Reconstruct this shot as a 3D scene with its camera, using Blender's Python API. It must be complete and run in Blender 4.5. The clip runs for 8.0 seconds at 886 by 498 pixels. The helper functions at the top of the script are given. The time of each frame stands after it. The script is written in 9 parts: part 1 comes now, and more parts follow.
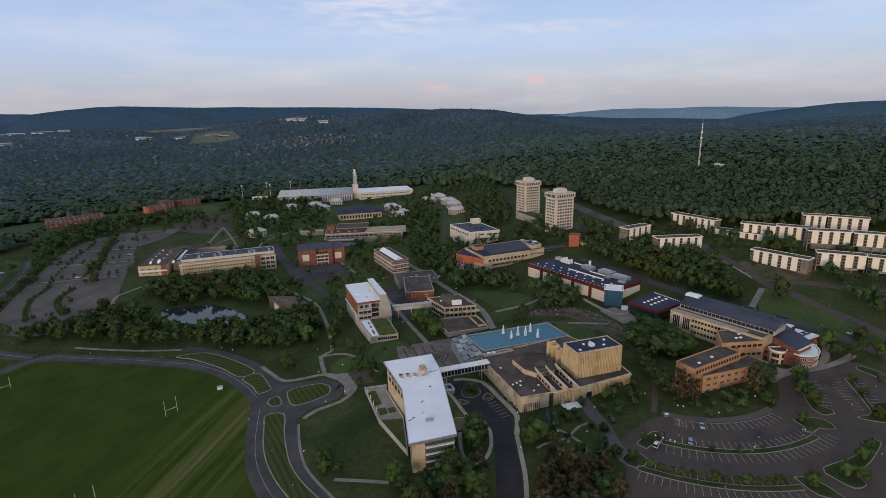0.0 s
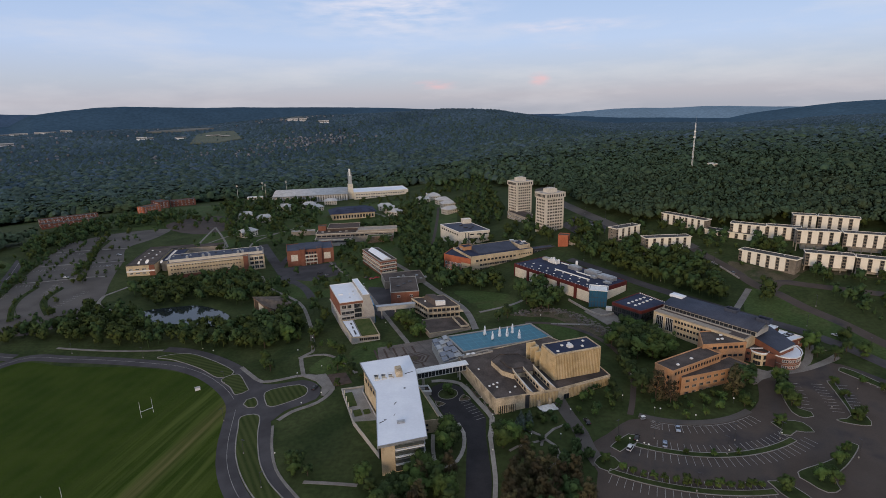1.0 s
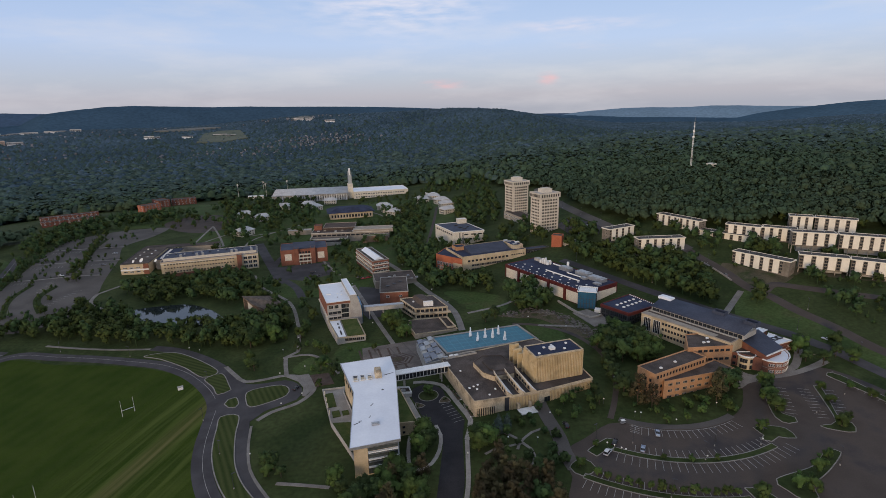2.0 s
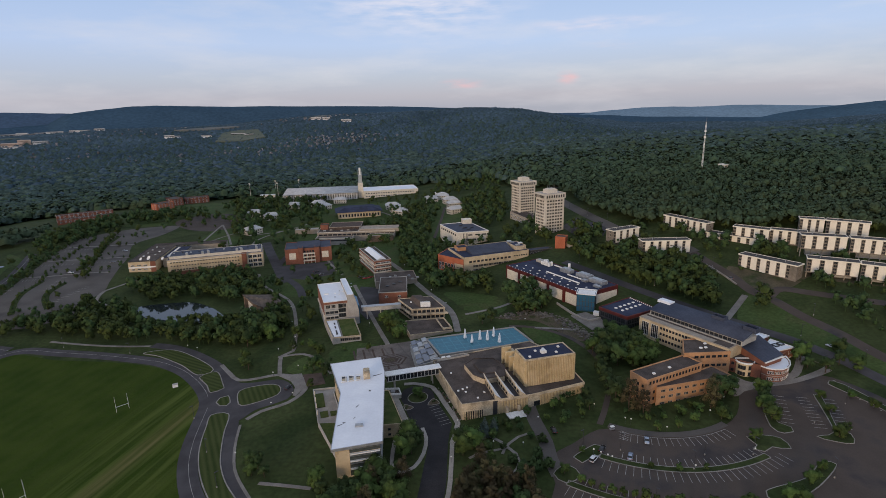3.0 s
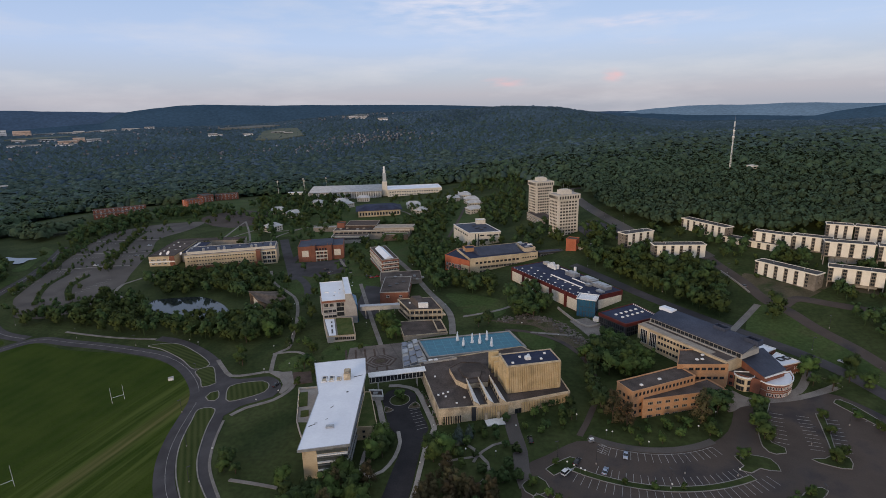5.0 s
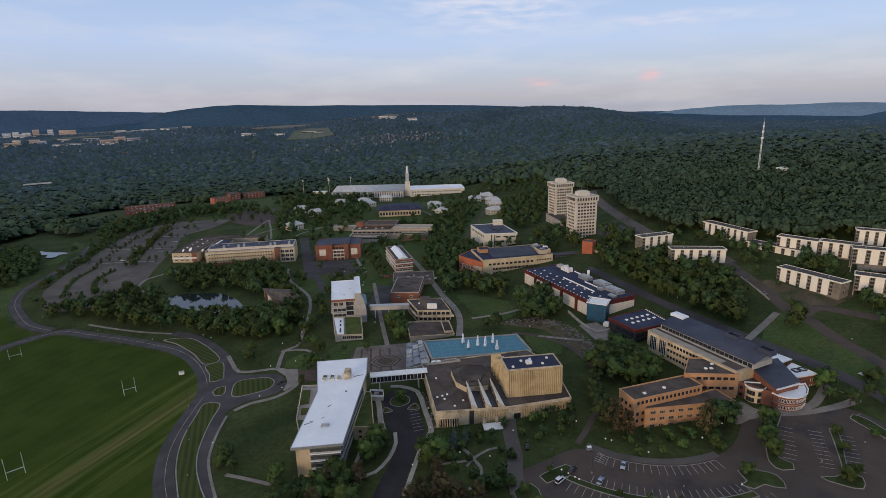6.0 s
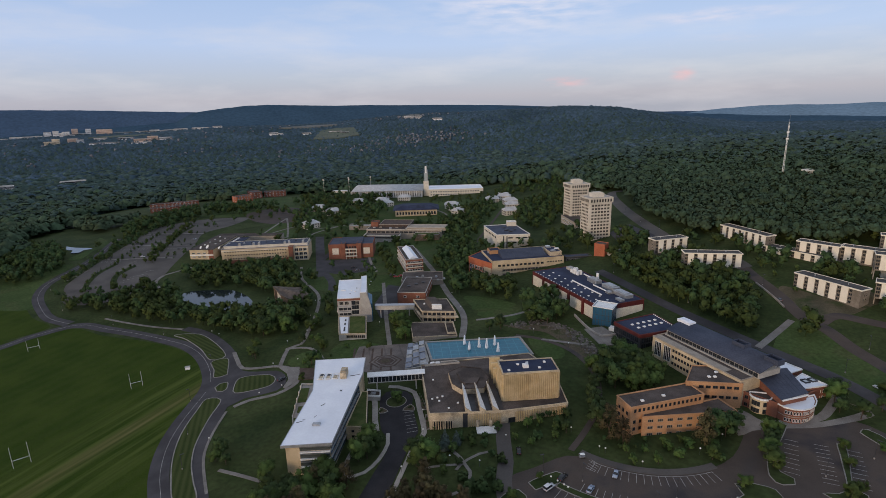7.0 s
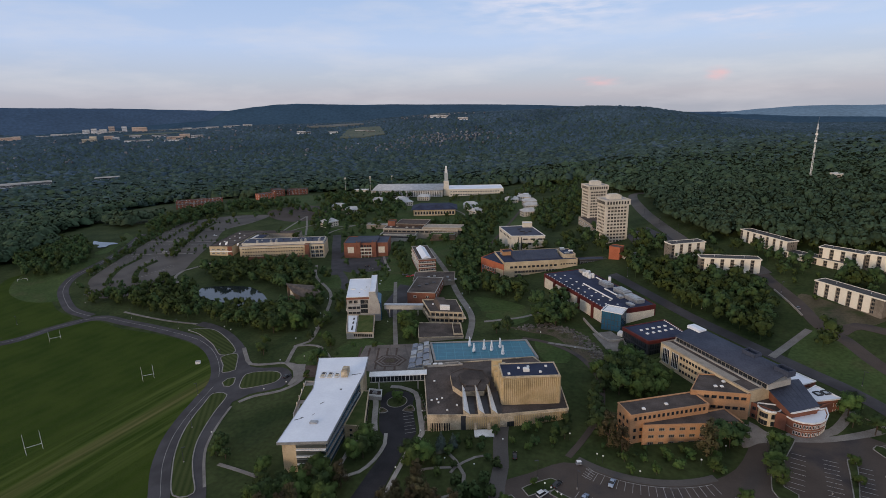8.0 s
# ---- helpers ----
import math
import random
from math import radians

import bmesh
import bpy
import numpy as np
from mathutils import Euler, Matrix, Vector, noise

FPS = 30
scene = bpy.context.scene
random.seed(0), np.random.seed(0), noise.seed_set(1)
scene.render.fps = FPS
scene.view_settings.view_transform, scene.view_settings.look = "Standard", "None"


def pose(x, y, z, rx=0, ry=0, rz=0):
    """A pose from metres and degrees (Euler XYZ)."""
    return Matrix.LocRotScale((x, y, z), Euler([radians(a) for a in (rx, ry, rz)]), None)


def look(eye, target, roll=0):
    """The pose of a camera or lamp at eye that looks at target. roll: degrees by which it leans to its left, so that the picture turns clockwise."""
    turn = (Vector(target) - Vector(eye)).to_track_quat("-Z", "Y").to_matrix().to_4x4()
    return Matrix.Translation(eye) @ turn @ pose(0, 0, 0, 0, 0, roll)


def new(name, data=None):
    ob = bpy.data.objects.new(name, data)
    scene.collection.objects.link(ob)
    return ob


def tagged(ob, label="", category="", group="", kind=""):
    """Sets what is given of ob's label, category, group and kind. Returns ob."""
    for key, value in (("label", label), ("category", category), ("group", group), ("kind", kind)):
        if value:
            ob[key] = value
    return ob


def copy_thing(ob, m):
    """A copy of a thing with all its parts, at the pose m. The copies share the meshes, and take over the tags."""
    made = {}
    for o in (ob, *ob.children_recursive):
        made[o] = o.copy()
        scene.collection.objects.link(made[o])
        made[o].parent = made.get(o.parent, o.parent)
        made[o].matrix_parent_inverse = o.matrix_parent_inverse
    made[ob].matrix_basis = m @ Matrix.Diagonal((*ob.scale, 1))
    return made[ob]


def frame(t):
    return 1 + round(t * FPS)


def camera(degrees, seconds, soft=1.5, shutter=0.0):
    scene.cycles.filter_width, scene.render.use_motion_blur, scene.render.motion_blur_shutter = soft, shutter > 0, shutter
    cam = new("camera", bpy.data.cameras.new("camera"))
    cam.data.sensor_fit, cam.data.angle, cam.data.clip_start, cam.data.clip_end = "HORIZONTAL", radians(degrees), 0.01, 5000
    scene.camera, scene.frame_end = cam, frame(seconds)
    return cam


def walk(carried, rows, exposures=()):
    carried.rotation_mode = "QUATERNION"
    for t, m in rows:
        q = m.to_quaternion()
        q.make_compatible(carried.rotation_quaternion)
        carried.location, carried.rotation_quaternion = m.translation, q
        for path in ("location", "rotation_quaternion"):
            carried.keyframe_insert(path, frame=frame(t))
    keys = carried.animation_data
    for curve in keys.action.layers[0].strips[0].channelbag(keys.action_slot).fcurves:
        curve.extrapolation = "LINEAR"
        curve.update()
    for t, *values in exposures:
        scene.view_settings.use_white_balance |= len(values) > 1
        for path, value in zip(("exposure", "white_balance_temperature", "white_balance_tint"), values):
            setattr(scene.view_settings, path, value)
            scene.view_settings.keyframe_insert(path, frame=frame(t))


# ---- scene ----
cam = camera(79.7, 8.0, 0.8)
PATH = [
    (0, (-1.053, -0.449, 129.92), (-1.053, 1.485, 129.41), -1.2),
    (0.5, (5.327, 0.645, 129.733), (5.32, 2.579, 129.221), -1.3),
    (1, (12.031, 1.915, 129.163), (12.018, 3.848, 128.653), -1.3),
    (1.5, (18.517, 3.067, 128.966), (18.496, 5.0, 128.455), -1.3),
    (3, (37.871, 6.94, 128.773), (37.762, 8.87, 128.261), -1.3),
    (3.5, (44.285, 8.46, 128.797), (44.144, 10.388, 128.285), -1.4),
    (4, (50.718, 10.02, 128.726), (50.545, 11.946, 128.213), -1.4),
    (5.5, (69.653, 15.372, 128.443), (69.346, 17.281, 127.93), -1.4),
    (6, (75.995, 17.276, 128.313), (75.628, 19.175, 127.802), -1.4),
    (6.5, (82.216, 19.488, 128.161), (81.785, 21.374, 127.651), -1.4),
    (7, (88.503, 21.844, 127.956), (88.04, 23.722, 127.447), -1.4),
    (7.5, (94.079, 23.959, 128.041), (93.566, 25.824, 127.533), -1.3),
    (8, (98.626, 25.742, 128.217), (98.069, 27.594, 127.708), -1.2),
]
walk(cam, [(t, look(eye, target, roll)) for t, eye, target, roll in PATH])

# ---- sky, low sun, exposure ----
SUN_FROM = Vector((-0.40, -0.90, 0.0)).normalized()
SUN_UP = 7.0
sun = new("sun", bpy.data.lights.new("sun", "SUN"))
sun.data.energy, sun.data.angle, sun.data.color = 1.5, radians(14), (1.0, 0.74, 0.50)
sun.matrix_world = look((0, 0, 300), tuple(Vector((0, 0, 300)) - (SUN_FROM * math.cos(radians(SUN_UP)) + Vector((0, 0, math.sin(radians(SUN_UP)))))))

world = bpy.data.worlds.new("evening_sky")
scene.world = world
world.use_nodes = True
wn, wl = world.node_tree.nodes, world.node_tree.links
wn.clear()
w_out, w_bg = wn.new("ShaderNodeOutputWorld"), wn.new("ShaderNodeBackground")
w_sky = wn.new("ShaderNodeTexSky")
w_sky.sky_type, w_sky.sun_disc = "NISHITA", False
w_sky.sun_elevation, w_sky.sun_rotation = radians(SUN_UP), math.atan2(SUN_FROM.x, SUN_FROM.y)
w_co, w_sep = wn.new("ShaderNodeTexCoord"), wn.new("ShaderNodeSeparateXYZ")
w_ramp = wn.new("ShaderNodeValToRGB")
STOPS = [(0.0, (0.38, 0.40, 0.48)), (0.022, (0.44, 0.44, 0.52)), (0.055, (0.45, 0.50, 0.62)), (0.11, (0.45, 0.56, 0.80)),
         (0.20, (0.37, 0.50, 0.76)), (0.5, (0.40, 0.46, 0.60)), (1.0, (0.42, 0.46, 0.56))]
while len(w_ramp.color_ramp.elements) < len(STOPS):
    w_ramp.color_ramp.elements.new(0.5)
for el, (p, c) in zip(w_ramp.color_ramp.elements, STOPS):
    el.position, el.color = p, (*c, 1)
# thin high cloud, stretched flat
w_map, w_noise, w_cr = wn.new("ShaderNodeMapping"), wn.new("ShaderNodeTexNoise"), wn.new("ShaderNodeValToRGB")
w_map.inputs["Scale"].default_value = (1.6, 1.6, 8.0)
w_map.inputs["Location"].default_value = (0.35, 0.1, 0.0)
w_noise.inputs["Scale"].default_value, w_noise.inputs["Detail"].default_value, w_noise.inputs["Roughness"].default_value = 2.3, 7, 0.58
w_cr.color_ramp.elements[0].position, w_cr.color_ramp.elements[1].position = 0.47, 0.76
w_cr.color_ramp.elements[1].color = (0.48, 0.48, 0.48, 1)
w_mix, w_add = wn.new("ShaderNodeMixRGB"), wn.new("ShaderNodeMixRGB")
w_mix.inputs["Color2"].default_value = (0.70, 0.68, 0.73, 1)
w_add.inputs["Fac"].default_value = 0.015
wl.new(w_co.outputs["Generated"], w_sep.inputs[0])
wl.new(w_sep.outputs["Z"], w_ramp.inputs["Fac"])
wl.new(w_co.outputs["Generated"], w_map.inputs["Vector"])
wl.new(w_map.outputs[0], w_noise.inputs["Vector"])
wl.new(w_noise.outputs["Fac"], w_cr.inputs["Fac"])
wl.new(w_cr.outputs["Color"], w_mix.inputs["Fac"])
wl.new(w_ramp.outputs["Color"], w_mix.inputs["Color1"])
sky_now = w_mix.outputs["Color"]
# small pink puffs low ahead, torn into streaks
w_tear, w_tr = wn.new("ShaderNodeTexNoise"), wn.new("ShaderNodeMapRange")
w_tear.inputs["Scale"].default_value, w_tear.inputs["Detail"].default_value = 13.0, 6
w_tr.inputs["From Min"].default_value, w_tr.inputs["From Max"].default_value = 0.36, 0.66
wl.new(w_map.outputs[0], w_tear.inputs["Vector"])
wl.new(w_tear.outputs["Fac"], w_tr.inputs["Value"])
for az, el, wide, tall, colour, most in ((-0.9, 2.4, 0.055, 0.013, (0.72, 0.46, 0.52), 0.8), (9.8, 2.7, 0.026, 0.016, (0.76, 0.47, 0.52), 0.85), (14.0, 5.6, 0.07, 0.010, (0.66, 0.60, 0.68), 0.4), (-5.0, 10.0, 0.24, 0.075, (0.76, 0.73, 0.82), 0.7), (12.0, 7.6, 0.16, 0.016, (0.74, 0.68, 0.77), 0.6), (20.0, 10.5, 0.12, 0.013, (0.80, 0.76, 0.83), 0.7)):
    way = (math.sin(radians(az)) * math.cos(radians(el)), math.cos(radians(az)) * math.cos(radians(el)), math.sin(radians(el)))
    gap, size, far, fall, mul, mx = (wn.new("ShaderNode" + k) for k in ("VectorMath", "VectorMath", "VectorMath", "MapRange", "Math", "MixRGB"))
    gap.operation, size.operation, far.operation, mul.operation, fall.interpolation_type = "SUBTRACT", "MULTIPLY", "LENGTH", "MULTIPLY", "SMOOTHSTEP"
    gap.inputs[1].default_value, size.inputs[1].default_value = way, (1 / wide, 0.9, 1 / tall)
    fall.inputs["From Min"].default_value, fall.inputs["From Max"].default_value = 1.0, 0.1
    fall.inputs["To Max"].default_value = most
    wl.new(w_co.outputs["Generated"], gap.inputs[0])
    wl.new(gap.outputs[0], size.inputs[0])
    wl.new(size.outputs[0], far.inputs[0])
    wl.new(far.outputs["Value"], fall.inputs["Value"])
    wl.new(fall.outputs["Result"], mul.inputs[0])
    wl.new(w_tr.outputs["Result"], mul.inputs[1])
    wl.new(mul.outputs[0], mx.inputs["Fac"])
    wl.new(sky_now, mx.inputs["Color1"])
    mx.inputs["Color2"].default_value = (*colour, 1)
    sky_now = mx.outputs["Color"]
wl.new(sky_now, w_add.inputs["Color1"])
wl.new(w_sky.outputs["Color"], w_add.inputs["Color2"])
wl.new(w_add.outputs["Color"], w_bg.inputs["Color"])
w_bg.inputs["Strength"].default_value = 1.02
wl.new(w_bg.outputs[0], w_out.inputs["Surface"])

# ---- materials ----
def surface(name, c1, c2, rough=0.85, scale=0.3, fine=6.0, bump=0.15, metal=0.0, spec=0.4, spot=None, spot_scale=0.05, island=0.0, per_object=0.0, grain=0.18):
    """Two-scale mottled surface in world metres: c1 to c2 in broad stains of `scale` per metre, with fine grain on top."""
    m = bpy.data.materials.new(name)
    m.use_nodes = True
    n, l = m.node_tree.nodes, m.node_tree.links
    b = n["Principled BSDF"]
    b.inputs["Roughness"].default_value, b.inputs["Metallic"].default_value = rough, metal
    b.inputs["Specular IOR Level"].default_value = spec
    geo = n.new("ShaderNodeNewGeometry")
    big, small = n.new("ShaderNodeTexNoise"), n.new("ShaderNodeTexNoise")
    big.inputs["Scale"].default_value, big.inputs["Detail"].default_value = scale, 5
    small.inputs["Scale"].default_value, small.inputs["Detail"].default_value = fine, 3
    l.new(geo.outputs["Position"], big.inputs["Vector"])
    l.new(geo.outputs["Position"], small.inputs["Vector"])
    ramp = n.new("ShaderNodeValToRGB")
    ramp.color_ramp.elements[0].position, ramp.color_ramp.elements[1].position = 0.36, 0.64
    ramp.color_ramp.elements[0].color, ramp.color_ramp.elements[1].color = (*c1, 1), (*c2, 1)
    l.new(big.outputs["Fac"], ramp.inputs["Fac"])
    col = ramp.outputs["Color"]
    if spot:
        sp, sr, mx = n.new("ShaderNodeTexNoise"), n.new("ShaderNodeValToRGB"), n.new("ShaderNodeMixRGB")
        sp.inputs["Scale"].default_value, sp.inputs["Detail"].default_value = spot_scale, 6
        sr.color_ramp.elements[0].position, sr.color_ramp.elements[1].position = 0.52, 0.66
        l.new(geo.outputs["Position"], sp.inputs["Vector"])
        l.new(sp.outputs["Fac"], sr.inputs["Fac"])
        l.new(sr.outputs["Color"], mx.inputs["Fac"])
        l.new(col, mx.inputs["Color1"])
        mx.inputs["Color2"].default_value = (*spot, 1)
        col = mx.outputs["Color"]
    hsv = n.new("ShaderNodeHueSaturation")
    val = n.new("ShaderNodeMapRange")
    val.inputs["From Min"].default_value, val.inputs["From Max"].default_value = 0.3, 0.7
    val.inputs["To Min"].default_value, val.inputs["To Max"].default_value = 1 - grain, 1 + grain
    l.new(small.outputs["Fac"], val.inputs["Value"])
    v = val.outputs["Result"]
    for amount, node, socket in ((island, geo, "Random Per Island"), (per_object, None, "Random")):
        if amount:
            node = node or n.new("ShaderNodeObjectInfo")
            mr, mul = n.new("ShaderNodeMapRange"), n.new("ShaderNodeMath")
            mr.inputs["To Min"].default_value, mr.inputs["To Max"].default_value = 1 - amount, 1 + amount
            l.new(node.outputs[socket], mr.inputs["Value"])
            mul.operation = "MULTIPLY"
            l.new(v, mul.inputs[0])
            l.new(mr.outputs["Result"], mul.inputs[1])
            v = mul.outputs[0]
            hu = n.new("ShaderNodeMapRange")
            hu.inputs["To Min"].default_value, hu.inputs["To Max"].default_value = 0.5 - amount * 0.07, 0.5 + amount * 0.05
            l.new(node.outputs[socket], hu.inputs["Value"])
            l.new(hu.outputs["Result"], hsv.inputs["Hue"])
    l.new(v, hsv.inputs["Value"])
    l.new(col, hsv.inputs["Color"])
    l.new(hsv.outputs["Color"], b.inputs["Base Color"])
    if bump:
        bp = n.new("ShaderNodeBump")
        bp.inputs["Strength"].default_value, bp.inputs["Distance"].default_value = bump, 0.3
        l.new(small.outputs["Fac"], bp.inputs["Height"])
        l.new(bp.outputs["Normal"], b.inputs["Normal"])
    return m


def courses(m, width, height, mortar, amount=0.5):
    """Lays running courses (brick or panel joints) over a surface material by world height and length."""
    n, l = m.node_tree.nodes, m.node_tree.links
    b = n["Principled BSDF"]
    src = b.inputs["Base Color"].links[0].from_socket
    geo, sep, add, com = n.new("ShaderNodeNewGeometry"), n.new("ShaderNodeSeparateXYZ"), n.new("ShaderNodeMath"), n.new("ShaderNodeCombineXYZ")
    br, mx = n.new("ShaderNodeTexBrick"), n.new("ShaderNodeMixRGB")
    l.new(geo.outputs["Position"], sep.inputs[0])
    l.new(sep.outputs["X"], add.inputs[0])
    l.new(sep.outputs["Y"], add.inputs[1])
    l.new(add.outputs[0], com.inputs["X"])
    l.new(sep.outputs["Z"], com.inputs["Y"])
    l.new(com.outputs[0], br.inputs["Vector"])
    br.inputs["Scale"].default_value = 1.0
    br.inputs["Brick Width"].default_value, br.inputs["Row Height"].default_value = width, height
    br.inputs["Mortar Size"].default_value = mortar
    br.inputs["Color1"].default_value, br.inputs["Color2"].default_value, br.inputs["Mortar"].default_value = (1, 1, 1, 1), (0.86, 0.86, 0.86, 1), (0.6, 0.6, 0.6, 1)
    mx.blend_type = "MULTIPLY"
    mx.inputs["Fac"].default_value = amount
    l.new(src, mx.inputs["Color1"])
    l.new(br.outputs["Color"], mx.inputs["Color2"])
    l.new(mx.outputs["Color"], b.inputs["Base Color"])
    return m


LAWN = surface("lawn", (0.027, 0.042, 0.013), (0.050, 0.065, 0.023), 0.95, 0.06, 0.5, 0.08, spec=0.12, spot=(0.040, 0.054, 0.019), spot_scale=0.02, grain=0.22)
TURF = surface("mown_lawn", (0.042, 0.069, 0.020), (0.060, 0.088, 0.028), 0.95, 0.04, 0.6, 0.2, spec=0.12, spot=(0.062, 0.076, 0.028), spot_scale=0.06, grain=0.25)
ASPHALT = surface("asphalt", (0.054, 0.051, 0.054), (0.075, 0.071, 0.074), 0.92, 0.12, 2.5, 0.05, spec=0.2, spot=(0.048, 0.044, 0.046), spot_scale=0.04, grain=0.07)
OLD_ASPHALT = surface("old_asphalt", (0.066, 0.053, 0.045), (0.094, 0.076, 0.065), 0.92, 0.05, 2.0, 0.05, spec=0.2, spot=(0.048, 0.043, 0.044), spot_scale=0.05, grain=0.07)
CONCRETE = surface("concrete", (0.26, 0.24, 0.22), (0.34, 0.32, 0.29), 0.9, 0.25, 4.0, 0.1, spec=0.2)
KERB = surface("worn_kerb_concrete", (0.20, 0.188, 0.170), (0.28, 0.264, 0.240), 0.9, 0.3, 3.0, 0.08, spec=0.2, grain=0.25)
BROWN_BRICK = surface("brown_brick_paving", (0.070, 0.050, 0.041), (0.100, 0.074, 0.060), 0.9, 0.4, 5.0, 0.1, spec=0.2)
WEST_ASPHALT = surface("bleached_asphalt", (0.088, 0.080, 0.073), (0.124, 0.112, 0.102), 0.92, 0.04, 1.5, 0.1, spec=0.2, spot=(0.070, 0.064, 0.060), spot_scale=0.03, grain=0.08)
PAVING = courses(surface("paving", (0.135, 0.116, 0.104), (0.185, 0.160, 0.143), 0.9, 0.2, 4.0, 0.1, spec=0.2), 1.2, 0.6, 0.03)
MEMBRANE = surface("white_membrane", (0.74, 0.77, 0.82), (0.80, 0.83, 0.87), 0.6, 0.12, 1.0, 0.03, spec=0.3, spot=(0.71, 0.74, 0.79), spot_scale=0.05, grain=0.03)
BALLAST = surface("dark_gravel_roof", (0.072, 0.058, 0.050), (0.118, 0.096, 0.084), 0.95, 0.12, 3.0, 0.1, spec=0.15, spot=(0.060, 0.050, 0.045), spot_scale=0.09, grain=0.3)
NAVY = surface("navy_roof", (0.028, 0.035, 0.064), (0.044, 0.054, 0.094), 0.85, 0.1, 2.0, 0.05, spec=0.15, spot=(0.03, 0.036, 0.06), spot_scale=0.08)
SLATE = surface("slate_metal_roof", (0.046, 0.054, 0.080), (0.064, 0.075, 0.106), 0.75, 0.12, 1.5, 0.04, spec=0.2)
PALE_ROOF = surface("pale_shingle_roof", (0.40, 0.40, 0.40), (0.52, 0.52, 0.51), 0.85, 0.2, 2.0, 0.08, spec=0.2)
TAN = courses(surface("tan_precast", (0.50, 0.40, 0.26), (0.60, 0.49, 0.33), 0.88, 0.15, 3.0, 0.08, spec=0.2, spot=(0.42, 0.33, 0.21), spot_scale=0.12), 2.4, 1.1, 0.03, 0.35)
TAN_PLAIN = surface("tan_concrete", (0.44, 0.36, 0.25), (0.58, 0.48, 0.34), 0.9, 0.25, 2.5, 0.1, spec=0.2, spot=(0.27, 0.225, 0.165), spot_scale=0.22, grain=0.25)
FLUTED = surface("fluted_tan_concrete", (0.50, 0.38, 0.21), (0.60, 0.47, 0.28), 0.9, 0.25, 3.0, 0.1, spec=0.2, spot=(0.42, 0.32, 0.18), spot_scale=0.2)
ORANGE = courses(surface("orange_brick", (0.44, 0.240, 0.125), (0.53, 0.300, 0.160), 0.9, 0.2, 5.0, 0.1, spec=0.2), 0.8, 0.3, 0.03, 0.4)
BRICK = courses(surface("red_brick", (0.195, 0.082, 0.054), (0.27, 0.115, 0.076), 0.9, 0.2, 5.0, 0.1, spec=0.2), 0.8, 0.3, 0.03, 0.4)
DARK_RED = surface("dark_red_panel", (0.080, 0.016, 0.015), (0.115, 0.024, 0.020), 0.6, 0.2, 2.0, 0.04, spec=0.3)
ORANGE_RED = surface("orange_red_panel", (0.36, 0.105, 0.052), (0.43, 0.135, 0.068), 0.7, 0.2, 2.0, 0.05, spec=0.3)
CREAM = courses(surface("cream_precast", (0.60, 0.55, 0.46), (0.68, 0.62, 0.53), 0.88, 0.2, 2.0, 0.06, spec=0.2, spot=(0.54, 0.49, 0.40), spot_scale=0.1), 3.0, 1.45, 0.03, 0.3)
WHITE_PANEL = surface("white_panel", (0.58, 0.53, 0.44), (0.66, 0.61, 0.51), 0.7, 0.3, 2.0, 0.04, spec=0.3)
GREY_TAN = surface("grey_tan_concrete", (0.30, 0.26, 0.21), (0.38, 0.33, 0.27), 0.9, 0.3, 3.0, 0.08, spec=0.2)
GREY = surface("grey_concrete", (0.36, 0.34, 0.31), (0.45, 0.43, 0.39), 0.9, 0.2, 3.0, 0.08, spec=0.2, spot=(0.31, 0.29, 0.27), spot_scale=0.1)
WHITE = surface("white_paint", (0.72, 0.72, 0.70), (0.80, 0.80, 0.78), 0.6, 0.4, 3.0, 0.03, spec=0.3)
METAL = surface("galvanised_metal", (0.36, 0.37, 0.38), (0.46, 0.47, 0.48), 0.45, 0.6, 4.0, 0.03, metal=0.6)
DARK = surface("dark_metal", (0.030, 0.030, 0.033), (0.045, 0.045, 0.050), 0.5, 0.5, 4.0, 0.03)
LINE = surface("road_marking", (0.27, 0.262, 0.25), (0.40, 0.39, 0.37), 0.85, 0.5, 5.0, 0.03, spec=0.2)
SEDUM = surface("sedum_roof", (0.050, 0.075, 0.022), (0.085, 0.100, 0.035), 0.95, 0.3, 3.0, 0.4, spec=0.1)
BARK = surface("bark", (0.060, 0.045, 0.034), (0.10, 0.076, 0.056), 0.95, 1.0, 8.0, 0.3, spec=0.1)
LEAF = surface("leaves", (0.040, 0.070, 0.018), (0.078, 0.116, 0.032), 0.85, 0.3, 2.0, 0.0, spec=0.15, island=0.10, per_object=0.28)
LEAF_BLUE = surface("spruce_needles", (0.050, 0.072, 0.060), (0.075, 0.098, 0.085), 0.85, 0.3, 2.0, 0.0, spec=0.15, island=0.3)
LEAF_DARK = surface("dark_leaves", (0.032, 0.058, 0.020), (0.058, 0.090, 0.031), 0.85, 0.3, 2.0, 0.0, spec=0.15, island=0.12, per_object=0.25)
LEAF_RUST = surface("rusty_leaves", (0.060, 0.051, 0.025), (0.092, 0.077, 0.038), 0.85, 0.3, 2.0, 0.0, spec=0.15, island=0.12, per_object=0.25)
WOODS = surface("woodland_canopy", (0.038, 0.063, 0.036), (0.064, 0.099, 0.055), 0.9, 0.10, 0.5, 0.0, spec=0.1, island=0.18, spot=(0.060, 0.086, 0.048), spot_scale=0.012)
# farther woods get bluer base colours, the haze of distance painted in
WOODS_MID_HAZED = surface("valley_woodland_hazed", (0.036, 0.060, 0.050), (0.062, 0.094, 0.080), 0.9, 0.05, 0.15, 0.0, spec=0.1, island=0.3, grain=0.3)
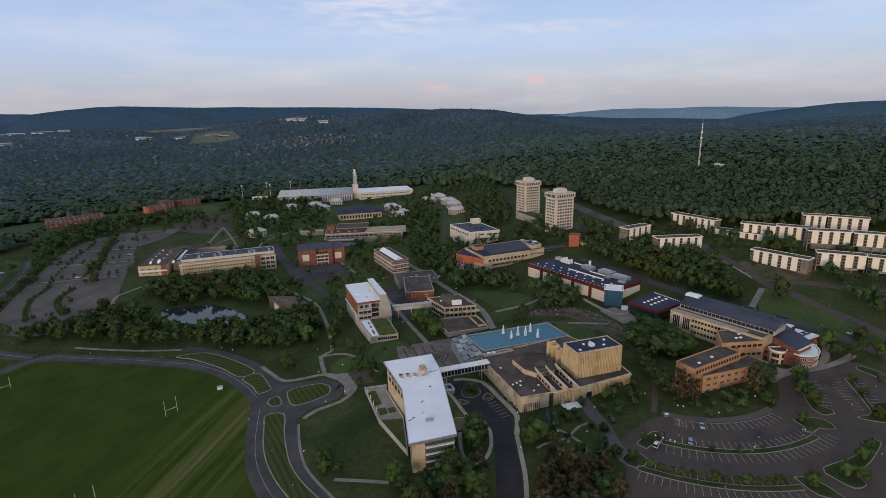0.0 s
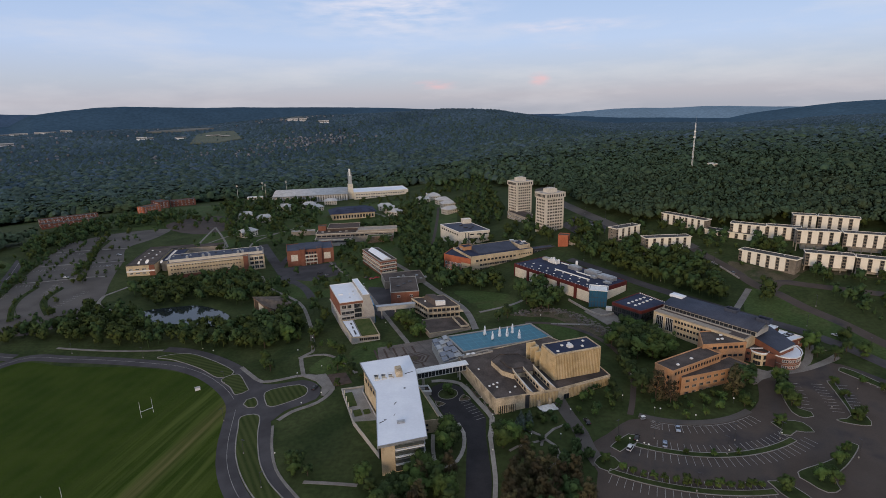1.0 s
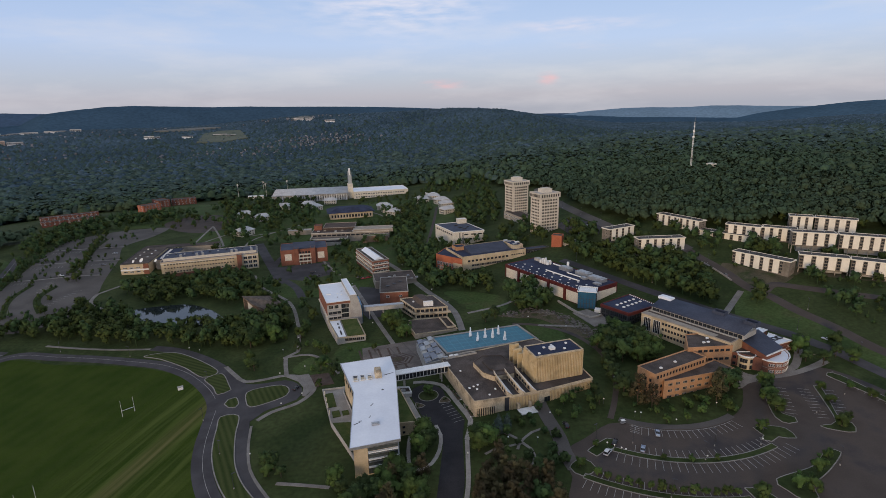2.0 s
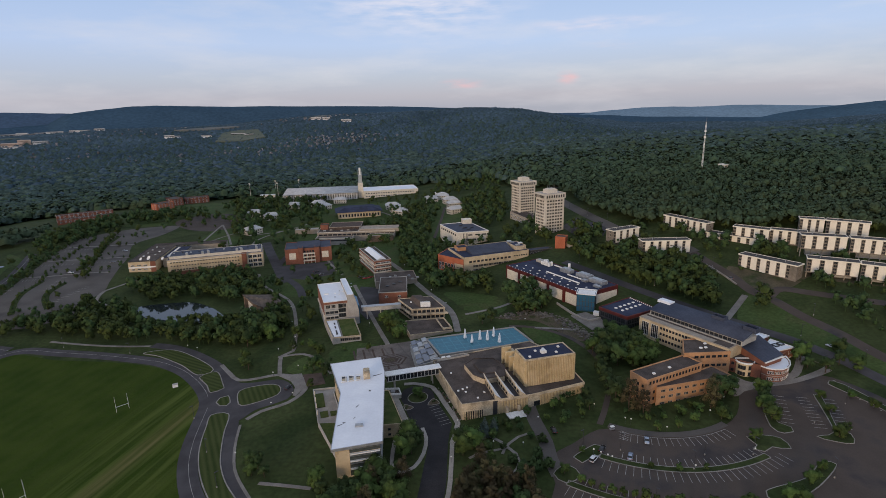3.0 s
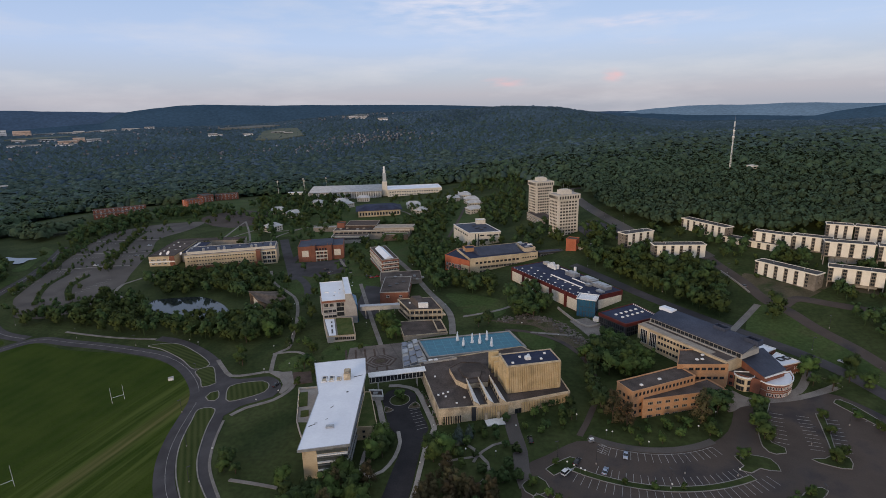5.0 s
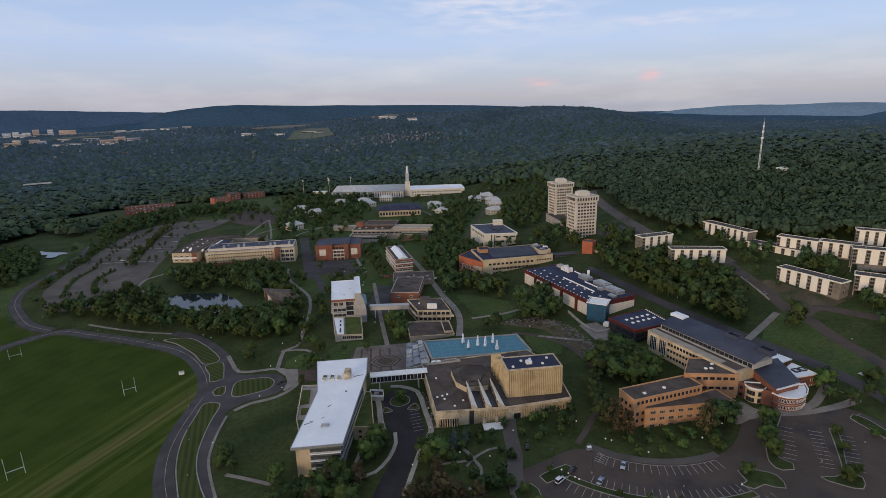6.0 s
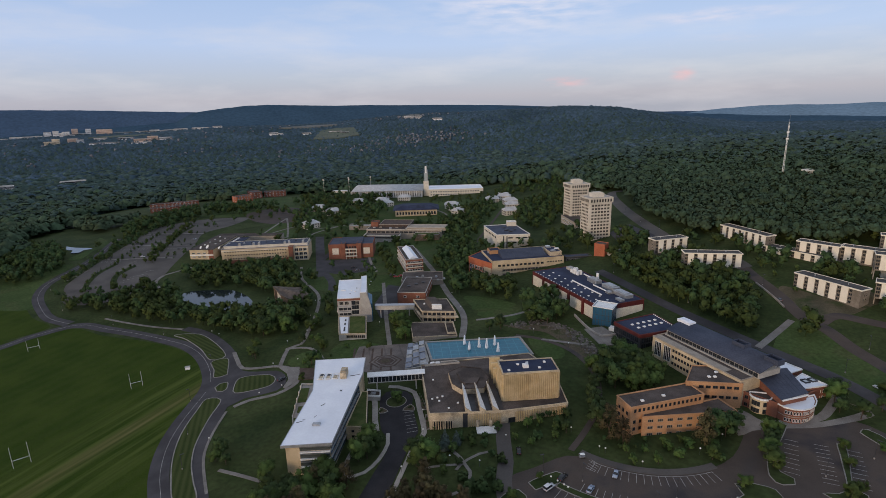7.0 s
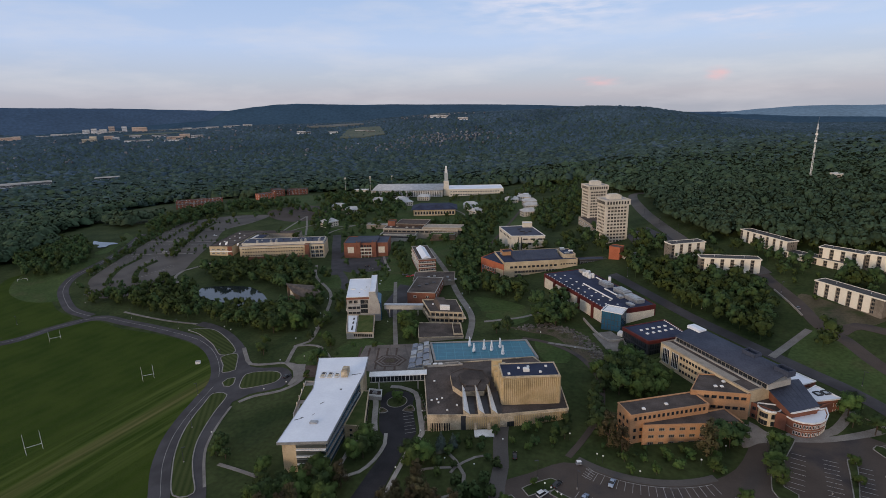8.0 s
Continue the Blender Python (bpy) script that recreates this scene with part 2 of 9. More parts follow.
WOODS_FAR_HAZED = surface("distant_woodland_hazed", (0.040, 0.067, 0.086), (0.062, 0.098, 0.122), 0.9, 0.003, 0.09, 0.0, spec=0.1, island=0.32, grain=0.25)
SHINGLE = surface("weathered_shingle", (0.105, 0.085, 0.070), (0.160, 0.130, 0.108), 0.95, 0.4, 5.0, 0.15, spec=0.15)
CEDAR = surface("weathered_cedar", (0.18, 0.128, 0.088), (0.27, 0.195, 0.138), 0.9, 0.5, 5.0, 0.1, spec=0.2)
EARTH = surface("bare_earth", (0.075, 0.062, 0.042), (0.115, 0.096, 0.068), 0.95, 0.15, 1.5, 0.4, spec=0.1, spot=(0.050, 0.056, 0.024), spot_scale=0.15, grain=0.3)
PATH = surface("worn_concrete_path", (0.17, 0.155, 0.14), (0.235, 0.22, 0.20), 0.92, 0.2, 3.0, 0.1, spec=0.15)
STONE = surface("grey_stone", (0.085, 0.075, 0.064), (0.15, 0.135, 0.118), 0.92, 0.4, 4.0, 0.2, spec=0.2, island=0.3)


def gloss(name, color, rough, spec=0.6, metal=0.0):
    m = bpy.data.materials.new(name)
    m.use_nodes = True
    n, l = m.node_tree.nodes, m.node_tree.links
    b = n["Principled BSDF"]
    b.inputs["Roughness"].default_value, b.inputs["Specular IOR Level"].default_value, b.inputs["Metallic"].default_value = rough, spec, metal
    geo, no, mx = n.new("ShaderNodeNewGeometry"), n.new("ShaderNodeTexNoise"), n.new("ShaderNodeMixRGB")
    no.inputs["Scale"].default_value = 0.35
    l.new(geo.outputs["Position"], no.inputs["Vector"])
    l.new(no.outputs["Fac"], mx.inputs["Fac"])
    mx.inputs["Color1"].default_value, mx.inputs["Color2"].default_value = (*[c * 0.75 for c in color], 1), (*[min(1, c * 1.25) for c in color], 1)
    l.new(mx.outputs["Color"], b.inputs["Base Color"])
    return m


GLASS = gloss("window_glass", (0.022, 0.026, 0.030), 0.12, 0.5)
BLUE_GLASS = gloss("blue_curtain_glass", (0.030, 0.105, 0.175), 0.1, 0.8)
LOBBY_GLASS = gloss("grey_lobby_glass", (0.17, 0.19, 0.23), 0.2, 0.6)
CURTAIN_GLASS = gloss("greenish_curtain_glass", (0.075, 0.088, 0.080), 0.12, 0.6)
PALE_GLASS = gloss("pale_skylight_glass", (0.42, 0.45, 0.46), 0.2, 0.6)


def water(name, color, rough, wave):
    m = gloss(name, color, rough, 0.5)
    n, l = m.node_tree.nodes, m.node_tree.links
    geo, no, bp = n.new("ShaderNodeNewGeometry"), n.new("ShaderNodeTexNoise"), n.new("ShaderNodeBump")
    no.inputs["Scale"].default_value, no.inputs["Detail"].default_value = 1.6, 4
    bp.inputs["Strength"].default_value, bp.inputs["Distance"].default_value = wave, 0.2
    l.new(geo.outputs["Position"], no.inputs["Vector"])
    l.new(no.outputs["Fac"], bp.inputs["Height"])
    l.new(bp.outputs["Normal"], n["Principled BSDF"].inputs["Normal"])
    return m


POND = water("pond_water", (0.020, 0.026, 0.028), 0.04, 0.02)
POOL = water("pool_water", (0.024, 0.150, 0.215), 0.45, 0.35)
# pale joints of the pool's tiled floor, seen through the water
_n, _l = POOL.node_tree.nodes, POOL.node_tree.links
_b = _n["Principled BSDF"]
_src = _b.inputs["Base Color"].links[0].from_socket
_geo, _map, _br, _mx = _n.new("ShaderNodeNewGeometry"), _n.new("ShaderNodeMapping"), _n.new("ShaderNodeTexBrick"), _n.new("ShaderNodeMixRGB")
_map.inputs["Rotation"].default_value = (0, 0, radians(-18.5))
_l.new(_geo.outputs["Position"], _map.inputs["Vector"])
_l.new(_map.outputs[0], _br.inputs["Vector"])
_br.offset = 0.0
_br.inputs["Scale"].default_value, _br.inputs["Brick Width"].default_value, _br.inputs["Row Height"].default_value, _br.inputs["Mortar Size"].default_value = 1.0, 4.6, 4.6, 0.13
_br.inputs["Color1"].default_value, _br.inputs["Color2"].default_value, _br.inputs["Mortar"].default_value = (0, 0, 0, 1), (0, 0, 0, 1), (1, 1, 1, 1)
_l.new(_br.outputs["Color"], _mx.inputs["Fac"])
_l.new(_src, _mx.inputs["Color1"])
_mx.inputs["Color2"].default_value = (0.06, 0.24, 0.30, 1)
_l.new(_mx.outputs["Color"], _b.inputs["Base Color"])
SPRAY = surface("falling_water", (0.62, 0.69, 0.76), (0.74, 0.80, 0.86), 0.5, 1.0, 6.0, 0.3)


def mown(name, c1, c2, band, angle, worn, swathe=None):
    """Mown turf: soft stripes `band` metres wide running at `angle`, with a paler worn swathe through noise."""
    m = surface(name, c1, c2, 0.95, 0.05, 2.0, 0.25, spec=0.06)
    n, l = m.node_tree.nodes, m.node_tree.links
    b = n["Principled BSDF"]
    src = b.inputs["Base Color"].links[0].from_socket
    geo, mp, wv = n.new("ShaderNodeNewGeometry"), n.new("ShaderNodeMapping"), n.new("ShaderNodeTexWave")
    mp.inputs["Rotation"].default_value = (0, 0, radians(angle))
    l.new(geo.outputs["Position"], mp.inputs["Vector"])
    l.new(mp.outputs[0], wv.inputs["Vector"])
    wv.inputs["Scale"].default_value, wv.inputs["Distortion"].default_value = 0.314 / band, 1.1
    wv.inputs["Detail Scale"].default_value = 0.3
    mr, mx = n.new("ShaderNodeMapRange"), n.new("ShaderNodeMixRGB")
    mr.inputs["To Min"].default_value, mr.inputs["To Max"].default_value = 0.0, 0.16 if swathe else 0.42
    l.new(wv.outputs["Fac"], mr.inputs["Value"])
    l.new(mr.outputs["Result"], mx.inputs["Fac"])
    l.new(src, mx.inputs["Color1"])
    mx.inputs["Color2"].default_value = (*worn, 1)
    col = mx.outputs["Color"]
    if swathe:
        # a dry, paler strip that runs a little east of north, and the streaks left by the mower beside it
        sep, lean, add, ab, near, wide = (n.new("ShaderNode" + k) for k in ("SeparateXYZ", "Math", "Math", "Math", "MapRange", "MapRange"))
        lean.operation, add.operation, ab.operation = "MULTIPLY_ADD", "SUBTRACT", "ABSOLUTE"
        near.interpolation_type = wide.interpolation_type = "SMOOTHSTEP"
        lean.inputs[1].default_value, add.inputs[1].default_value = -0.25, swathe
        l.new(geo.outputs["Position"], sep.inputs[0])
        l.new(sep.outputs["Y"], lean.inputs[0])
        l.new(sep.outputs["X"], lean.inputs[2])
        l.new(lean.outputs[0], add.inputs[0])
        l.new(add.outputs[0], ab.inputs[0])
        for node, a0, a1, most in ((near, 7.0, 0.5, 1.0), (wide, 42.0, 14.0, 1.0)):
            node.inputs["From Min"].default_value, node.inputs["From Max"].default_value, node.inputs["To Max"].default_value = a0, a1, most
            l.new(ab.outputs[0], node.inputs["Value"])
        com, sc = n.new("ShaderNodeCombineXYZ"), n.new("ShaderNodeVectorMath")
        sc.operation = "MULTIPLY"
        sc.inputs[1].default_value = (0.24, 0.014, 0.0)
        l.new(add.outputs[0], com.inputs["X"])
        l.new(sep.outputs["Y"], com.inputs["Y"])
        l.new(com.outputs[0], sc.inputs[0])
        for reach, tint, lo, hi in ((wide, (0.088, 0.112, 0.026), 0.44, 0.64), (near, (0.150, 0.132, 0.052), 0.30, 0.60)):
            no, rm, mul, m2 = (n.new("ShaderNode" + k) for k in ("TexNoise", "MapRange", "Math", "MixRGB"))
            no.inputs["Scale"].default_value, no.inputs["Detail"].default_value = 1.0, 3
            rm.inputs["From Min"].default_value, rm.inputs["From Max"].default_value, rm.inputs["To Max"].default_value = lo, hi, 0.75
            mul.operation = "MULTIPLY"
            l.new(sc.outputs[0], no.inputs["Vector"])
            l.new(no.outputs["Fac"], rm.inputs["Value"])
            l.new(rm.outputs["Result"], mul.inputs[0])
            l.new(reach.outputs["Result"], mul.inputs[1])
            l.new(mul.outputs[0], m2.inputs["Fac"])
            l.new(col, m2.inputs["Color1"])
            m2.inputs["Color2"].default_value = (*tint, 1)
            col = m2.outputs["Color"]
    l.new(col, b.inputs["Base Color"])
    return m


DULL_BRICK = surface("dull_red_brick", (0.15, 0.060, 0.042), (0.21, 0.085, 0.058), 0.9, 0.2, 3.0, 0.05, spec=0.2)
DORM_PANEL = surface("cream_dormitory_panel", (0.80, 0.73, 0.60), (0.86, 0.79, 0.66), 0.8, 0.3, 2.0, 0.0, spec=0.2, grain=0.05)
DORM_ROOF = surface("grey_felt_roof", (0.062, 0.058, 0.055), (0.095, 0.090, 0.085), 0.9, 0.2, 2.0, 0.08, spec=0.2)
DORM_WALL = surface("brown_grey_concrete", (0.17, 0.145, 0.115), (0.24, 0.205, 0.165), 0.9, 0.3, 3.0, 0.08, spec=0.2)
FIELD = mown("playing_field_turf", (0.027, 0.049, 0.006), (0.041, 0.063, 0.009), 9.0, 14, (0.060, 0.070, 0.021), -159.5)
MEDIAN_WEST = mown("west_median_turf", (0.030, 0.046, 0.013), (0.042, 0.058, 0.018), 2.4, -63, (0.098, 0.106, 0.041))
MEDIAN = mown("median_turf", (0.030, 0.046, 0.013), (0.042, 0.058, 0.018), 2.6, -31, (0.098, 0.106, 0.041))

# ---- the lie of the land: a tilted plane, a coarse grid of smooth swells, and the far valley and ridges ----
PLANE = (-7.82, 65.81, 44.42)
SWELLS = np.array([2.78, -13.21, 1.27, 0.69, -14.93, 21.08, 14.82, -7.34, 8.88, 0.48, -25.94, 2.55, 9.91, -3.92, -16.28, -1.25, 30.74, -1.27, -2.71, 11.64, 0.23, -12.93, 18.61, -8.24, 0.38, -11.75, -10.2, -10.54, -5.29, -7.24, 4.75, -11.05, -2.85, 8.22, 2.24, -1.05]).reshape(6, 6)


def smooth(a, b, v):
    t = np.clip((v - a) / (b - a), 0, 1)
    return t * t * (3 - 2 * t)


def land(x, y):
    """Height of the ground, in metres, at a place or at arrays of places."""
    x, y = np.asarray(x, float), np.asarray(y, float)
    near = PLANE[0] + PLANE[1] * np.clip(x, -900, 900) / 1000 + PLANE[2] * np.clip(y, -300, 1300) / 1000
    for iy in range(6):
        for ix in range(6):
            near = near + SWELLS[iy, ix] * np.exp(-((x + 450 - 190 * ix) ** 2 + (y - 120 - 190 * iy) ** 2) / (2 * 190.0 ** 2))
    r, az = np.hypot(x - 50, y), np.degrees(np.arctan2(x - 50, y))
    # valley floor, then the far rise whose crest carries the skyline
    crest = np.interp(az, (-70, -52, -43, -33, -25, -21, -18, -14, -6, 0, 5, 9, 12, 16, 25, 32, 40, 60), (14, 16, 28, 46, 60, 70, 82, 100, 109, 113, 107, 70, 26, -6, -12, 12, 60, 80))
    floor = np.interp(az, (-70, -45, -30, -10, 2, 10, 18, 30, 60), (-45, -50, -55, -58, -30, 14, 32, 38, 50))
    far = floor + (crest - floor) * smooth(1700, 3050, r) + (np.minimum(30, crest) - crest) * smooth(3250, 4200, r)
    far = far + 7 * np.sin(x * 0.0061 + 1.3) * np.sin(y * 0.0047) * smooth(1200, 1900, r)
    # the eastern hill levels off sooner than the western slope
    east = smooth(2.0, 16.0, az)
    return near + (far - near) * smooth(850 - 250 * east, 1450 - 300 * east, r)


def ground(x, y):
    return float(land(x, y))


# ---- building blocks ----
def thing(name, x, y, z, label, category, group="", turn=0.0):
    ob = new(name)
    ob.empty_display_size = 0.5
    ob.location, ob.rotation_euler = (x, y, z), (0, 0, radians(turn))
    return tagged(ob, label, category, group)


def root_of(ob):
    while ob.parent:
        ob = ob.parent
    return ob


def part(name, bm, material, parent, label="", local=False, soft=False):
    """Links a bmesh as one mesh object under a thing or a part; the mesh is given in world metres unless local."""
    if not local:
        bmesh.ops.transform(bm, matrix=root_of(parent).matrix_basis.inverted(), verts=bm.verts)
    me = bpy.data.meshes.new(name)
    bmesh.ops.recalc_face_normals(bm, faces=bm.faces)
    bm.to_mesh(me)
    bm.free()
    for m in material if isinstance(material, (list, tuple)) else [material]:
        me.materials.append(m)
    if soft:
        me.polygons.foreach_set("use_smooth", [True] * len(me.polygons))
    ob = new(name, me)
    ob.parent = parent
    return tagged(ob, label)


def whole(name, bm, material, label, category="", kind="", soft=False, group=""):
    me = bpy.data.meshes.new(name)
    bm.to_mesh(me)
    bm.free()
    for m in material if isinstance(material, (list, tuple)) else [material]:
        me.materials.append(m)
    if soft:
        me.polygons.foreach_set("use_smooth", [True] * len(me.polygons))
    return tagged(new(name, me), label, category, group, kind)


def rect(p, turn, width, depth):
    """Corners, anticlockwise, of a rectangle: front-left corner, the front's direction in degrees, its width and the depth behind it."""
    c, s = math.cos(radians(turn)), math.sin(radians(turn))
    x, y = p
    return [(x, y), (x + c * width, y + s * width), (x + c * width - s * depth, y + s * width + c * depth), (x - s * depth, y + c * depth)]


def offset(poly, d):
    """The polygon grown outwards by d."""
    out, n = [], len(poly)
    for i in range(n):
        a, b, c = Vector(poly[i - 1]), Vector(poly[i]), Vector(poly[(i + 1) % n])
        e, f = (b - a).normalized(), (c - b).normalized()
        m, k = Vector((e.y, -e.x)), Vector((f.y, -f.x))
        h = (m + k) / max(0.35, 1 + m.dot(k))
        out.append((b.x + h.x * d, b.y + h.y * d))
    return out


def prism(bm, poly, z0, z1, index=0):
    """Upright prism; z0 and z1 are heights or functions of x, y."""
    f0, f1 = (z if callable(z) else (lambda x, y, z=z: z) for z in (z0, z1))
    lo, hi = [bm.verts.new((x, y, f0(x, y))) for x, y in poly], [bm.verts.new((x, y, f1(x, y))) for x, y in poly]
    n = len(poly)
    faces = [bm.faces.new(hi), bm.faces.new(lo[::-1])] + [bm.faces.new((lo[i], lo[(i + 1) % n], hi[(i + 1) % n], hi[i])) for i in range(n)]
    for f in faces:
        f.material_index = index
    return bm


def solid(poly, z0, z1):
    return prism(bmesh.new(), poly, z0, z1)


def ring(poly, d, z0, z1, out=0.12):
    """An upright band along a polygon's edge, d thick, standing `out` proud of it."""
    bm = bmesh.new()
    f0, f1 = (z if callable(z) else (lambda x, y, z=z: z) for z in (z0, z1))
    a, b = offset(poly, out), offset(poly, out - d)
    n = len(poly)
    v = [[bm.verts.new((x, y, f(x, y))) for x, y in q] for q in (a, b) for f in (f0, f1)]
    for i in range(n):
        j = (i + 1) % n
        for p, q in ((0, 1), (1, 3), (3, 2), (2, 0)):
            bm.faces.new((v[p][i], v[p][j], v[q][j], v[q][i]))
    return bm


def box(cx, cy, z0, w, d, h, turn=0.0, bevel=0.0):
    bm = bmesh.new()
    bmesh.ops.create_cube(bm, size=1, matrix=pose(cx, cy, z0 + h / 2, 0, 0, turn) @ Matrix.Diagonal((w, d, h, 1)))
    if bevel:
        bmesh.ops.bevel(bm, geom=bm.edges[:], offset=bevel, segments=1, affect="EDGES")
    return bm


def tube(bm, pts, r0, r1, sides=6):
    """A tapered round bar along a line of points."""
    pts = [Vector(p) for p in pts]
    rings = []
    for i, p in enumerate(pts):
        d = (pts[min(i + 1, len(pts) - 1)] - pts[max(i - 1, 0)]).normalized()
        q = d.to_track_quat("Z", "Y").to_matrix()
        r = r0 + (r1 - r0) * i / (len(pts) - 1)
        rings.append([bm.verts.new(p + q @ Vector((r * math.cos(6.283 * k / sides), r * math.sin(6.283 * k / sides), 0))) for k in range(sides)])
    for a, b in zip(rings, rings[1:]):
        for k in range(sides):
            bm.faces.new((a[k], a[(k + 1) % sides], b[(k + 1) % sides], b[k]))
    bm.faces.new(rings[0][::-1])
    bm.faces.new(rings[-1])
    return bm


PANES = {}


def pane_mesh(w, h, frame_mat, glass_mat, bars=0):
    """A window of that size: a proud frame, mullions and a set-back pane, on one shared mesh. It faces local -y."""
    key = (round(w, 2), round(h, 2), frame_mat.name, glass_mat.name, bars)
    if key not in PANES:
        bm = bmesh.new()
        t, f = min(0.12, w * 0.12), 0.10
        xs = [-w / 2]
        for k in range(bars + 1):
            a, b = -w / 2 + t + (w - t) * k / (bars + 1), -w / 2 + (w - t) * (k + 1) / (bars + 1)
            xs += [a, b]
        xs.append(w / 2)
        zs = (0, t, h - t, h)
        for i in range(len(xs) - 1):
            for k in range(3):
                x0, x1, z0, z1 = xs[i], xs[i + 1], zs[k], zs[k + 1]
                if i % 2 and k == 1:
                    v = [bm.verts.new(c) for c in ((x0, -0.02, z0), (x1, -0.02, z0), (x1, -0.02, z1), (x0, -0.02, z1))]
                    bm.faces.new(v).material_index = 1
                else:
                    prism(bm, [(x0, -f), (x1, -f), (x1, -0.02), (x0, -0.02)], z0, z1)
        bmesh.ops.remove_doubles(bm, verts=bm.verts, dist=0.0005)
        me = bpy.data.meshes.new("window")
        bm.to_mesh(me)
        bm.free()
        me.materials.append(frame_mat)
        me.materials.append(glass_mat)
        PANES[key] = me
    return PANES[key]


def windows(root, a, b, sills, count, w, h, frame_mat=None, glass_mat=None, bars=0, start=0.0, end=0.0, skip=()):
    """Rows of windows on the wall from a to b (outside on its right-hand side): sill heights, windows a row, clear ends in metres."""
    me = pane_mesh(w, h, frame_mat or DARK, glass_mat or GLASS, bars)
    a, b = Vector(a), Vector(b)
    length = (b - a).length
    d = (b - a) / length
    turn = math.atan2(d.y, d.x)
    inv = root.matrix_basis.inverted()
    for z in sills:
        for k in range(count):
            if k in skip:
                continue
            s = start + (length - start - end) * (k + 0.5) / count
            p = a + d * s
            ob = new("window", me)
            ob.parent = root
            ob.matrix_basis = inv @ Matrix.Translation((p.x, p.y, z)) @ Matrix.Rotation(turn, 4, "Z")


def band(root, name, a, b, z0, z1, proud, material, start=0.0, end=0.0, back=0.05):
    """A flat strip standing proud of the wall from a to b."""
    a, b = Vector(a), Vector(b)
    d = (b - a).normalized()
    n = Vector((d.y, -d.x))
    p, q = a + d * start, b - d * end
    return part(name, solid([tuple(p + n * proud), tuple(q + n * proud), tuple(q - n * back), tuple(p - n * back)], z0, z1), material, root)


def block(root, poly, z1, wall, roof, z0=None, edge=0.5, edge_mat=None, lip=0.12, names=("wall", "roof", "parapet")):
    """A flat-roofed volume of a building: walls, a roof sheet and the parapet round it."""
    if z0 is None:
        z0 = min(ground(x, y) for x, y in poly) - 1.5
    zr = (lambda x, y: z1(x, y) - edge) if callable(z1) else z1 - edge
    part(names[0], solid(poly, z0, zr), wall, root)
    zt = (lambda x, y: zr(x, y) + 0.06) if callable(z1) else zr + 0.06
    zl = (lambda x, y: zr(x, y) + 0.004) if callable(z1) else zr + 0.004
    part(names[1], solid(offset(poly, -0.28), zl, zt), roof, root)
    part(names[2], ring(poly, 0.4, zr, z1, lip), edge_mat or wall, root)


def house(name, poly, z1, label, category="building", group=""):
    cx, cy = sum(p[0] for p in poly) / len(poly), sum(p[1] for p in poly) / len(poly)
    return thing(name, round(cx, 2), round(cy, 2), round(ground(cx, cy), 2), label, category, group)


def roof_unit(root, x, y, z, w, d, h, turn=0.0, mat=None, name="roof_unit"):
    bm = box(x, y, z, w, d, h * 0.85, turn, 0.06)
    bmesh.ops.create_cube(bm, size=1, matrix=pose(x, y, z + h * 0.93, 0, 0, turn) @ Matrix.Diagonal((w * 0.7, d * 0.7, h * 0.14, 1)))
    return part(name, bm, mat or METAL, root)

# ---- the ground sheet, out to the skyline ----
def make_ground():
    rad = np.concatenate([np.linspace(0, 100, 6)[1:], np.geomspace(105, 4900, 210)])
    az = np.radians(np.concatenate([np.linspace(-72, 60, 330), np.linspace(66, 284, 48)]))
    R, A = np.meshgrid(rad, az, indexing="ij")
    X, Y = 50 + R * np.sin(A), R * np.cos(A)
    Z = land(X, Y)
    nr, na = X.shape
    co = np.concatenate([[[50, 0, ground(50, 0)]], np.stack([X, Y, Z], -1).reshape(-1, 3)])
    i, j = np.meshgrid(np.arange(nr - 1), np.arange(na), indexing="ij")
    k = (j + 1) % na
    quads = np.stack([1 + i * na + j, 1 + (i + 1) * na + j, 1 + (i + 1) * na + k, 1 + i * na + k], -1).reshape(-1, 4)
    fan = [(0, 1 + a, 1 + (a + 1) % na) for a in range(na)]
    me = bpy.data.meshes.new("ground")
    me.from_pydata(co.tolist(), [], [tuple(q) for q in quads.tolist()] + fan)
    me.polygons.foreach_set("use_smooth", [True] * len(me.polygons))
    me.materials.append(LAWN)
    me.update()
    return tagged(new("ground", me), "rolling green grass land rising to wooded ridges", "ground", kind="structure")


make_ground()


def refine(line, step=4.0, closed=False):
    """A polyline turned into a smooth curve sampled every few metres."""
    pts = [Vector((*p, 0)) for p in line]
    n = len(pts)
    out = []
    for i in range(n if closed else n - 1):
        p0, p1, p2, p3 = (pts[(i + k) % n] if closed else pts[min(max(i + k, 0), n - 1)] for k in (-1, 0, 1, 2))
        m = max(1, int((p2 - p1).length / step))
        for k in range(m):
            t = k / m
            q = 0.5 * ((2 * p1) + (p2 - p0) * t + (2 * p0 - 5 * p1 + 4 * p2 - p3) * t * t + (3 * p1 - p0 - 3 * p2 + p3) * t ** 3)
            out.append((q.x, q.y))
    if not closed:
        out.append((pts[-1].x, pts[-1].y))
    return out


ROAD_PTS = []


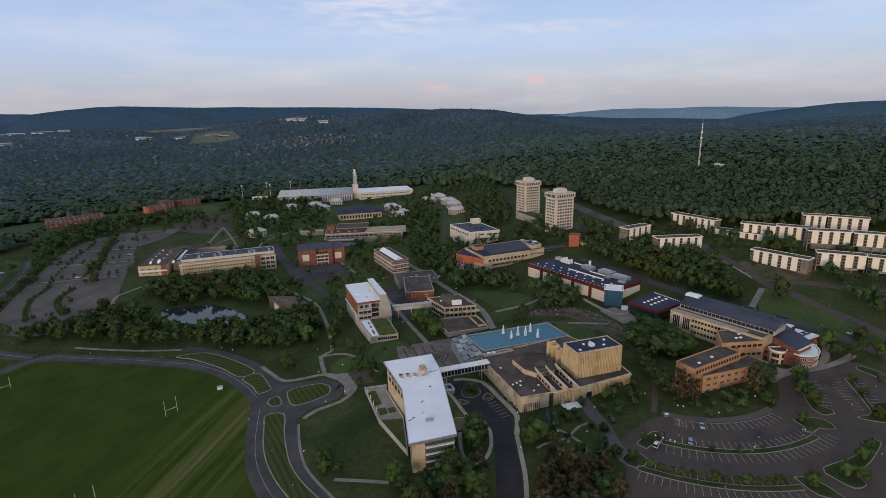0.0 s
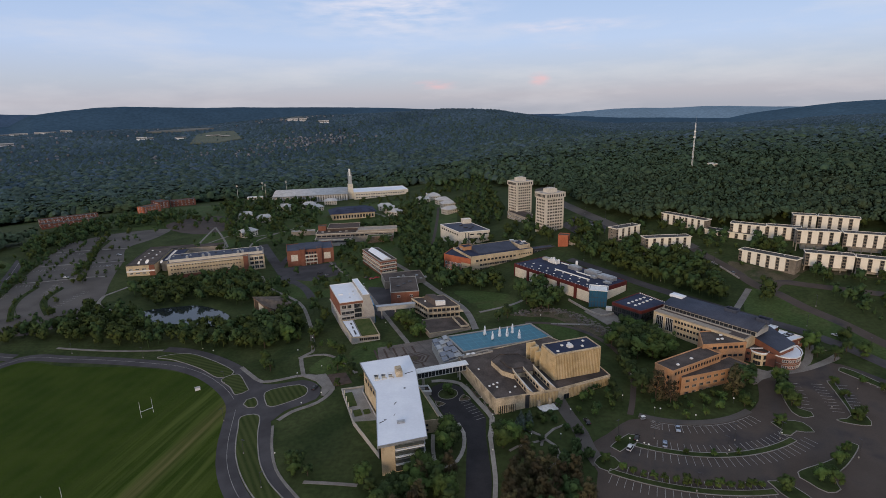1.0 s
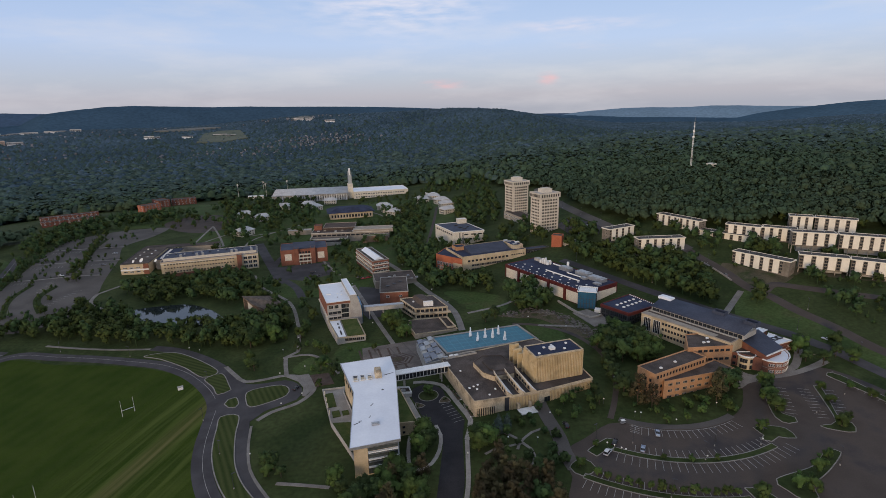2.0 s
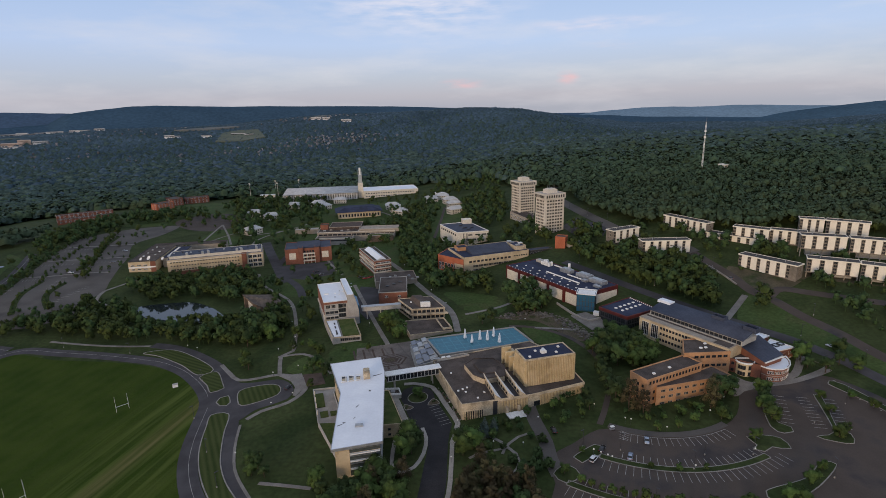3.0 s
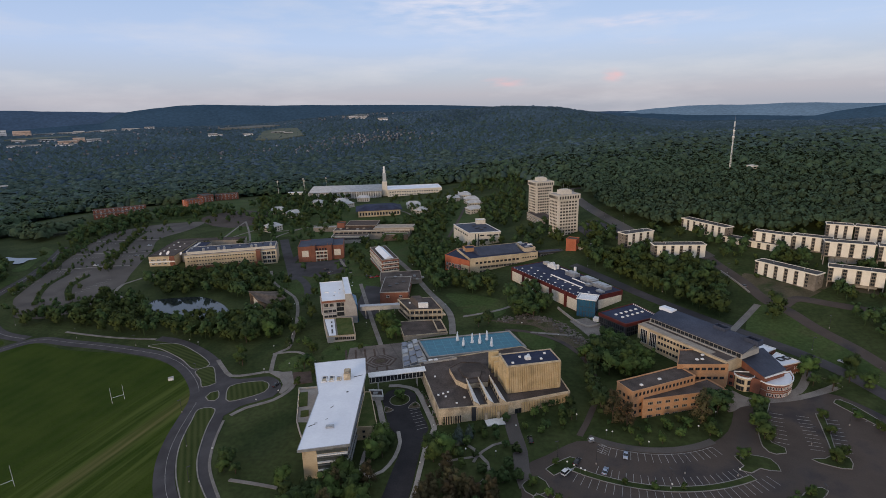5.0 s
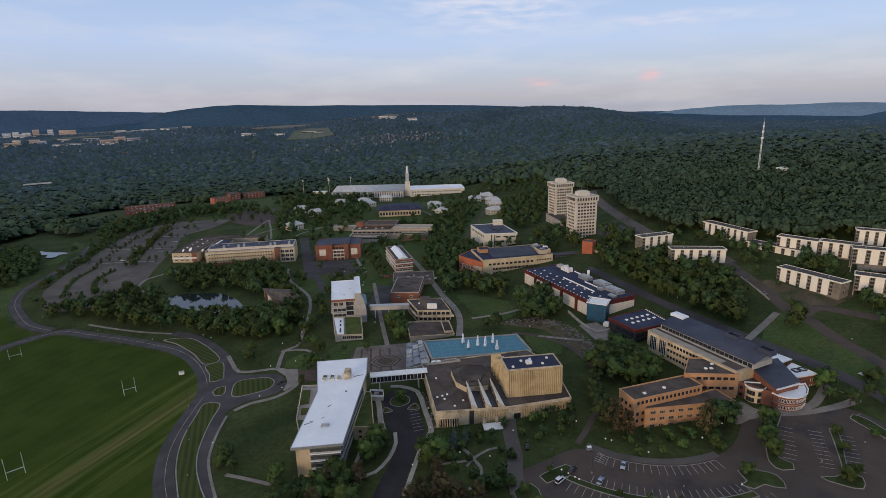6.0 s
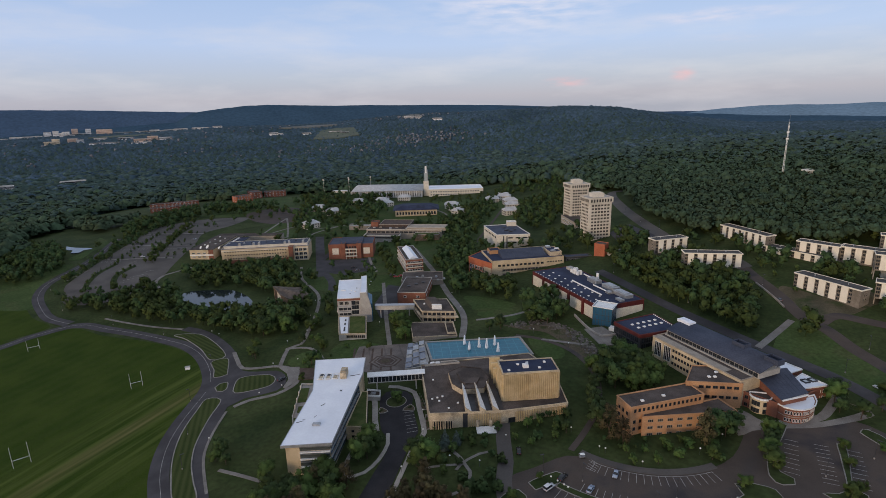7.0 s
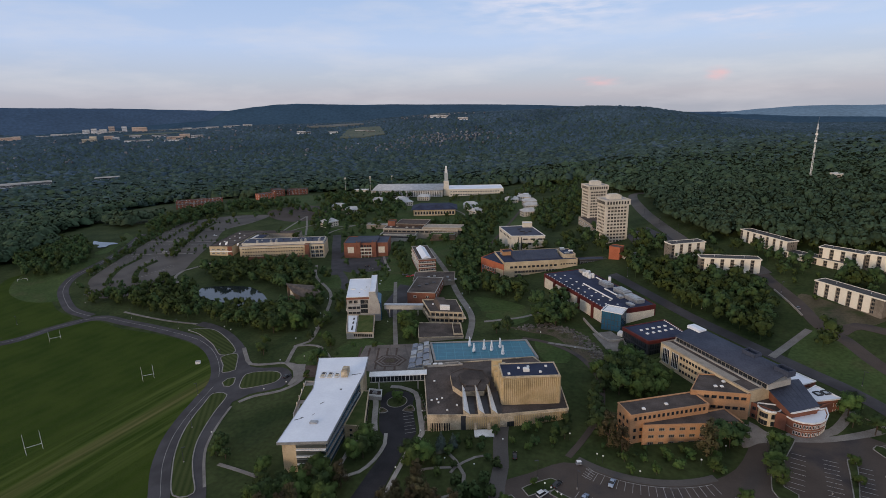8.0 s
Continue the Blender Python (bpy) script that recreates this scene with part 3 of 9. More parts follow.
def ribbon(name, line, width, material, label, category, lift=0.10, thick=0.35, step=4.0, kind="structure", shift=0.0, build=True, bm=None):
    """A strip of road or path that follows the ground, with real thickness at its edges."""
    pts = refine(line, step)
    if name.endswith(("road", "path", "pavement")):
        ROAD_PTS.extend((x, y, width / 2) for x, y in pts)
    bm = bm or bmesh.new()
    rows = []
    for i, p in enumerate(pts):
        a, b = Vector(pts[max(i - 1, 0)]), Vector(pts[min(i + 1, len(pts) - 1)])
        d = (b - a).normalized()
        n = Vector((-d.y, d.x))
        row = []
        for s in (-0.5, 0.0, 0.5):
            q = Vector(p) + n * (s * width + shift)
            z = ground(q.x, q.y) + lift
            row.append((bm.verts.new((q.x, q.y, z)), bm.verts.new((q.x, q.y, z - thick)) if s else None))
        rows.append(row)
    for u, v in zip(rows, rows[1:]):
        for k in (0, 1):
            bm.faces.new((u[k][0], v[k][0], v[k + 1][0], u[k + 1][0]))
        for k in (0, 2):
            bm.faces.new((u[k][0], u[k][1], v[k][1], v[k][0]))
    if not build:
        return bm
    bmesh.ops.recalc_face_normals(bm, faces=bm.faces)
    return whole(name, bm, material, label, category, kind)


def inside(p, poly):
    x, y = p
    hit = False
    for (x0, y0), (x1, y1) in zip(poly, poly[1:] + poly[:1]):
        if (y0 > y) != (y1 > y) and x < x0 + (y - y0) / (y1 - y0) * (x1 - x0):
            hit = not hit
    return hit


def sheet(name, outline, material, label, category, lift=0.10, thick=0.4, step=9.0, kind="structure", level=None):
    """A paved or mown area that follows the ground inside an outline."""
    from mathutils import geometry
    n = len(outline)
    pts = [Vector(p) for p in outline]
    xs, ys = [p[0] for p in outline], [p[1] for p in outline]
    if level is None:
        x = min(xs) + step / 2
        while x < max(xs):
            y = min(ys) + step / 2
            while y < max(ys):
                if inside((x, y), outline):
                    pts.append(Vector((x, y)))
                y += step
            x += step
    co, _, faces, *_ = geometry.delaunay_2d_cdt(pts, [(i, (i + 1) % n) for i in range(n)], [], 1, 1e-4)
    bm = bmesh.new()
    z = (lambda q: level) if level is not None else (lambda q: ground(q.x, q.y) + lift)
    vs = [bm.verts.new((q.x, q.y, z(q))) for q in co]
    for f in faces:
        bm.faces.new([vs[i] for i in f])
    rim = [e for e in bm.edges if e.is_boundary]
    for v in bmesh.ops.extrude_edge_only(bm, edges=rim)["geom"]:
        if isinstance(v, bmesh.types.BMVert):
            v.co.z -= thick
    bmesh.ops.recalc_face_normals(bm, faces=bm.faces)
    return whole(name, bm, material, label, category, kind)


def arc(cx, cy, r, a0, a1, n=24):
    return [(cx + r * math.cos(radians(a0 + (a1 - a0) * k / n)), cy + r * math.sin(radians(a0 + (a1 - a0) * k / n))) for k in range(n + 1)]


def kerb(name, outline, label="worn grey concrete kerb", lift=0.26, width=0.45, closed=True):
    line = outline + outline[:1] if closed else outline
    return ribbon(name, line, width, KERB, label, "kerb", lift, 0.5, 6.0)


# playing field
FIELD_EDGE = refine([(-257, 296), (-217, 292), (-178, 288), (-145, 279), (-120, 264), (-104, 247), (-95, 227), (-88, 205), (-82, 187), (-72, 171), (-52, 148), (-40, 110),
                     (-60, 60), (-200, 40), (-360, 90), (-380, 190), (-300, 250)], 6, True)
sheet("playing_field", FIELD_EDGE, FIELD, "dark green mown playing field with faint mowing stripes", "field", 0.05, 0.3, 10)
WEST_FIELD = refine([(-390.7, 332.0), (-392.1, 362.7), (-378.9, 396.9), (-365.3, 400.3), (-348.2, 359.6), (-328.8, 329.4), (-296.4, 307.2), (-268.5, 297.1), (-279.2, 276.4), (-292.1, 262.5)], 6, True)
sheet("west_field", WEST_FIELD, FIELD, "green mown playing field beside the road bend", "field", 0.05, 0.3, 10)

# loop road, its inner carriageway and the turning oval
OUTER = [(-420, 190), (-340, 222), (-283, 256), (-267, 284), (-250, 303), (-223, 301), (-193, 297), (-162, 290), (-144, 284), (-125, 272.3), (-107, 255.3), (-96, 239.5), (-91.2, 222), (-87.6, 208), (-81.2, 191.5), (-70.5, 174.5), (-55, 157), (-35, 132), (-20, 95), (-10, 40)]
INNER = [(-166, 309), (-151, 305), (-131, 294.5), (-108.5, 277), (-92.8, 257.1), (-83.3, 240), (-77, 226), (-72, 212), (-68.3, 201), (-63.8, 190.5), (-57, 180), (-49.3, 171), (-38, 157), (-25, 130)]
WEST = [(-259, 304), (-280, 308), (-297, 316.5), (-325, 336), (-342, 357), (-349, 377), (-355, 406), (-368, 440), (-395, 490)]
ribbon("loop_road", OUTER, 8.0, ASPHALT, "grey asphalt loop road round the playing field", "road", 0.10)
ribbon("road_line", WEST, 0.2, LINE, "worn centre line on the west road", "road marking", 0.14, 0.02)
ribbon("road_line", OUTER, 0.15, LINE, "worn white edge line on the loop road", "road marking", 0.12, 0.02, shift=0.5)
ribbon("inner_road", INNER, 6.3, ASPHALT, "grey asphalt inner carriageway beside a grass median", "road", 0.11)
ribbon("west_road", WEST, 8.0, ASPHALT, "grey asphalt road bending toward the car parks", "road", 0.12)
OVAL = refine([(-96, 266), (-87, 257.7), (-77, 257.2), (-66.5, 259), (-58.9, 254.8), (-54.1, 247.7), (-54.7, 239), (-61.2, 234.6), (-68.1, 230.4), (-74, 220), (-80, 226), (-88.5, 229.5), (-96, 238), (-99, 249)], 4, True)
sheet("turning_oval", OVAL, ASPHALT, "grey asphalt turning loop with a grass island", "road", 0.13)

# grass islands with kerbs
ISLANDS = [
    [(-83.5, 249), (-77.3, 252.8), (-67, 254), (-61.8, 250), (-61.2, 243.6), (-68.1, 238.2), (-76.3, 235), (-80.5, 240)],
    [(-91.4, 239.2), (-91.2, 243.4), (-87.7, 245), (-83.8, 238.5), (-84.4, 235.8), (-88, 236)],
    [(-113.5, 266.2), (-106, 271), (-96, 257), (-93.5, 253), (-98.9, 249), (-105, 257)],
    [(-166, 298.6), (-149, 301.5), (-128, 289.8), (-109.5, 274), (-116, 268.6), (-132.3, 281.2), (-153, 293.6)],
    [(-88.6, 228.2), (-80, 228.4), (-75.6, 214), (-71.9, 203.3), (-67, 191.8), (-60.2, 181.2), (-52.4, 172.3), (-44, 163), (-51.5, 160.5), (-64, 173.8), (-73, 186), (-79.6, 198), (-83.6, 208.5), (-86.5, 219)],
]
for k, isl in enumerate(ISLANDS):
    line = refine(isl, 2.5, True)
    sheet("grass_island", line, MEDIAN_WEST if k in (2, 3) else MEDIAN, "mown striped grass island between carriageways", "grass", 0.22, 0.5, 5)
    kerb("kerb", line, lift=0.24, width=0.5)

# footpaths


def footpath(line, wide):
    ribbon("footpath", line, wide * 0.9, PATH, "worn concrete footpath across the lawns", "path", 0.14, 0.3)


footpath([(-107, 279), (-97.5, 268.5), (-89, 260.5), (-79, 261.2), (-67.3, 264), (-52, 258), (-48, 247), (-53, 236), (-64, 229.5), (-69, 223)], 2.6)
footpath([(-67.3, 264), (-74, 286), (-69, 292), (-74, 312), (-80, 332), (-99, 376), (-133, 414), (-150, 445)], 2.6)
footpath([(-75.6, 285), (-61, 287), (-47, 275.5), (-38, 262)], 2.2)
footpath([(-240, 316), (-215, 312), (-190, 309), (-167, 308)], 2.0)
footpath([(29, 305), (23, 338), (3, 379), (-22, 434), (-61, 510)], 4.5)
footpath([(33, 330), (56, 338), (75, 352), (95, 356)], 2.5)
footpath([(75, 305), (98, 300)], 2.2)
footpath([(-12, 293), (-29, 335), (-56, 405)], 3.0)
footpath([(43, 206), (45.9, 203.3), (49.5, 200.1), (52.3, 196.2), (54.9, 192.7), (55.7, 188.1), (54.9, 184.5), (53.1, 181.6), (49, 178.7), (46.5, 179.4)], 1.5)
footpath([(49.4, 192.6), (50.4, 195.8), (52.7, 199.4), (56.6, 203.4), (62, 206)], 1.3)
footpath([(36, 190.5), (39.6, 192.9), (43.5, 194.4), (47.4, 195.3), (51.6, 196.6)], 1.3)
footpath([(-46, 179.6), (-33, 177.4), (-24, 175.6)], 1.8)
footpath([(-70.2, 219), (-67.3, 208), (-63.9, 198), (-59.6, 188.6), (-54.3, 181), (-48.6, 174.2), (-42, 166.6)], 1.3)
footpath([(184, 301), (196, 315), (208, 329)], 4.0)
footpath([(-262, 402), (-258, 388), (-248, 378), (-236, 372)], 3.0)
footpath([(-262, 402), (-250, 430), (-244, 445)], 2.4)
footpath([(166, 238), (178, 241), (192, 246), (204, 262)], 4.0)
footpath([(-247.7, 532), (-256, 578), (-263.9, 622.5)], 2.4)
footpath([(-263.9, 622.5), (-236, 575), (-216, 537.7)], 2.4)
footpath([(-247.7, 532), (-232, 533), (-216, 537.7)], 2.4)
footpath([(-247.7, 532), (-238, 565), (-228.9, 590.7)], 2.2)
footpath([(-73.1, 435.0), (-100.4, 487.9), (-109.6, 541.8), (-83.9, 551.1), (-53.1, 543.3)], 2.6)
footpath([(-119.2, 623.0), (-88.4, 617.0), (-62.1, 636.3), (-67.9, 678.8), (-95.6, 718.8)], 2.6)
footpath([(-210, 575), (-180, 600), (-160, 640)], 2.5)
footpath([(-190, 520), (-195, 560), (-180, 600)], 2.5)

ribbon("asphalt_path", [(2.4, 704.3), (1.7, 621.4), (-0.1, 550.1), (-2.1, 494.6)], 3.2, OLD_ASPHALT, "dark asphalt walk between rows of trees", "path", 0.14, 0.3)
ribbon("asphalt_path", [(60, 309), (75, 305), (92, 292), (103, 270), (104, 245), (98, 225), (92, 211)], 2.6, OLD_ASPHALT, "dark asphalt footpath round the theatre lawn", "path", 0.14, 0.3)
sheet("earth_bank", refine([(50, 323), (62, 322), (80, 324), (90, 314), (97, 300), (105, 293), (101, 285), (92, 292), (85, 304), (76, 314), (64, 317)], 3, True), EARTH, "bare brown bank strewn with rocks", "ground", 0.08, 0.3, 5)

# drive and turning circle between the white-roofed hall and the theatre
DRIVE = refine([(2.2, 237), (3.6, 242.6), (8, 245.6), (14, 244.2), (18.2, 240.0), (19.2, 235), (21.2, 230), (25, 221.5), (28.4, 213.5), (27.6, 207), (27.2, 200), (27.4, 186), (27.2, 172), (24, 150), (17, 110), (7, 110), (13.5, 145), (16.4, 162), (17.6, 175), (18.3, 188), (19.0, 199), (17.2, 207), (12.0, 212.5), (8.0, 221), (5.6, 228.5)], 4, True)
DARK_ASPHALT = surface("new_asphalt", (0.0245, 0.0238, 0.0266), (0.0346, 0.0338, 0.0374), 0.9, 0.15, 2.5, 0.1, spec=0.2)
sheet("drive", DRIVE, DARK_ASPHALT, "dark asphalt drive with a turning circle", "road", 0.10)
ribbon("pavement", [(3.0, 247.8), (8, 248.0), (13.5, 246.4), (17.6, 244.0), (20.7, 238.4), (24.0, 230.6), (27.4, 222.8), (31.0, 213.6), (30.2, 206), (29.0, 200)], 2.3, CONCRETE, "pale concrete pavement beside the drive", "pavement", 0.22)
ribbon("pavement", [(-3.4, 240.2), (0.6, 234.4), (3.8, 226.5), (6.6, 219), (10.0, 211.6)], 2.6, CONCRETE, "pale concrete pavement along the annex", "pavement", 0.22)
ribbon("pavement", [(29.0, 200), (29.0, 186), (28.6, 172), (25.4, 148)], 1.8, CONCRETE, "pale concrete pavement beside the drive", "pavement", 0.22)
ribbon("pavement", [(15.5, 211), (17.8, 204), (17.5, 194), (14.5, 186), (10, 182.5), (6.0, 185), (4.6, 195), (4.6, 204)], 1.6, CONCRETE, "curved concrete pavement round a planted bed", "pavement", 0.22)
for bed in ([(5.4, 229.4), (10.0, 226.8), (6.6, 224.8)], [(16.6, 228.4), (18.8, 233.6), (22.0, 229.4)], [(20.6, 243.0), (27.4, 230.4), (25.4, 229.6)], [(28.2, 226.6), (33.2, 217.0), (31.4, 215.6)]):
    line = refine(bed, 1.5, True)
    sheet("planted_bed", line, EARTH, "kerbed planting bed beside the drive", "planting", 0.26, 0.5, 2)
    kerb("kerb", line, width=0.3, lift=0.28)
CIRCLE = arc(11.2, 235.2, 4.6, 0, 345, 23)
sheet("planted_circle", CIRCLE, LAWN, "round planted island in the turning circle", "grass", 0.30, 0.6, 3)
kerb("kerb", CIRCLE, width=0.7)

# fan-shaped car park
LOT = refine([(67.2, 189.5), (78.3, 198.5), (90.5, 207.5), (100.7, 207.0), (110, 203.0), (120, 201.8), (132, 203.8), (143, 209.0), (152, 217), (158, 228), (163, 238.4), (171.5, 239.5), (191.7, 241), (202, 245), (212, 236), (222, 215), (230, 180), (215, 130), (150, 105), (90, 115), (62, 150), (64, 165), (68, 176)], 5, True)
sheet("car_park", LOT, OLD_ASPHALT, "faded asphalt car park with curved rows of bays", "car park", 0.10, 0.4, 8)
ribbon("service_road", [(63, 229), (64.5, 216), (67.6, 200), (68, 190), (70, 180)], 6.0, WEST_ASPHALT, "faded asphalt service road behind the theatre", "road", 0.12)
CX, CY = 119.8, 249.2


def bays(r0, r1, a0, a1, count, slant=0.0):
    """White bay lines between two radii of the fan."""
    bm = bmesh.new()
    for k in range(count + 1):
        a = a0 + (a1 - a0) * k / count
        line = [(CX + r0 * math.cos(radians(a)), CY + r0 * math.sin(radians(a))), (CX + r1 * math.cos(radians(a + slant)), CY + r1 * math.sin(radians(a + slant)))]
        ribbon("", line, 0.16, LINE, "", "", 0.135, 0.02, 6.0, build=False, bm=bm)
    bmesh.ops.recalc_face_normals(bm, faces=bm.faces)
    return whole("bay_lines", bm, LINE, "row of worn white parking bay lines", "road marking", "structure")


bays(48.0, 53.0, -113, -62, 17)
ribbon("bay_front", arc(CX, CY, 48.0, -116, -62, 30), 0.16, LINE, "curved white line along the parking bays", "road marking", 0.135, 0.02)
ribbon("front_pavement", arc(CX, CY, 45.6, -122, -58, 30), 3.2, WEST_ASPHALT, "worn asphalt pavement along the parking bays", "pavement", 0.2)
for k in range(5):
    p, q = Vector((99.6, 206.6)).lerp(Vector((97.6, 201.8)), k / 4), Vector((103.0, 204.6)).lerp(Vector((100.9, 200.0)), min(1.0, k / 4 + 0.1))
    ribbon("hatch_line", [tuple(p), tuple(q)], 0.16, LINE, "white hatching beside the parking bays", "road marking", 0.14, 0.02)
# paved forecourt between the turning loop and the arts hall
sheet("brick_walk", [(-54, 262.5), (-44, 263.5), (-38.6, 252), (-48, 250)], BROWN_BRICK, "brown brick walk to the arts hall", "pavement", 0.17, 0.3, 4)
sheet("loop_pavement", [(-67, 262.4), (-55, 264), (-48.2, 250.4), (-51, 241.4), (-53, 242.2), (-54.2, 250), (-58.6, 256.4)], PATH, "pale concrete pavement at the turning loop", "pavement", 0.18, 0.3, 4)
bays(60.6, 65.1, -112, -60, 22)
bays(68.2, 73.4, -117, -58, 26)
bays(81.5, 85.4, -119, -87, 19)
bays(88.8, 93.6, -122, -86, 21)
for r, a0, a1 in ((66.6, -119, -62), (87.0, -123, -85)):
    line = arc(CX, CY, r + 1.3, a0, a1, 30) + arc(CX, CY, r - 1.4, a1, a0, 30)
    sheet("grass_island", line, LAWN, "curved grass strip between parking rows", "grass", 0.24, 0.5, 6)
    kerb("kerb", line, width=0.35)


def car_park_island(isl):
    line = refine(isl, 2.5, True)
    sheet("grass_island", line, LAWN, "small kerbed grass island in the car park", "grass", 0.24, 0.5, 4)
    kerb("kerb", line, width=0.35)


car_park_island([(147.5, 194.1), (150.2, 196.5), (148.7, 201.7), (153.1, 202.9), (161.3, 200.7), (162.0, 194.2), (158.3, 194.4), (155.5, 195.4), (151.3, 192.7)])
car_park_island([(77.1, 190.2), (79.9, 186.9), (83.0, 189.1), (88.1, 191.7), (89.5, 196.8), (86.8, 197.7)])
car_park_island([(173.6, 241.5), (166.1, 225.0), (161.5, 208.0), (164.5, 203.6), (168.5, 204.4), (169.3, 207.4), (165.8, 210.6), (168.5, 222.5), (177.0, 239.0)])
car_park_island([(191.2, 229.7), (188.6, 219.2), (183.7, 203.6), (175.9, 201.3), (180.7, 197.9), (187.0, 196.5), (189.5, 202.2), (186.7, 205.3), (191.7, 221.2), (193.5, 229.0)])
car_park_island([(141.0, 171.8), (141.5, 166.4), (144.8, 161.1), (150.2, 162.4), (152.0, 168.1), (162.9, 175.8), (173.2, 185.0), (168.0, 186.0), (158.0, 178.0)])
car_park_island([(127.5, 167.8), (128.2, 164.8), (130.2, 158.6), (138.0, 156.0), (134.0, 166.0)])
car_park_island([(202.0, 237.2), (203.8, 239.4), (208.2, 236.4), (214.0, 222.0), (219.0, 206.0), (216.0, 205.0), (211.0, 220.0)])
car_park_island([(68, 181), (72, 176), (78, 180), (74, 186)])


def bay_row(a, b, count, depth):
    """Bay lines along a straight edge."""
    bm = bmesh.new()
    a, b = Vector(a), Vector(b)
    n = Vector((b.y - a.y, a.x - b.x)).normalized()
    for k in range(count + 1):
        p = a + (b - a) * k / count
        ribbon("", [tuple(p), tuple(p + n * depth)], 0.16, LINE, "", "", 0.135, 0.02, 6.0, build=False, bm=bm)
    return whole("bay_lines", bm, LINE, "row of worn white parking bay lines", "road marking", "structure")


bay_row((187.4, 227.0), (182.8, 206.0), 9, 4.8)
bay_row((192.6, 226.0), (187.4, 206.0), 8, -4.8)
bay_row((219, 207), (207, 240), 12, -4.8)
bay_row((173.2, 230.0), (167.2, 211.0), 7, -4.8)
bay_row((21.8, 228.2), (27.8, 214.4), 6, 4.6)

# roads on the east side and up to the towers
sheet("entry_pavement", refine([(157, 243), (163, 247.5), (171, 239.8), (190, 242.6), (211, 252.6), (206.5, 256.5), (212, 249), (190, 239.4), (172, 236.2), (163, 233.6), (157, 230)], 3, True), PATH, "pale concrete forecourt of the brick lecture hall", "pavement", 0.14, 0.3, 5)
ribbon("east_road", [(260, 150), (240, 205), (227, 238), (219.5, 257), (208, 276), (195, 291), (172, 318), (150, 346), (128, 380), (110, 410)], 7.0, ASPHALT, "grey asphalt campus road behind the long halls", "road", 0.10)
ribbon("hill_road", [(262, 190), (250, 230), (239.5, 257), (234, 279), (226, 300), (221, 319), (214.3, 333), (210.8, 359), (204.4, 386), (201, 404), (192, 425)], 7.0, OLD_ASPHALT, "worn asphalt road climbing between dormitories", "road", 0.10)
ribbon("upper_road", [(203, 398), (196, 416)] + [(168.6, 450.5), (162.3, 473.6), (151.5, 517.4), (142.1, 573.3), (136.6, 638.6), (135.8, 685.0), (141.2, 715.3)] + [(168, 690)], 10.0, WEST_ASPHALT, "wide bleached asphalt road curving up past the towers", "road", 0.13)
ribbon("service_road", [(-118, 421), (-121.5, 428), (-141.5, 467.3), (-162, 507.4), (-182.3, 548.2)], 9.0, ASPHALT, "dark asphalt lane between the brick halls", "road", 0.11)
ribbon("terrace_road", [(221, 326), (231, 333), (245, 325), (272, 308), (310, 285), (360, 270)], 6.5, OLD_ASPHALT, "worn asphalt road below the dormitories", "road", 0.12)
ribbon("guard_wall", [(203, 375), (207, 357), (209, 343)], 0.5, CONCRETE, "low concrete wall beside the hill road", "wall", 1.0, 2.0)
sheet("tower_lot", [(122, 500), (140, 520), (160, 478), (150, 455), (128, 470)], ASPHALT, "small asphalt car park beside the towers", "car park", 0.10)

# big car parks to the west
LOT_W = refine([(-268, 337), (-296, 333), (-312, 350), (-326, 362), (-347, 418), (-360, 456), (-380, 512), (-390, 545), (-370, 585), (-340, 606), (-312, 612), (-308, 570), (-316, 530), (-296, 488), (-284, 455), (-270, 420), (-262, 402), (-262, 380), (-254, 365)], 7, True)
sheet("west_car_park", LOT_W, WEST_ASPHALT, "large faded asphalt car park with planted strips", "car park", 0.10, 0.4, 12)
sheet("north_car_park", refine([(-330, 640), (-300, 600), (-262, 590), (-245, 620), (-262, 680), (-310, 690)], 7, True), OLD_ASPHALT, "faded asphalt car park among trees", "car park", 0.10, 0.4, 12)
for line, wide in (([(-341, 520), (-327, 485), (-315, 449)], 5.0), ([(-281, 366), (-296, 382), (-304, 396), (-306, 416)], 5.0), ([(-300, 354), (-314, 374), (-323, 393), (-327, 418)], 4.0), ([(-352, 560), (-344, 530)], 4.0)):
    ribbon("planted_strip", line, wide, LAWN, "long grass strip between parking rows", "grass", 0.22, 0.4)
for line in ([(-349, 424.5), (-328, 431), (-305, 441), (-286, 445)], [(-363, 467), (-327, 478), (-294, 487)], [(-377, 512), (-348, 520), (-315, 529)]):
    ribbon("lot_path", line, 2.2, PATH, "pale footpath across the car park", "path", 0.24)
for a, b, n in (((-345, 420), (-330, 426), 7), ((-358, 458), (-334, 465), 9), ((-320, 470), (-298, 478), 8), ((-371, 505), (-346, 512), 9), ((-338, 372), (-342, 400), 9), ((-312, 400), (-318, 428), 9), ((-288, 380), (-284, 410), 9)):
    bay_row(a, b, n, 4.8)
# brighter mown lawns


def mown_lawn(line):
    sheet("mown_lawn", refine(line, 4, True), TURF, "bright green mown lawn between paths", "grass", 0.07, 0.3, 6)


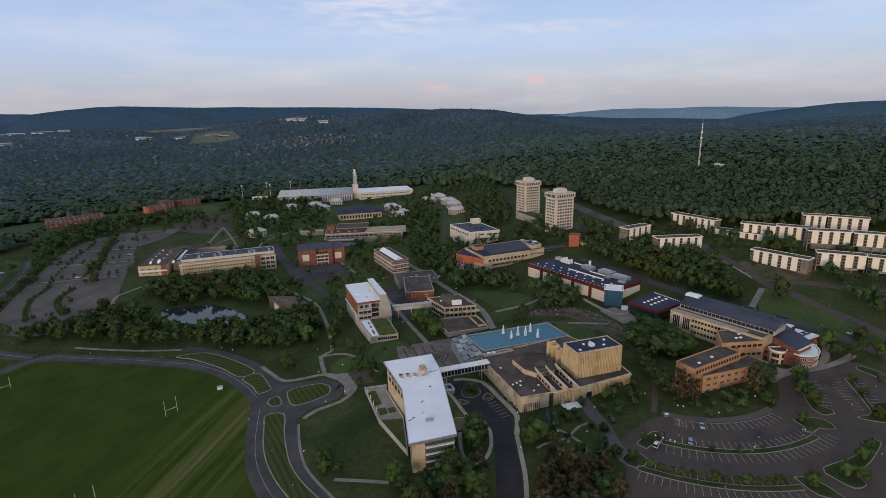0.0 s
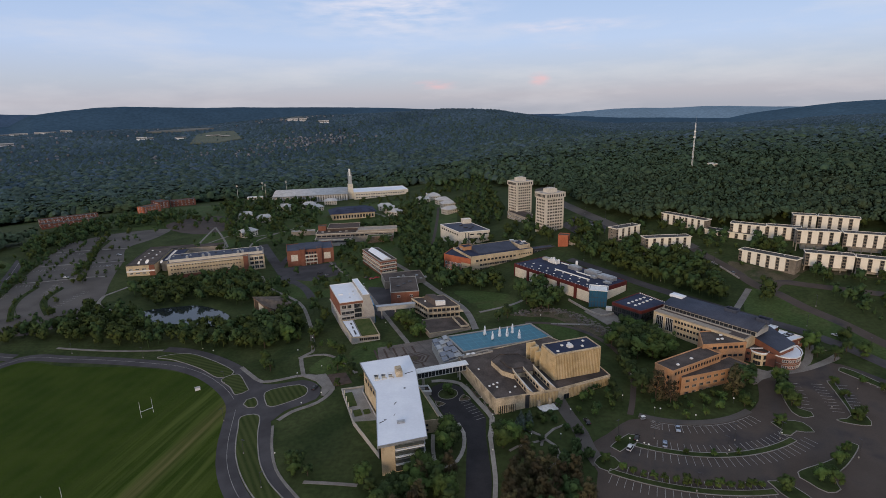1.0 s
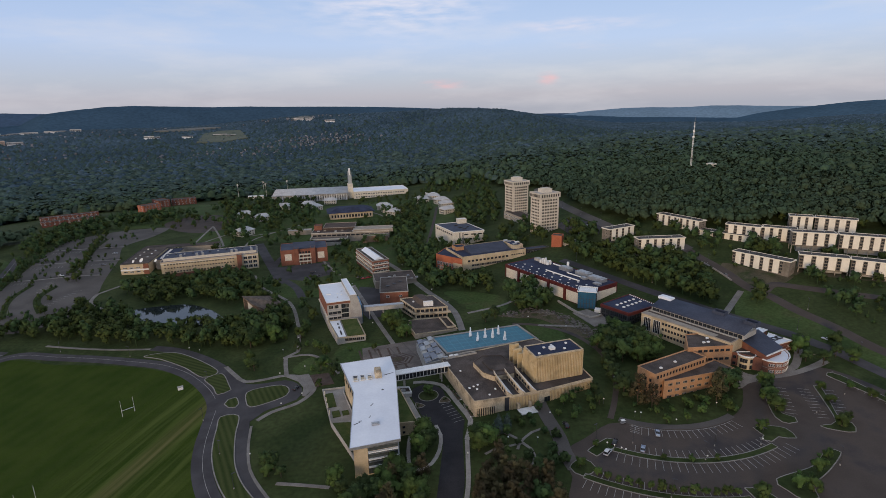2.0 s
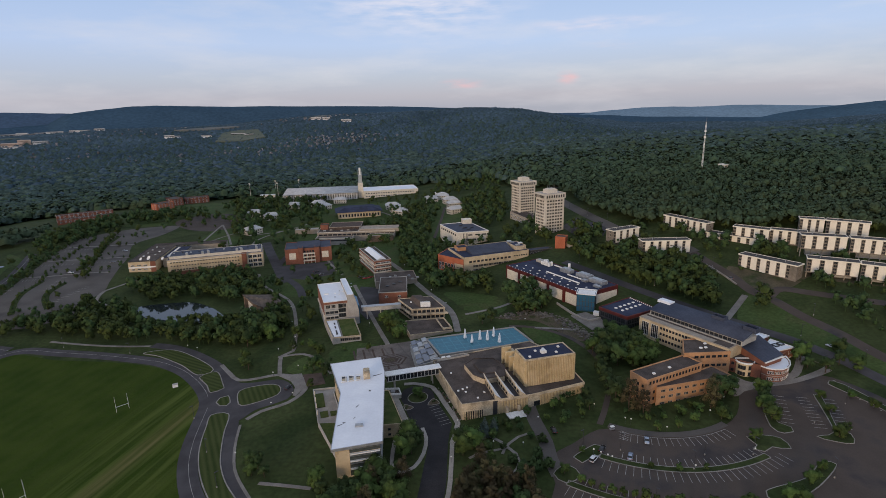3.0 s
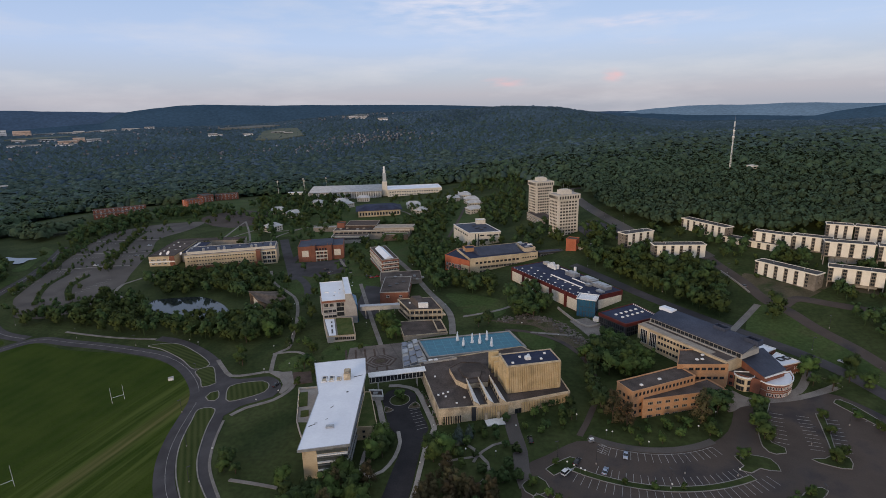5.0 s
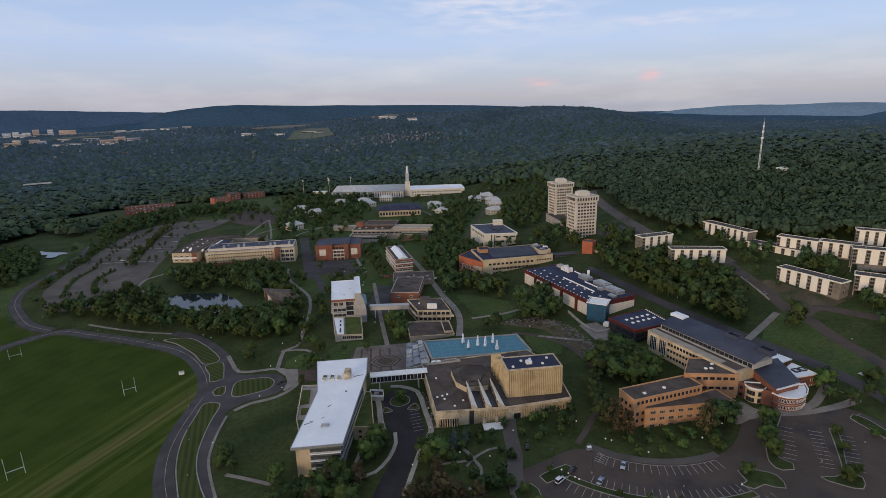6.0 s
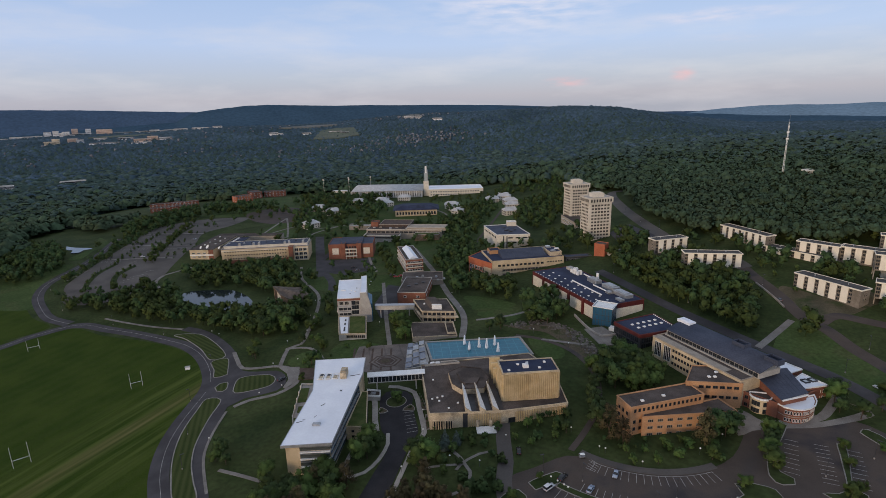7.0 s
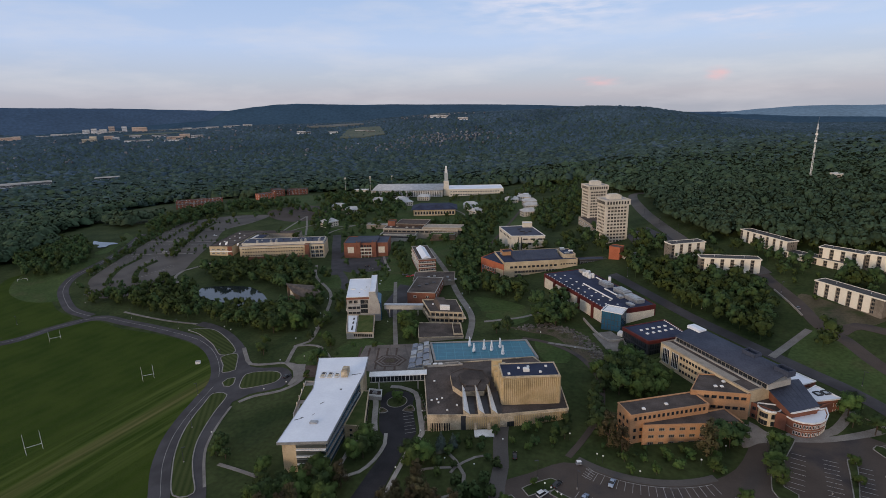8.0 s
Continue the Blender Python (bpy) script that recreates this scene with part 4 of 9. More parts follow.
mown_lawn([(240, 205), (227, 238), (219.5, 257), (208, 276), (195, 291), (190, 299), (206, 327), (219, 322), (226, 300), (234, 279), (239.5, 257), (250, 230), (259, 200)])
mown_lawn([(-398, 366), (-372, 405), (-361, 400), (-352, 372), (-340, 350), (-322, 328), (-308, 320), (-334, 312), (-372, 326)])
mown_lawn([(-386, 420), (-372, 420), (-384, 450), (-378, 462), (-400, 480), (-420, 490), (-392, 455)])
mown_lawn([(-430, 640), (-335, 612), (-282, 700), (-330, 790), (-420, 760)])
mown_lawn([(-265, 640), (-235, 600), (-190, 560), (-150, 600), (-170, 690), (-230, 760)])
mown_lawn([(67.5, 306), (76, 304), (84, 299), (88, 292), (86.5, 284), (74.5, 286)])
mown_lawn([(32, 342), (57, 350), (60, 334), (49, 325), (37, 334)])
mown_lawn([(17, 371), (35, 367), (56, 353), (31, 345), (26, 352)])
mown_lawn([(-125.7, 652.1), (-124.4, 682.3), (-104.1, 693.0), (-76.0, 675.2), (-64.7, 646.4), (-75.5, 633.2), (-99.3, 628.8)])
mown_lawn([(-130, 405), (-62, 384), (-8, 404), (4, 470), (20, 540), (26, 640), (24, 730), (-20, 790), (-120, 780), (-205, 720), (-205, 600), (-142, 528)])
mown_lawn([(-252, 530), (-214, 534), (-222, 592), (-250, 636), (-284, 640), (-262, 590)])
mown_lawn([(-66, 270), (-58, 284), (-47, 273), (-40, 263), (-54, 262)])
mown_lawn([(-41, 302), (-30, 298), (-16, 291), (-17, 276), (-36, 272), (-46, 280)])
DRY = surface("dry_grass_slope", (0.070, 0.062, 0.038), (0.105, 0.090, 0.058), 0.95, 0.12, 1.2, 0.1, spec=0.1, spot=(0.040, 0.056, 0.022), spot_scale=0.08)
sheet("dry_slope", refine([(216, 370), (211, 350), (220, 335), (236, 333), (256, 345), (262, 338), (300, 318), (304, 326), (270, 345), (250, 364), (236, 352)], 4, True), DRY, "dry brown grass slope below the dormitories", "grass", 0.06, 0.3, 5)
sheet("red_hall_court", [(-142, 466), (-135, 468), (-92, 478), (-80, 440), (-100, 425), (-128, 436)], ASPHALT, "small asphalt court with parked cars", "car park", 0.10)
ribbon("court_road", [(-142, 520), (-141, 470), (-128, 442), (-104, 410), (-92, 385)], 6.0, ASPHALT, "asphalt road between halls", "road", 0.12)
sheet("hall_court", [(-46, 357), (-32, 332), (-22, 338), (-30, 392), (-50, 400)], ASPHALT, "dark asphalt service court between buildings", "car park", 0.10)

# plaza, fountain pool and pond
POOL_POLY = [(20.3, 268.5), (71.0, 285.5), (62.4, 305.2), (11.6, 288.6)]
PLAZA = [(-25, 262), (-6, 260), (14, 262), (20.3, 268.5), (11.6, 288.6), (2, 296), (-30, 290)]
sheet("plaza", PLAZA, PAVING, "brown patterned brick plaza beside the fountain", "pavement", 0.15, 0.5, 6)
for r, c in ((9.5, BROWN_BRICK), (8.3, PAVING), (7.0, BROWN_BRICK), (5.8, PAVING), (4.9, BROWN_BRICK), (3.0, EARTH)):
    line = [(-7.7 + r * math.cos(radians(18 + 60 * k)), 273.5 + 0.8 * r * math.sin(radians(18 + 60 * k))) for k in range(6)]
    sheet("paving_ring", line, c, "nested hexagon of paving in the plaza", "pavement", 0.40 - r * 0.02, 0.3, 5)
for k in range(5):
    p = rect((-24 + 5.5 * k, 262.5 + 0.3 * k), 18, 1.1, 26)
    sheet("paving_band", p, BROWN_BRICK, "brown stripe in the plaza paving", "pavement", 0.19, 0.2, 5)
POOL_Z = 0.35
pool = thing("fountain_pool", 41, 287, POOL_Z - 1, "long rectangular fountain pool with clear blue water", "pool")
part("rim", ring(POOL_POLY, 1.2, -6, POOL_Z + 0.35, 0.9), CONCRETE, pool, "pale concrete rim")
part("water", solid(POOL_POLY, -6, POOL_Z), POOL, pool)


def jet(x, y, h):
    """A foaming jet: a ragged cone of falling water."""
    bm = bmesh.new()
    rng = random.Random(int(x * 10))
    for k in range(64):
        t = rng.random() ** 0.9
        r = 0.30 + 0.85 * (1 - t)
        a = rng.uniform(0, 6.283)
        s = 0.16 + 0.30 * (1 - t)
        bmesh.ops.create_icosphere(bm, subdivisions=1, radius=s, matrix=Matrix.Translation((x + r * 0.6 * math.cos(a), y + r * 0.6 * math.sin(a), POOL_Z + 0.1 + t * h)) @ Matrix.Diagonal((1, 1, rng.uniform(1.2, 2.6), 1)))
    return whole("fountain_jet", bm, SPRAY, "white foaming water jet rising from the pool", "fountain", group="fountain jets", soft=True)


for x, y, h in ((33.5, 290, 6.5), (37.5, 283.5, 6.0), (42, 288.5, 6.5), (46.3, 288, 6.8), (50, 293, 6.5), (53, 285, 6.0)):
    jet(x, y, h * 0.85)
POND_POLY = refine([(-213, 371), (-197, 377.5), (-177, 380), (-155, 368), (-136, 349), (-129, 344), (-150, 340), (-175, 344), (-198, 350), (-210, 360)], 3, True)
sheet("pond", POND_POLY, POND, "dark still pond ringed by trees", "pond", level=max(ground(*p) for p in POND_POLY) + 0.05, thick=4.0)
WPOND = refine([(-398, 434), (-391, 437), (-394, 446), (-390, 452), (-402, 456), (-412, 464), (-422, 463), (-430, 474), (-444, 478), (-436, 464), (-424, 452), (-418, 443), (-406, 443)], 2, True)
sheet("west_pond", WPOND, POND, "small bright pond in the trees", "pond", level=ground(-396, 441) + 0.55, thick=6.0)

# ---- buildings ----
def plain_hall(name, poly, z1, wall, roof, label, floors, z_first, rise, per_edge, w, h, frame=None, bars=0, edge_mat=None, category="building", glass=None, group=""):
    """A flat-roofed hall with rows of windows; per_edge gives the windows a row on each wall."""
    b = house(name, poly, z1, label, category, group)
    block(b, poly, z1, wall, roof, edge_mat=edge_mat)
    for i, n in enumerate(per_edge):
        if n:
            windows(b, poly[i], poly[(i + 1) % len(poly)], [z_first + rise * k for k in range(floors)], n, w, h, frame, glass, bars, 1.0, 1.0)
    return b


# white-roofed arts hall
W_POLY = [(-15.6, 178.8), (2.6, 184.0), (-4.2, 233.0), (-8.2, 246.5), (-31.3, 240.0), (-20.6, 215.5)]
w_roof = lambda x, y: 5.4 + (y - 181) * 0.064
arts = house("arts_hall", W_POLY, 6, "angular arts hall under a sloping white membrane roof")
part("wall", solid(offset(W_POLY, -0.9), -11, lambda x, y: w_roof(x, y) - 0.9), TAN, arts)
part("roof", solid(offset(W_POLY, 0.2), lambda x, y: w_roof(x, y) - 0.85, w_roof), MEMBRANE, arts, "white membrane roof")
part("fascia", ring(W_POLY, 0.25, lambda x, y: w_roof(x, y) - 1.0, lambda x, y: w_roof(x, y) + 0.1, 0.42), METAL, arts)
A_IN = offset(W_POLY, -0.9)
windows(arts, A_IN[0], A_IN[1], [-8.2, -4.8, -1.4, 1.9], 4, 2.95, 2.9, DARK, CURTAIN_GLASS, 2, 5.4, 0.1)
windows(arts, A_IN[1], A_IN[2], [-7.5, -4.2, -0.8, 2.4], 12, 3.75, 2.9, DARK, BLUE_GLASS, 2, 0.2, 3.6)
windows(arts, A_IN[4], A_IN[5], [1.0, 4.5], 5, 2.6, 2.0, DARK, GLASS, 1, 2.0, 2.0)
windows(arts, A_IN[5], A_IN[0], [-3.0, 1.5], 7, 3.0, 2.2, DARK, GLASS, 1, 2.0, 2.0)
for z in (-5.2, -1.8, 1.3):
    band(arts, "floor_edge", A_IN[0], A_IN[1], z, z + 0.42, 0.9, WHITE, 5.5, 0.0)
    band(arts, "floor_edge", A_IN[1], A_IN[2], z + 0.2, z + 0.45, 0.6, METAL, 0.0, 6.0)
    band(arts, "sun_louvre", A_IN[0], A_IN[1], z + 2.35, z + 2.43, 0.7, METAL, 5.5, 0.0)
for k in range(3):
    well = part("roof_well", ring(rect((-22.6 + 3.2 * k, 223.8 + 0.9 * k), 14, 2.4, 5.2), 0.3, w_roof(-20, 227) - 0.2, w_roof(-20, 227) + 0.3, 0.0), WHITE, arts)
    part("well_floor", box(-21.5 + 3.2 * k, 225.6 + 0.9 * k, w_roof(-20, 227) + 0.02, 2.1, 3.2, 0.12, 14), TAN_PLAIN, well)
    # dark slab on the roof stands in for shade inside the well
    part("well_shade", box(-22.1 + 3.2 * k, 228.1 + 0.9 * k, w_roof(-20, 227) + 0.02, 2.1, 1.9, 0.14, 14), DARK, well)
roof_unit(arts, -11.8, 229.5, w_roof(-12, 229) - 0.2, 3.0, 5.5, 3.6, 14, TAN_PLAIN, "stair_head")
roof_unit(arts, -8.0, 193.0, w_roof(-8, 193) - 0.05, 3.2, 1.8, 0.8, 10)
for x, y, a, b, turn in ((-15.6, 193.5, 3.0, 0.35, 40), (-11.4, 206.2, 2.2, 0.3, 66), (-6.6, 230.8, 5.0, 0.4, 30), (-8.2, 217.6, 0.9, 0.9, 10), (-14.6, 195.0, 1.2, 0.3, 15), (-11.0, 198.0, 1.6, 0.2, 70)):
    part("roof_patch", box(x, y, w_roof(x, y) - 0.1, a, b, 0.16, turn), DARK, arts)
# green-roofed annex on the drive side
ANNEX = [(-0.9, 204.6), (7.8, 206.1), (-2.4, 233.6), (-5.2, 233.4)]
block(arts, ANNEX, -1.0, TAN, SEDUM, edge=0.4, names=("annex_wall", "annex_green_roof", "annex_parapet"))
windows(arts, ANNEX[0], ANNEX[1], [-6.4, -3.9], 1, 1.2, 1.1, DARK, GLASS, 0, 1.6, 4.6)
DOCK = [(-3.6, 234.6), (3.2, 235.2), (1.4, 240.4), (-5.1, 240.0)]
block(arts, DOCK, -3.6, GREY, BALLAST, edge=0.9, edge_mat=WHITE, names=("porch_wall", "porch_roof", "porch_parapet"))
roof_unit(arts, -1.2, 237.6, -4.45, 2.2, 1.6, 0.8, 5, METAL)
windows(arts, ANNEX[1], ANNEX[2], [-5.8], 9, 2.6, 2.6, DARK, GLASS, 1, 1, 1)
# terrace court on the lawn side
COURT = [(-32.0, 214.5), (-17.2, 190.0), (-20.9, 216.0), (-31.2, 240.5), (-31.6, 245.6), (-42.4, 243.0)]
block(arts, COURT, -6.2, GREY, CONCRETE, edge=0.9, names=("terrace_wall", "terrace_deck", "terrace_parapet"))
for x, y, a, b in ((-36.6, 233.5, 4.6, 13.0), (-31.0, 221.5, 3.6, 5.0), (-26.8, 222.5, 3.0, 3.6)):
    part("planter", box(x, y, -7.1, a, b, 0.5, 20), SEDUM, arts)
part("planter", solid([(-31.0, 213.8), (-18.2, 192.4), (-21.4, 214.6)], -7.1, -6.5), SEDUM, arts)
for t in (0.2, 0.4, 0.6, 0.8):
    q = Vector(COURT[0]).lerp(Vector(COURT[5]), t)
    part("terrace_post", box(q.x + 0.4, q.y, -6.2, 0.35, 0.35, 2.2, 20), WHITE_PANEL, arts)

# footbridge from the arts hall to the theatre
bridge = thing("footbridge", 6, 250, -4, "glazed footbridge linking the arts hall and theatre", "bridge")
bp0, bp1 = Vector((-5.0, 241.5)), Vector((21.0, 250.5))
bd = (bp1 - bp0).normalized()
bn = Vector((bd.y, -bd.x))
BR = [tuple(bp0 + bn * 2), tuple(bp1 + bn * 2), tuple(bp1 - bn * 2), tuple(bp0 - bn * 2)]
part("deck", solid(BR, -0.4, 0.0), GREY, bridge)
part("glazing", solid(offset(BR, -0.15), 0.0, 2.9), GLASS, bridge)
part("roof", solid(offset(BR, 0.35), 2.9, 3.3), WHITE, bridge)
for k in range(15):
    for s in (1, -1):
        q = bp0 + (bp1 - bp0) * (k + 0.5) / 15 + bn * s * 1.92
        part("mullion", box(q.x, q.y, 0.0, 0.14, 0.14, 2.9, 18), WHITE, bridge)
for k in (0.15, 0.85):
    for s in (1, -1):
        q = bp0 + (bp1 - bp0) * k + bn * s * 1.4
        part("column", tube(bmesh.new(), [(q.x, q.y, -8), (q.x, q.y, -0.4)], 0.3, 0.3, 8), GREY, bridge)

# theatre with its fly tower
T_TURN = 18.0
T_Z = 2.3
theatre = thing("theatre", 55, 238, -5, "tan concrete theatre with a fluted fly tower and dark flat roofs", "theatre")
T_MAIN = [(32.8, 216.0), (46.3, 219.6), (64.2, 224.8), (90.4, 236.4), (86.0, 254.0), (80, 270), (69.5, 282.4), (27, 263.6), (17.2, 258.0)]
block(theatre, T_MAIN, T_Z, TAN_PLAIN, BALLAST, edge=0.5)
# three sloping skylight fins; the wells between are flat dark slabs on the roof
for x0, y0, x1, y1 in ((43.0, 237.0, 47.8, 219.8), (48.4, 239.0, 53.9, 221.6), (53.6, 241.0, 59.2, 223.2)):
    d = Vector((x1 - x0, y1 - y0)).normalized()
    n = Vector((-d.y, d.x))
    a, b = Vector((x0, y0)), Vector((x1, y1))
    bm = bmesh.new()
    lo = [bm.verts.new((*q, T_Z - 0.55)) for q in (a, b, b + n * 2.7, a + n * 1.1)]
    hi = [bm.verts.new((*q, z)) for q, z in ((a, 6.0), (b, 4.8), (b + n * 2.7, T_Z + 0.3), (a + n * 1.1, 4.4))]
    bm.faces.new(lo[::-1])
    for k in range(4):
        bm.faces.new((lo[k], lo[(k + 1) % 4], hi[(k + 1) % 4], hi[k]))
    bm.faces.new(hi).material_index = 1
    part("skylight_fin", bm, [TAN_PLAIN, WHITE], theatre, "sloping white skylight fin")
    windows(theatre, tuple(a), tuple(b), [T_Z + 0.1], 5, 2.4, 1.7, TAN_PLAIN, GLASS, 0, 1.6, 1.6)
    part("fin_coping", tube(bmesh.new(), [(a.x, a.y, 6.05), (b.x, b.y, 4.85)], 0.22, 0.22, 5), CREAM, theatre)
    w0 = a + n * 1.4
    part("roof_well", solid([tuple(w0), tuple(b - d * 1.4 + n * 2.9), tuple(b - d * 1.4 + n * 5.0), tuple(w0 + n * 3.4)], T_Z - 0.42, T_Z - 0.30), DARK, theatre)
CUBE = rect((62.2, 232.2), T_TURN, 25.2, 12.4)
part("fly_tower", solid(CUBE, 1.0, 15.2), FLUTED, theatre, "fluted tan fly tower")
part("fly_tower_roof", solid(offset(CUBE, -0.45), 15.2, 15.35), NAVY, theatre)
part("fly_tower_parapet", ring(CUBE, 0.5, 14.9, 15.7, 0.12), TAN_PLAIN, theatre)
for i in range(4):
    a, b = Vector(CUBE[i]), Vector(CUBE[(i + 1) % 4])
    n = int((b - a).length / 0.85)
    d = (b - a).normalized()
    out = Vector((d.y, -d.x))
    for k in range(n):
        q = a + (b - a) * (k + 0.5) / n + out * 0.12
        part("flute", box(q.x, q.y, 2.2, 0.46, 0.72, 12.6, math.degrees(math.atan2(d.y, d.x))), FLUTED, theatre)
c18, s18 = math.cos(radians(18)), math.sin(radians(18))
for u, v in ((4, 3), (9, 8), (13.5, 9), (18, 4), (21.5, 9)):
    roof_unit(theatre, 61.6 + c18 * u - s18 * v, 231.6 + s18 * u + c18 * v, 15.35, 1.1, 1.1, 0.7, 18, WHITE, "roof_vent")
roof_unit(theatre, 61.6 + c18 * 12 - s18 * 5.5, 231.6 + s18 * 12 + c18 * 5.5, 15.35, 2.6, 2.2, 1.6, 18, WHITE, "roof_vent")
for k, (x, y) in enumerate(((55.0, 257.0), (56.2, 252.6), (57.6, 248.4), (59.2, 244.4))):
    part("stair_slab", box(x, y, 1.0, 5.0 - 0.5 * k, 1.1, 9.6 - 0.5 * k, T_TURN, 0.08), FLUTED, theatre)
    part("stair_landing", box(x + 2.2, y + 1.6, 1.0, 3.6, 3.4, 7.2 - 0.4 * k, T_TURN), TAN_PLAIN, theatre)
OCT = [(33.6, 249.5), (38.0, 238.5), (43.0, 234.6), (53.0, 237.6), (53.6, 247.0), (48.5, 256.0), (38.5, 256.0)]
block(theatre, OCT, 4.9, TAN_PLAIN, BALLAST, 1.0, 0.4, edge_mat=BALLAST, names=("auditorium_wall", "auditorium_roof", "auditorium_parapet"))
part("auditorium_crown", solid(offset(OCT, -4.0), 4.5, 5.3), BALLAST, theatre)
for x, y in ((31, 228), (33, 229.5), (35, 231), (34.5, 227), (43, 227), (27, 245), (40, 222)):
    roof_unit(theatre, x, y, T_Z - 0.45, 0.9, 0.9, 0.5, 18, WHITE, "roof_vent")
for k in range(8):
    q = Vector(T_MAIN[0]) + (Vector(T_MAIN[1]) - Vector(T_MAIN[0])) * (0.12 + 0.075 * k)
    part("column", box(q.x, q.y - 0.25, -6.8, 0.4, 0.6, 5.2, 15), TAN_PLAIN, theatre)
windows(theatre, T_MAIN[0], T_MAIN[1], [-6.4], 5, 1.5, 4.6, DARK, GLASS, 0, 1.2, 4.2)
# dark block proud of the wall stands for the shade of a recess
part("portico_recess", solid(rect((46.8, 219.4), 16, 2.2, 1.0), -7, 1.6), DARK, theatre)
a, b = Vector(T_MAIN[1]), Vector(T_MAIN[2])
for k in range(20):
    q = a + (b - a) * (0.14 + 0.80 * k / 20)
    part("flute", box(q.x + 0.1, q.y - 0.28, -6.5, 0.36, 0.34, 7.6, 16), FLUTED, theatre)
for u0 in (0.36, 0.66):
    q = a + (b - a) * u0
    part("buttress", box(q.x + 0.2, q.y - 0.9, -8, 1.2, 2.2, 6.4, 16, 0.08), TAN_PLAIN, theatre)
a, b = Vector(T_MAIN[2]), Vector(T_MAIN[3])
windows(theatre, a, b, [-5.0], 1, 3.2, 3.4, DARK, GLASS, 1, 1.0, 23.4)
for k in range(30):
    q = a + (b - a) * (0.17 + 0.82 * k / 30)
    part("flute", box(q.x + 0.12, q.y - 0.28, -6.0, 0.36, 0.34, 7.2, 23), FLUTED, theatre)
band(theatre, "coping", a, b, 1.2, 1.75, 0.4, TAN_PLAIN)
part("loading_dock", box(57.0, 218.6, -9.0, 7.6, 4.4, 4.6, 17, 0.1), CREAM, theatre)
part("dock_roof", box(57.0, 218.5, -4.4, 8.2, 5.0, 0.35, 17), WHITE, theatre)
for k in range(6):
    part("dock_post", box(54.0 + 1.2 * k, 216.0 + 0.36 * k, -9.0, 0.3, 0.3, 2.4, 17), WHITE, theatre)
for k in range(7):
    part("step", box(62.6 + 0.15 * k, 219.0 + 0.55 * k, -8.6, 3.0, 0.6, 0.5 + 0.34 * k, 17), CONCRETE, theatre)
part("entry_steps", box(66.8, 222.6, -6.4, 4.6, 3.6, 1.4, 20, 0.1), CONCRETE, theatre)
part("vent_house", box(71.5, 224.0, -6.6, 3.0, 2.4, 2.4, 20, 0.1), METAL, theatre)
# glazed lobby by the plaza
LOBBY = [(9.0, 256.5), (17.0, 260.4), (19.2, 267.2), (11.0, 287.4), (2.5, 282.5)]
part("lobby_wall", solid(LOBBY, -6, 0.2), GREY, theatre)
la, lb_, lc, ld = Vector((9.0, 256.6)), Vector((19.0, 262.6)), Vector((2.6, 282.4)), Vector((10.8, 287.0))
for i in range(6):
    for k in range(3):
        q = [la.lerp(lc, (i + p) / 6).lerp(lb_.lerp(ld, (i + p) / 6), (k + r) / 3) for p, r in ((0.04, 0.06), (0.04, 0.94), (0.96, 0.94), (0.96, 0.06))]
        z = 0.5 + 0.9 * ((i + k) % 2) + 0.25 * k
        bm = solid([tuple(v) for v in q], 0.2, lambda x, y, z=z, y0=q[0].y: z + 0.12 * (y - y0))
        part("lobby_roof_bay", bm, (LOBBY_GLASS, GREY, LOBBY_GLASS, LOBBY_GLASS, METAL)[(i * 3 + k * 2) % 5], theatre, "grey glazed lobby roof bay")
for k in range(7):
    p, q = la.lerp(lc, k / 6), lb_.lerp(ld, k / 6)
    part("lobby_beam", tube(bmesh.new(), [(p.x, p.y, 1.0), (q.x, q.y, 2.2)], 0.13, 0.13, 5), GREY, theatre)
for x, y in ((19.5, 259.5), (22.5, 261.0), (25.0, 261.8)):
    roof_unit(theatre, x, y, T_Z - 0.45, 2.2, 1.6, 1.1, 20, METAL if x < 21 else WHITE)
part("roof_curb", ring([(19.5, 257.6), (36.0, 264.4), (33.0, 266.2), (27.5, 263.6)], 0.3, T_Z - 0.45, T_Z + 0.5, 0.0), GREY, theatre)

# orange hall beside the car park
H_MAIN = rect((115, 223.6), 29, 35, 10)
hall = house("orange_hall", H_MAIN, 10, "orange brick teaching hall stepping down toward the car park")
block(hall, H_MAIN, 10.4, ORANGE, BALLAST)
windows(hall, H_MAIN[0], H_MAIN[1], [7.6], 16, 1.1, 1.5, DARK, GLASS, 0, 1, 1)
windows(hall, H_MAIN[3], H_MAIN[0], [-1.0, 2.4, 5.6], 3, 1.2, 1.5, DARK, GLASS, 0, 1, 1)
windows(hall, H_MAIN[0], H_MAIN[1], [-0.6, 2.6], 2, 1.2, 1.5, DARK, GLASS, 0, 0.6, 29)
H_LOW = [(119.6, 224.2), (157.6, 236.3), (152.5, 245.5), (120.4, 227.3)]
block(hall, H_LOW, 6.4, ORANGE, BALLAST, names=("front_wing", "front_roof", "front_parapet"))
windows(hall, H_LOW[0], H_LOW[1], [-2.6, 0.5, 3.6], 9, 2.3, 1.3, GREY_TAN, GLASS, 2, 1.5, 1.5)
H_TOP = [(139.5, 247.0), (162.5, 249.0), (158.5, 265.0), (145.0, 263.0)]
block(hall, H_TOP, 12.2, ORANGE, BALLAST, names=("rear_block", "rear_roof", "rear_parapet"))
windows(hall, H_TOP[0], H_TOP[1], [4.6, 9.2], 6, 2.0, 1.3, DARK, GLASS, 1, 5, 1)
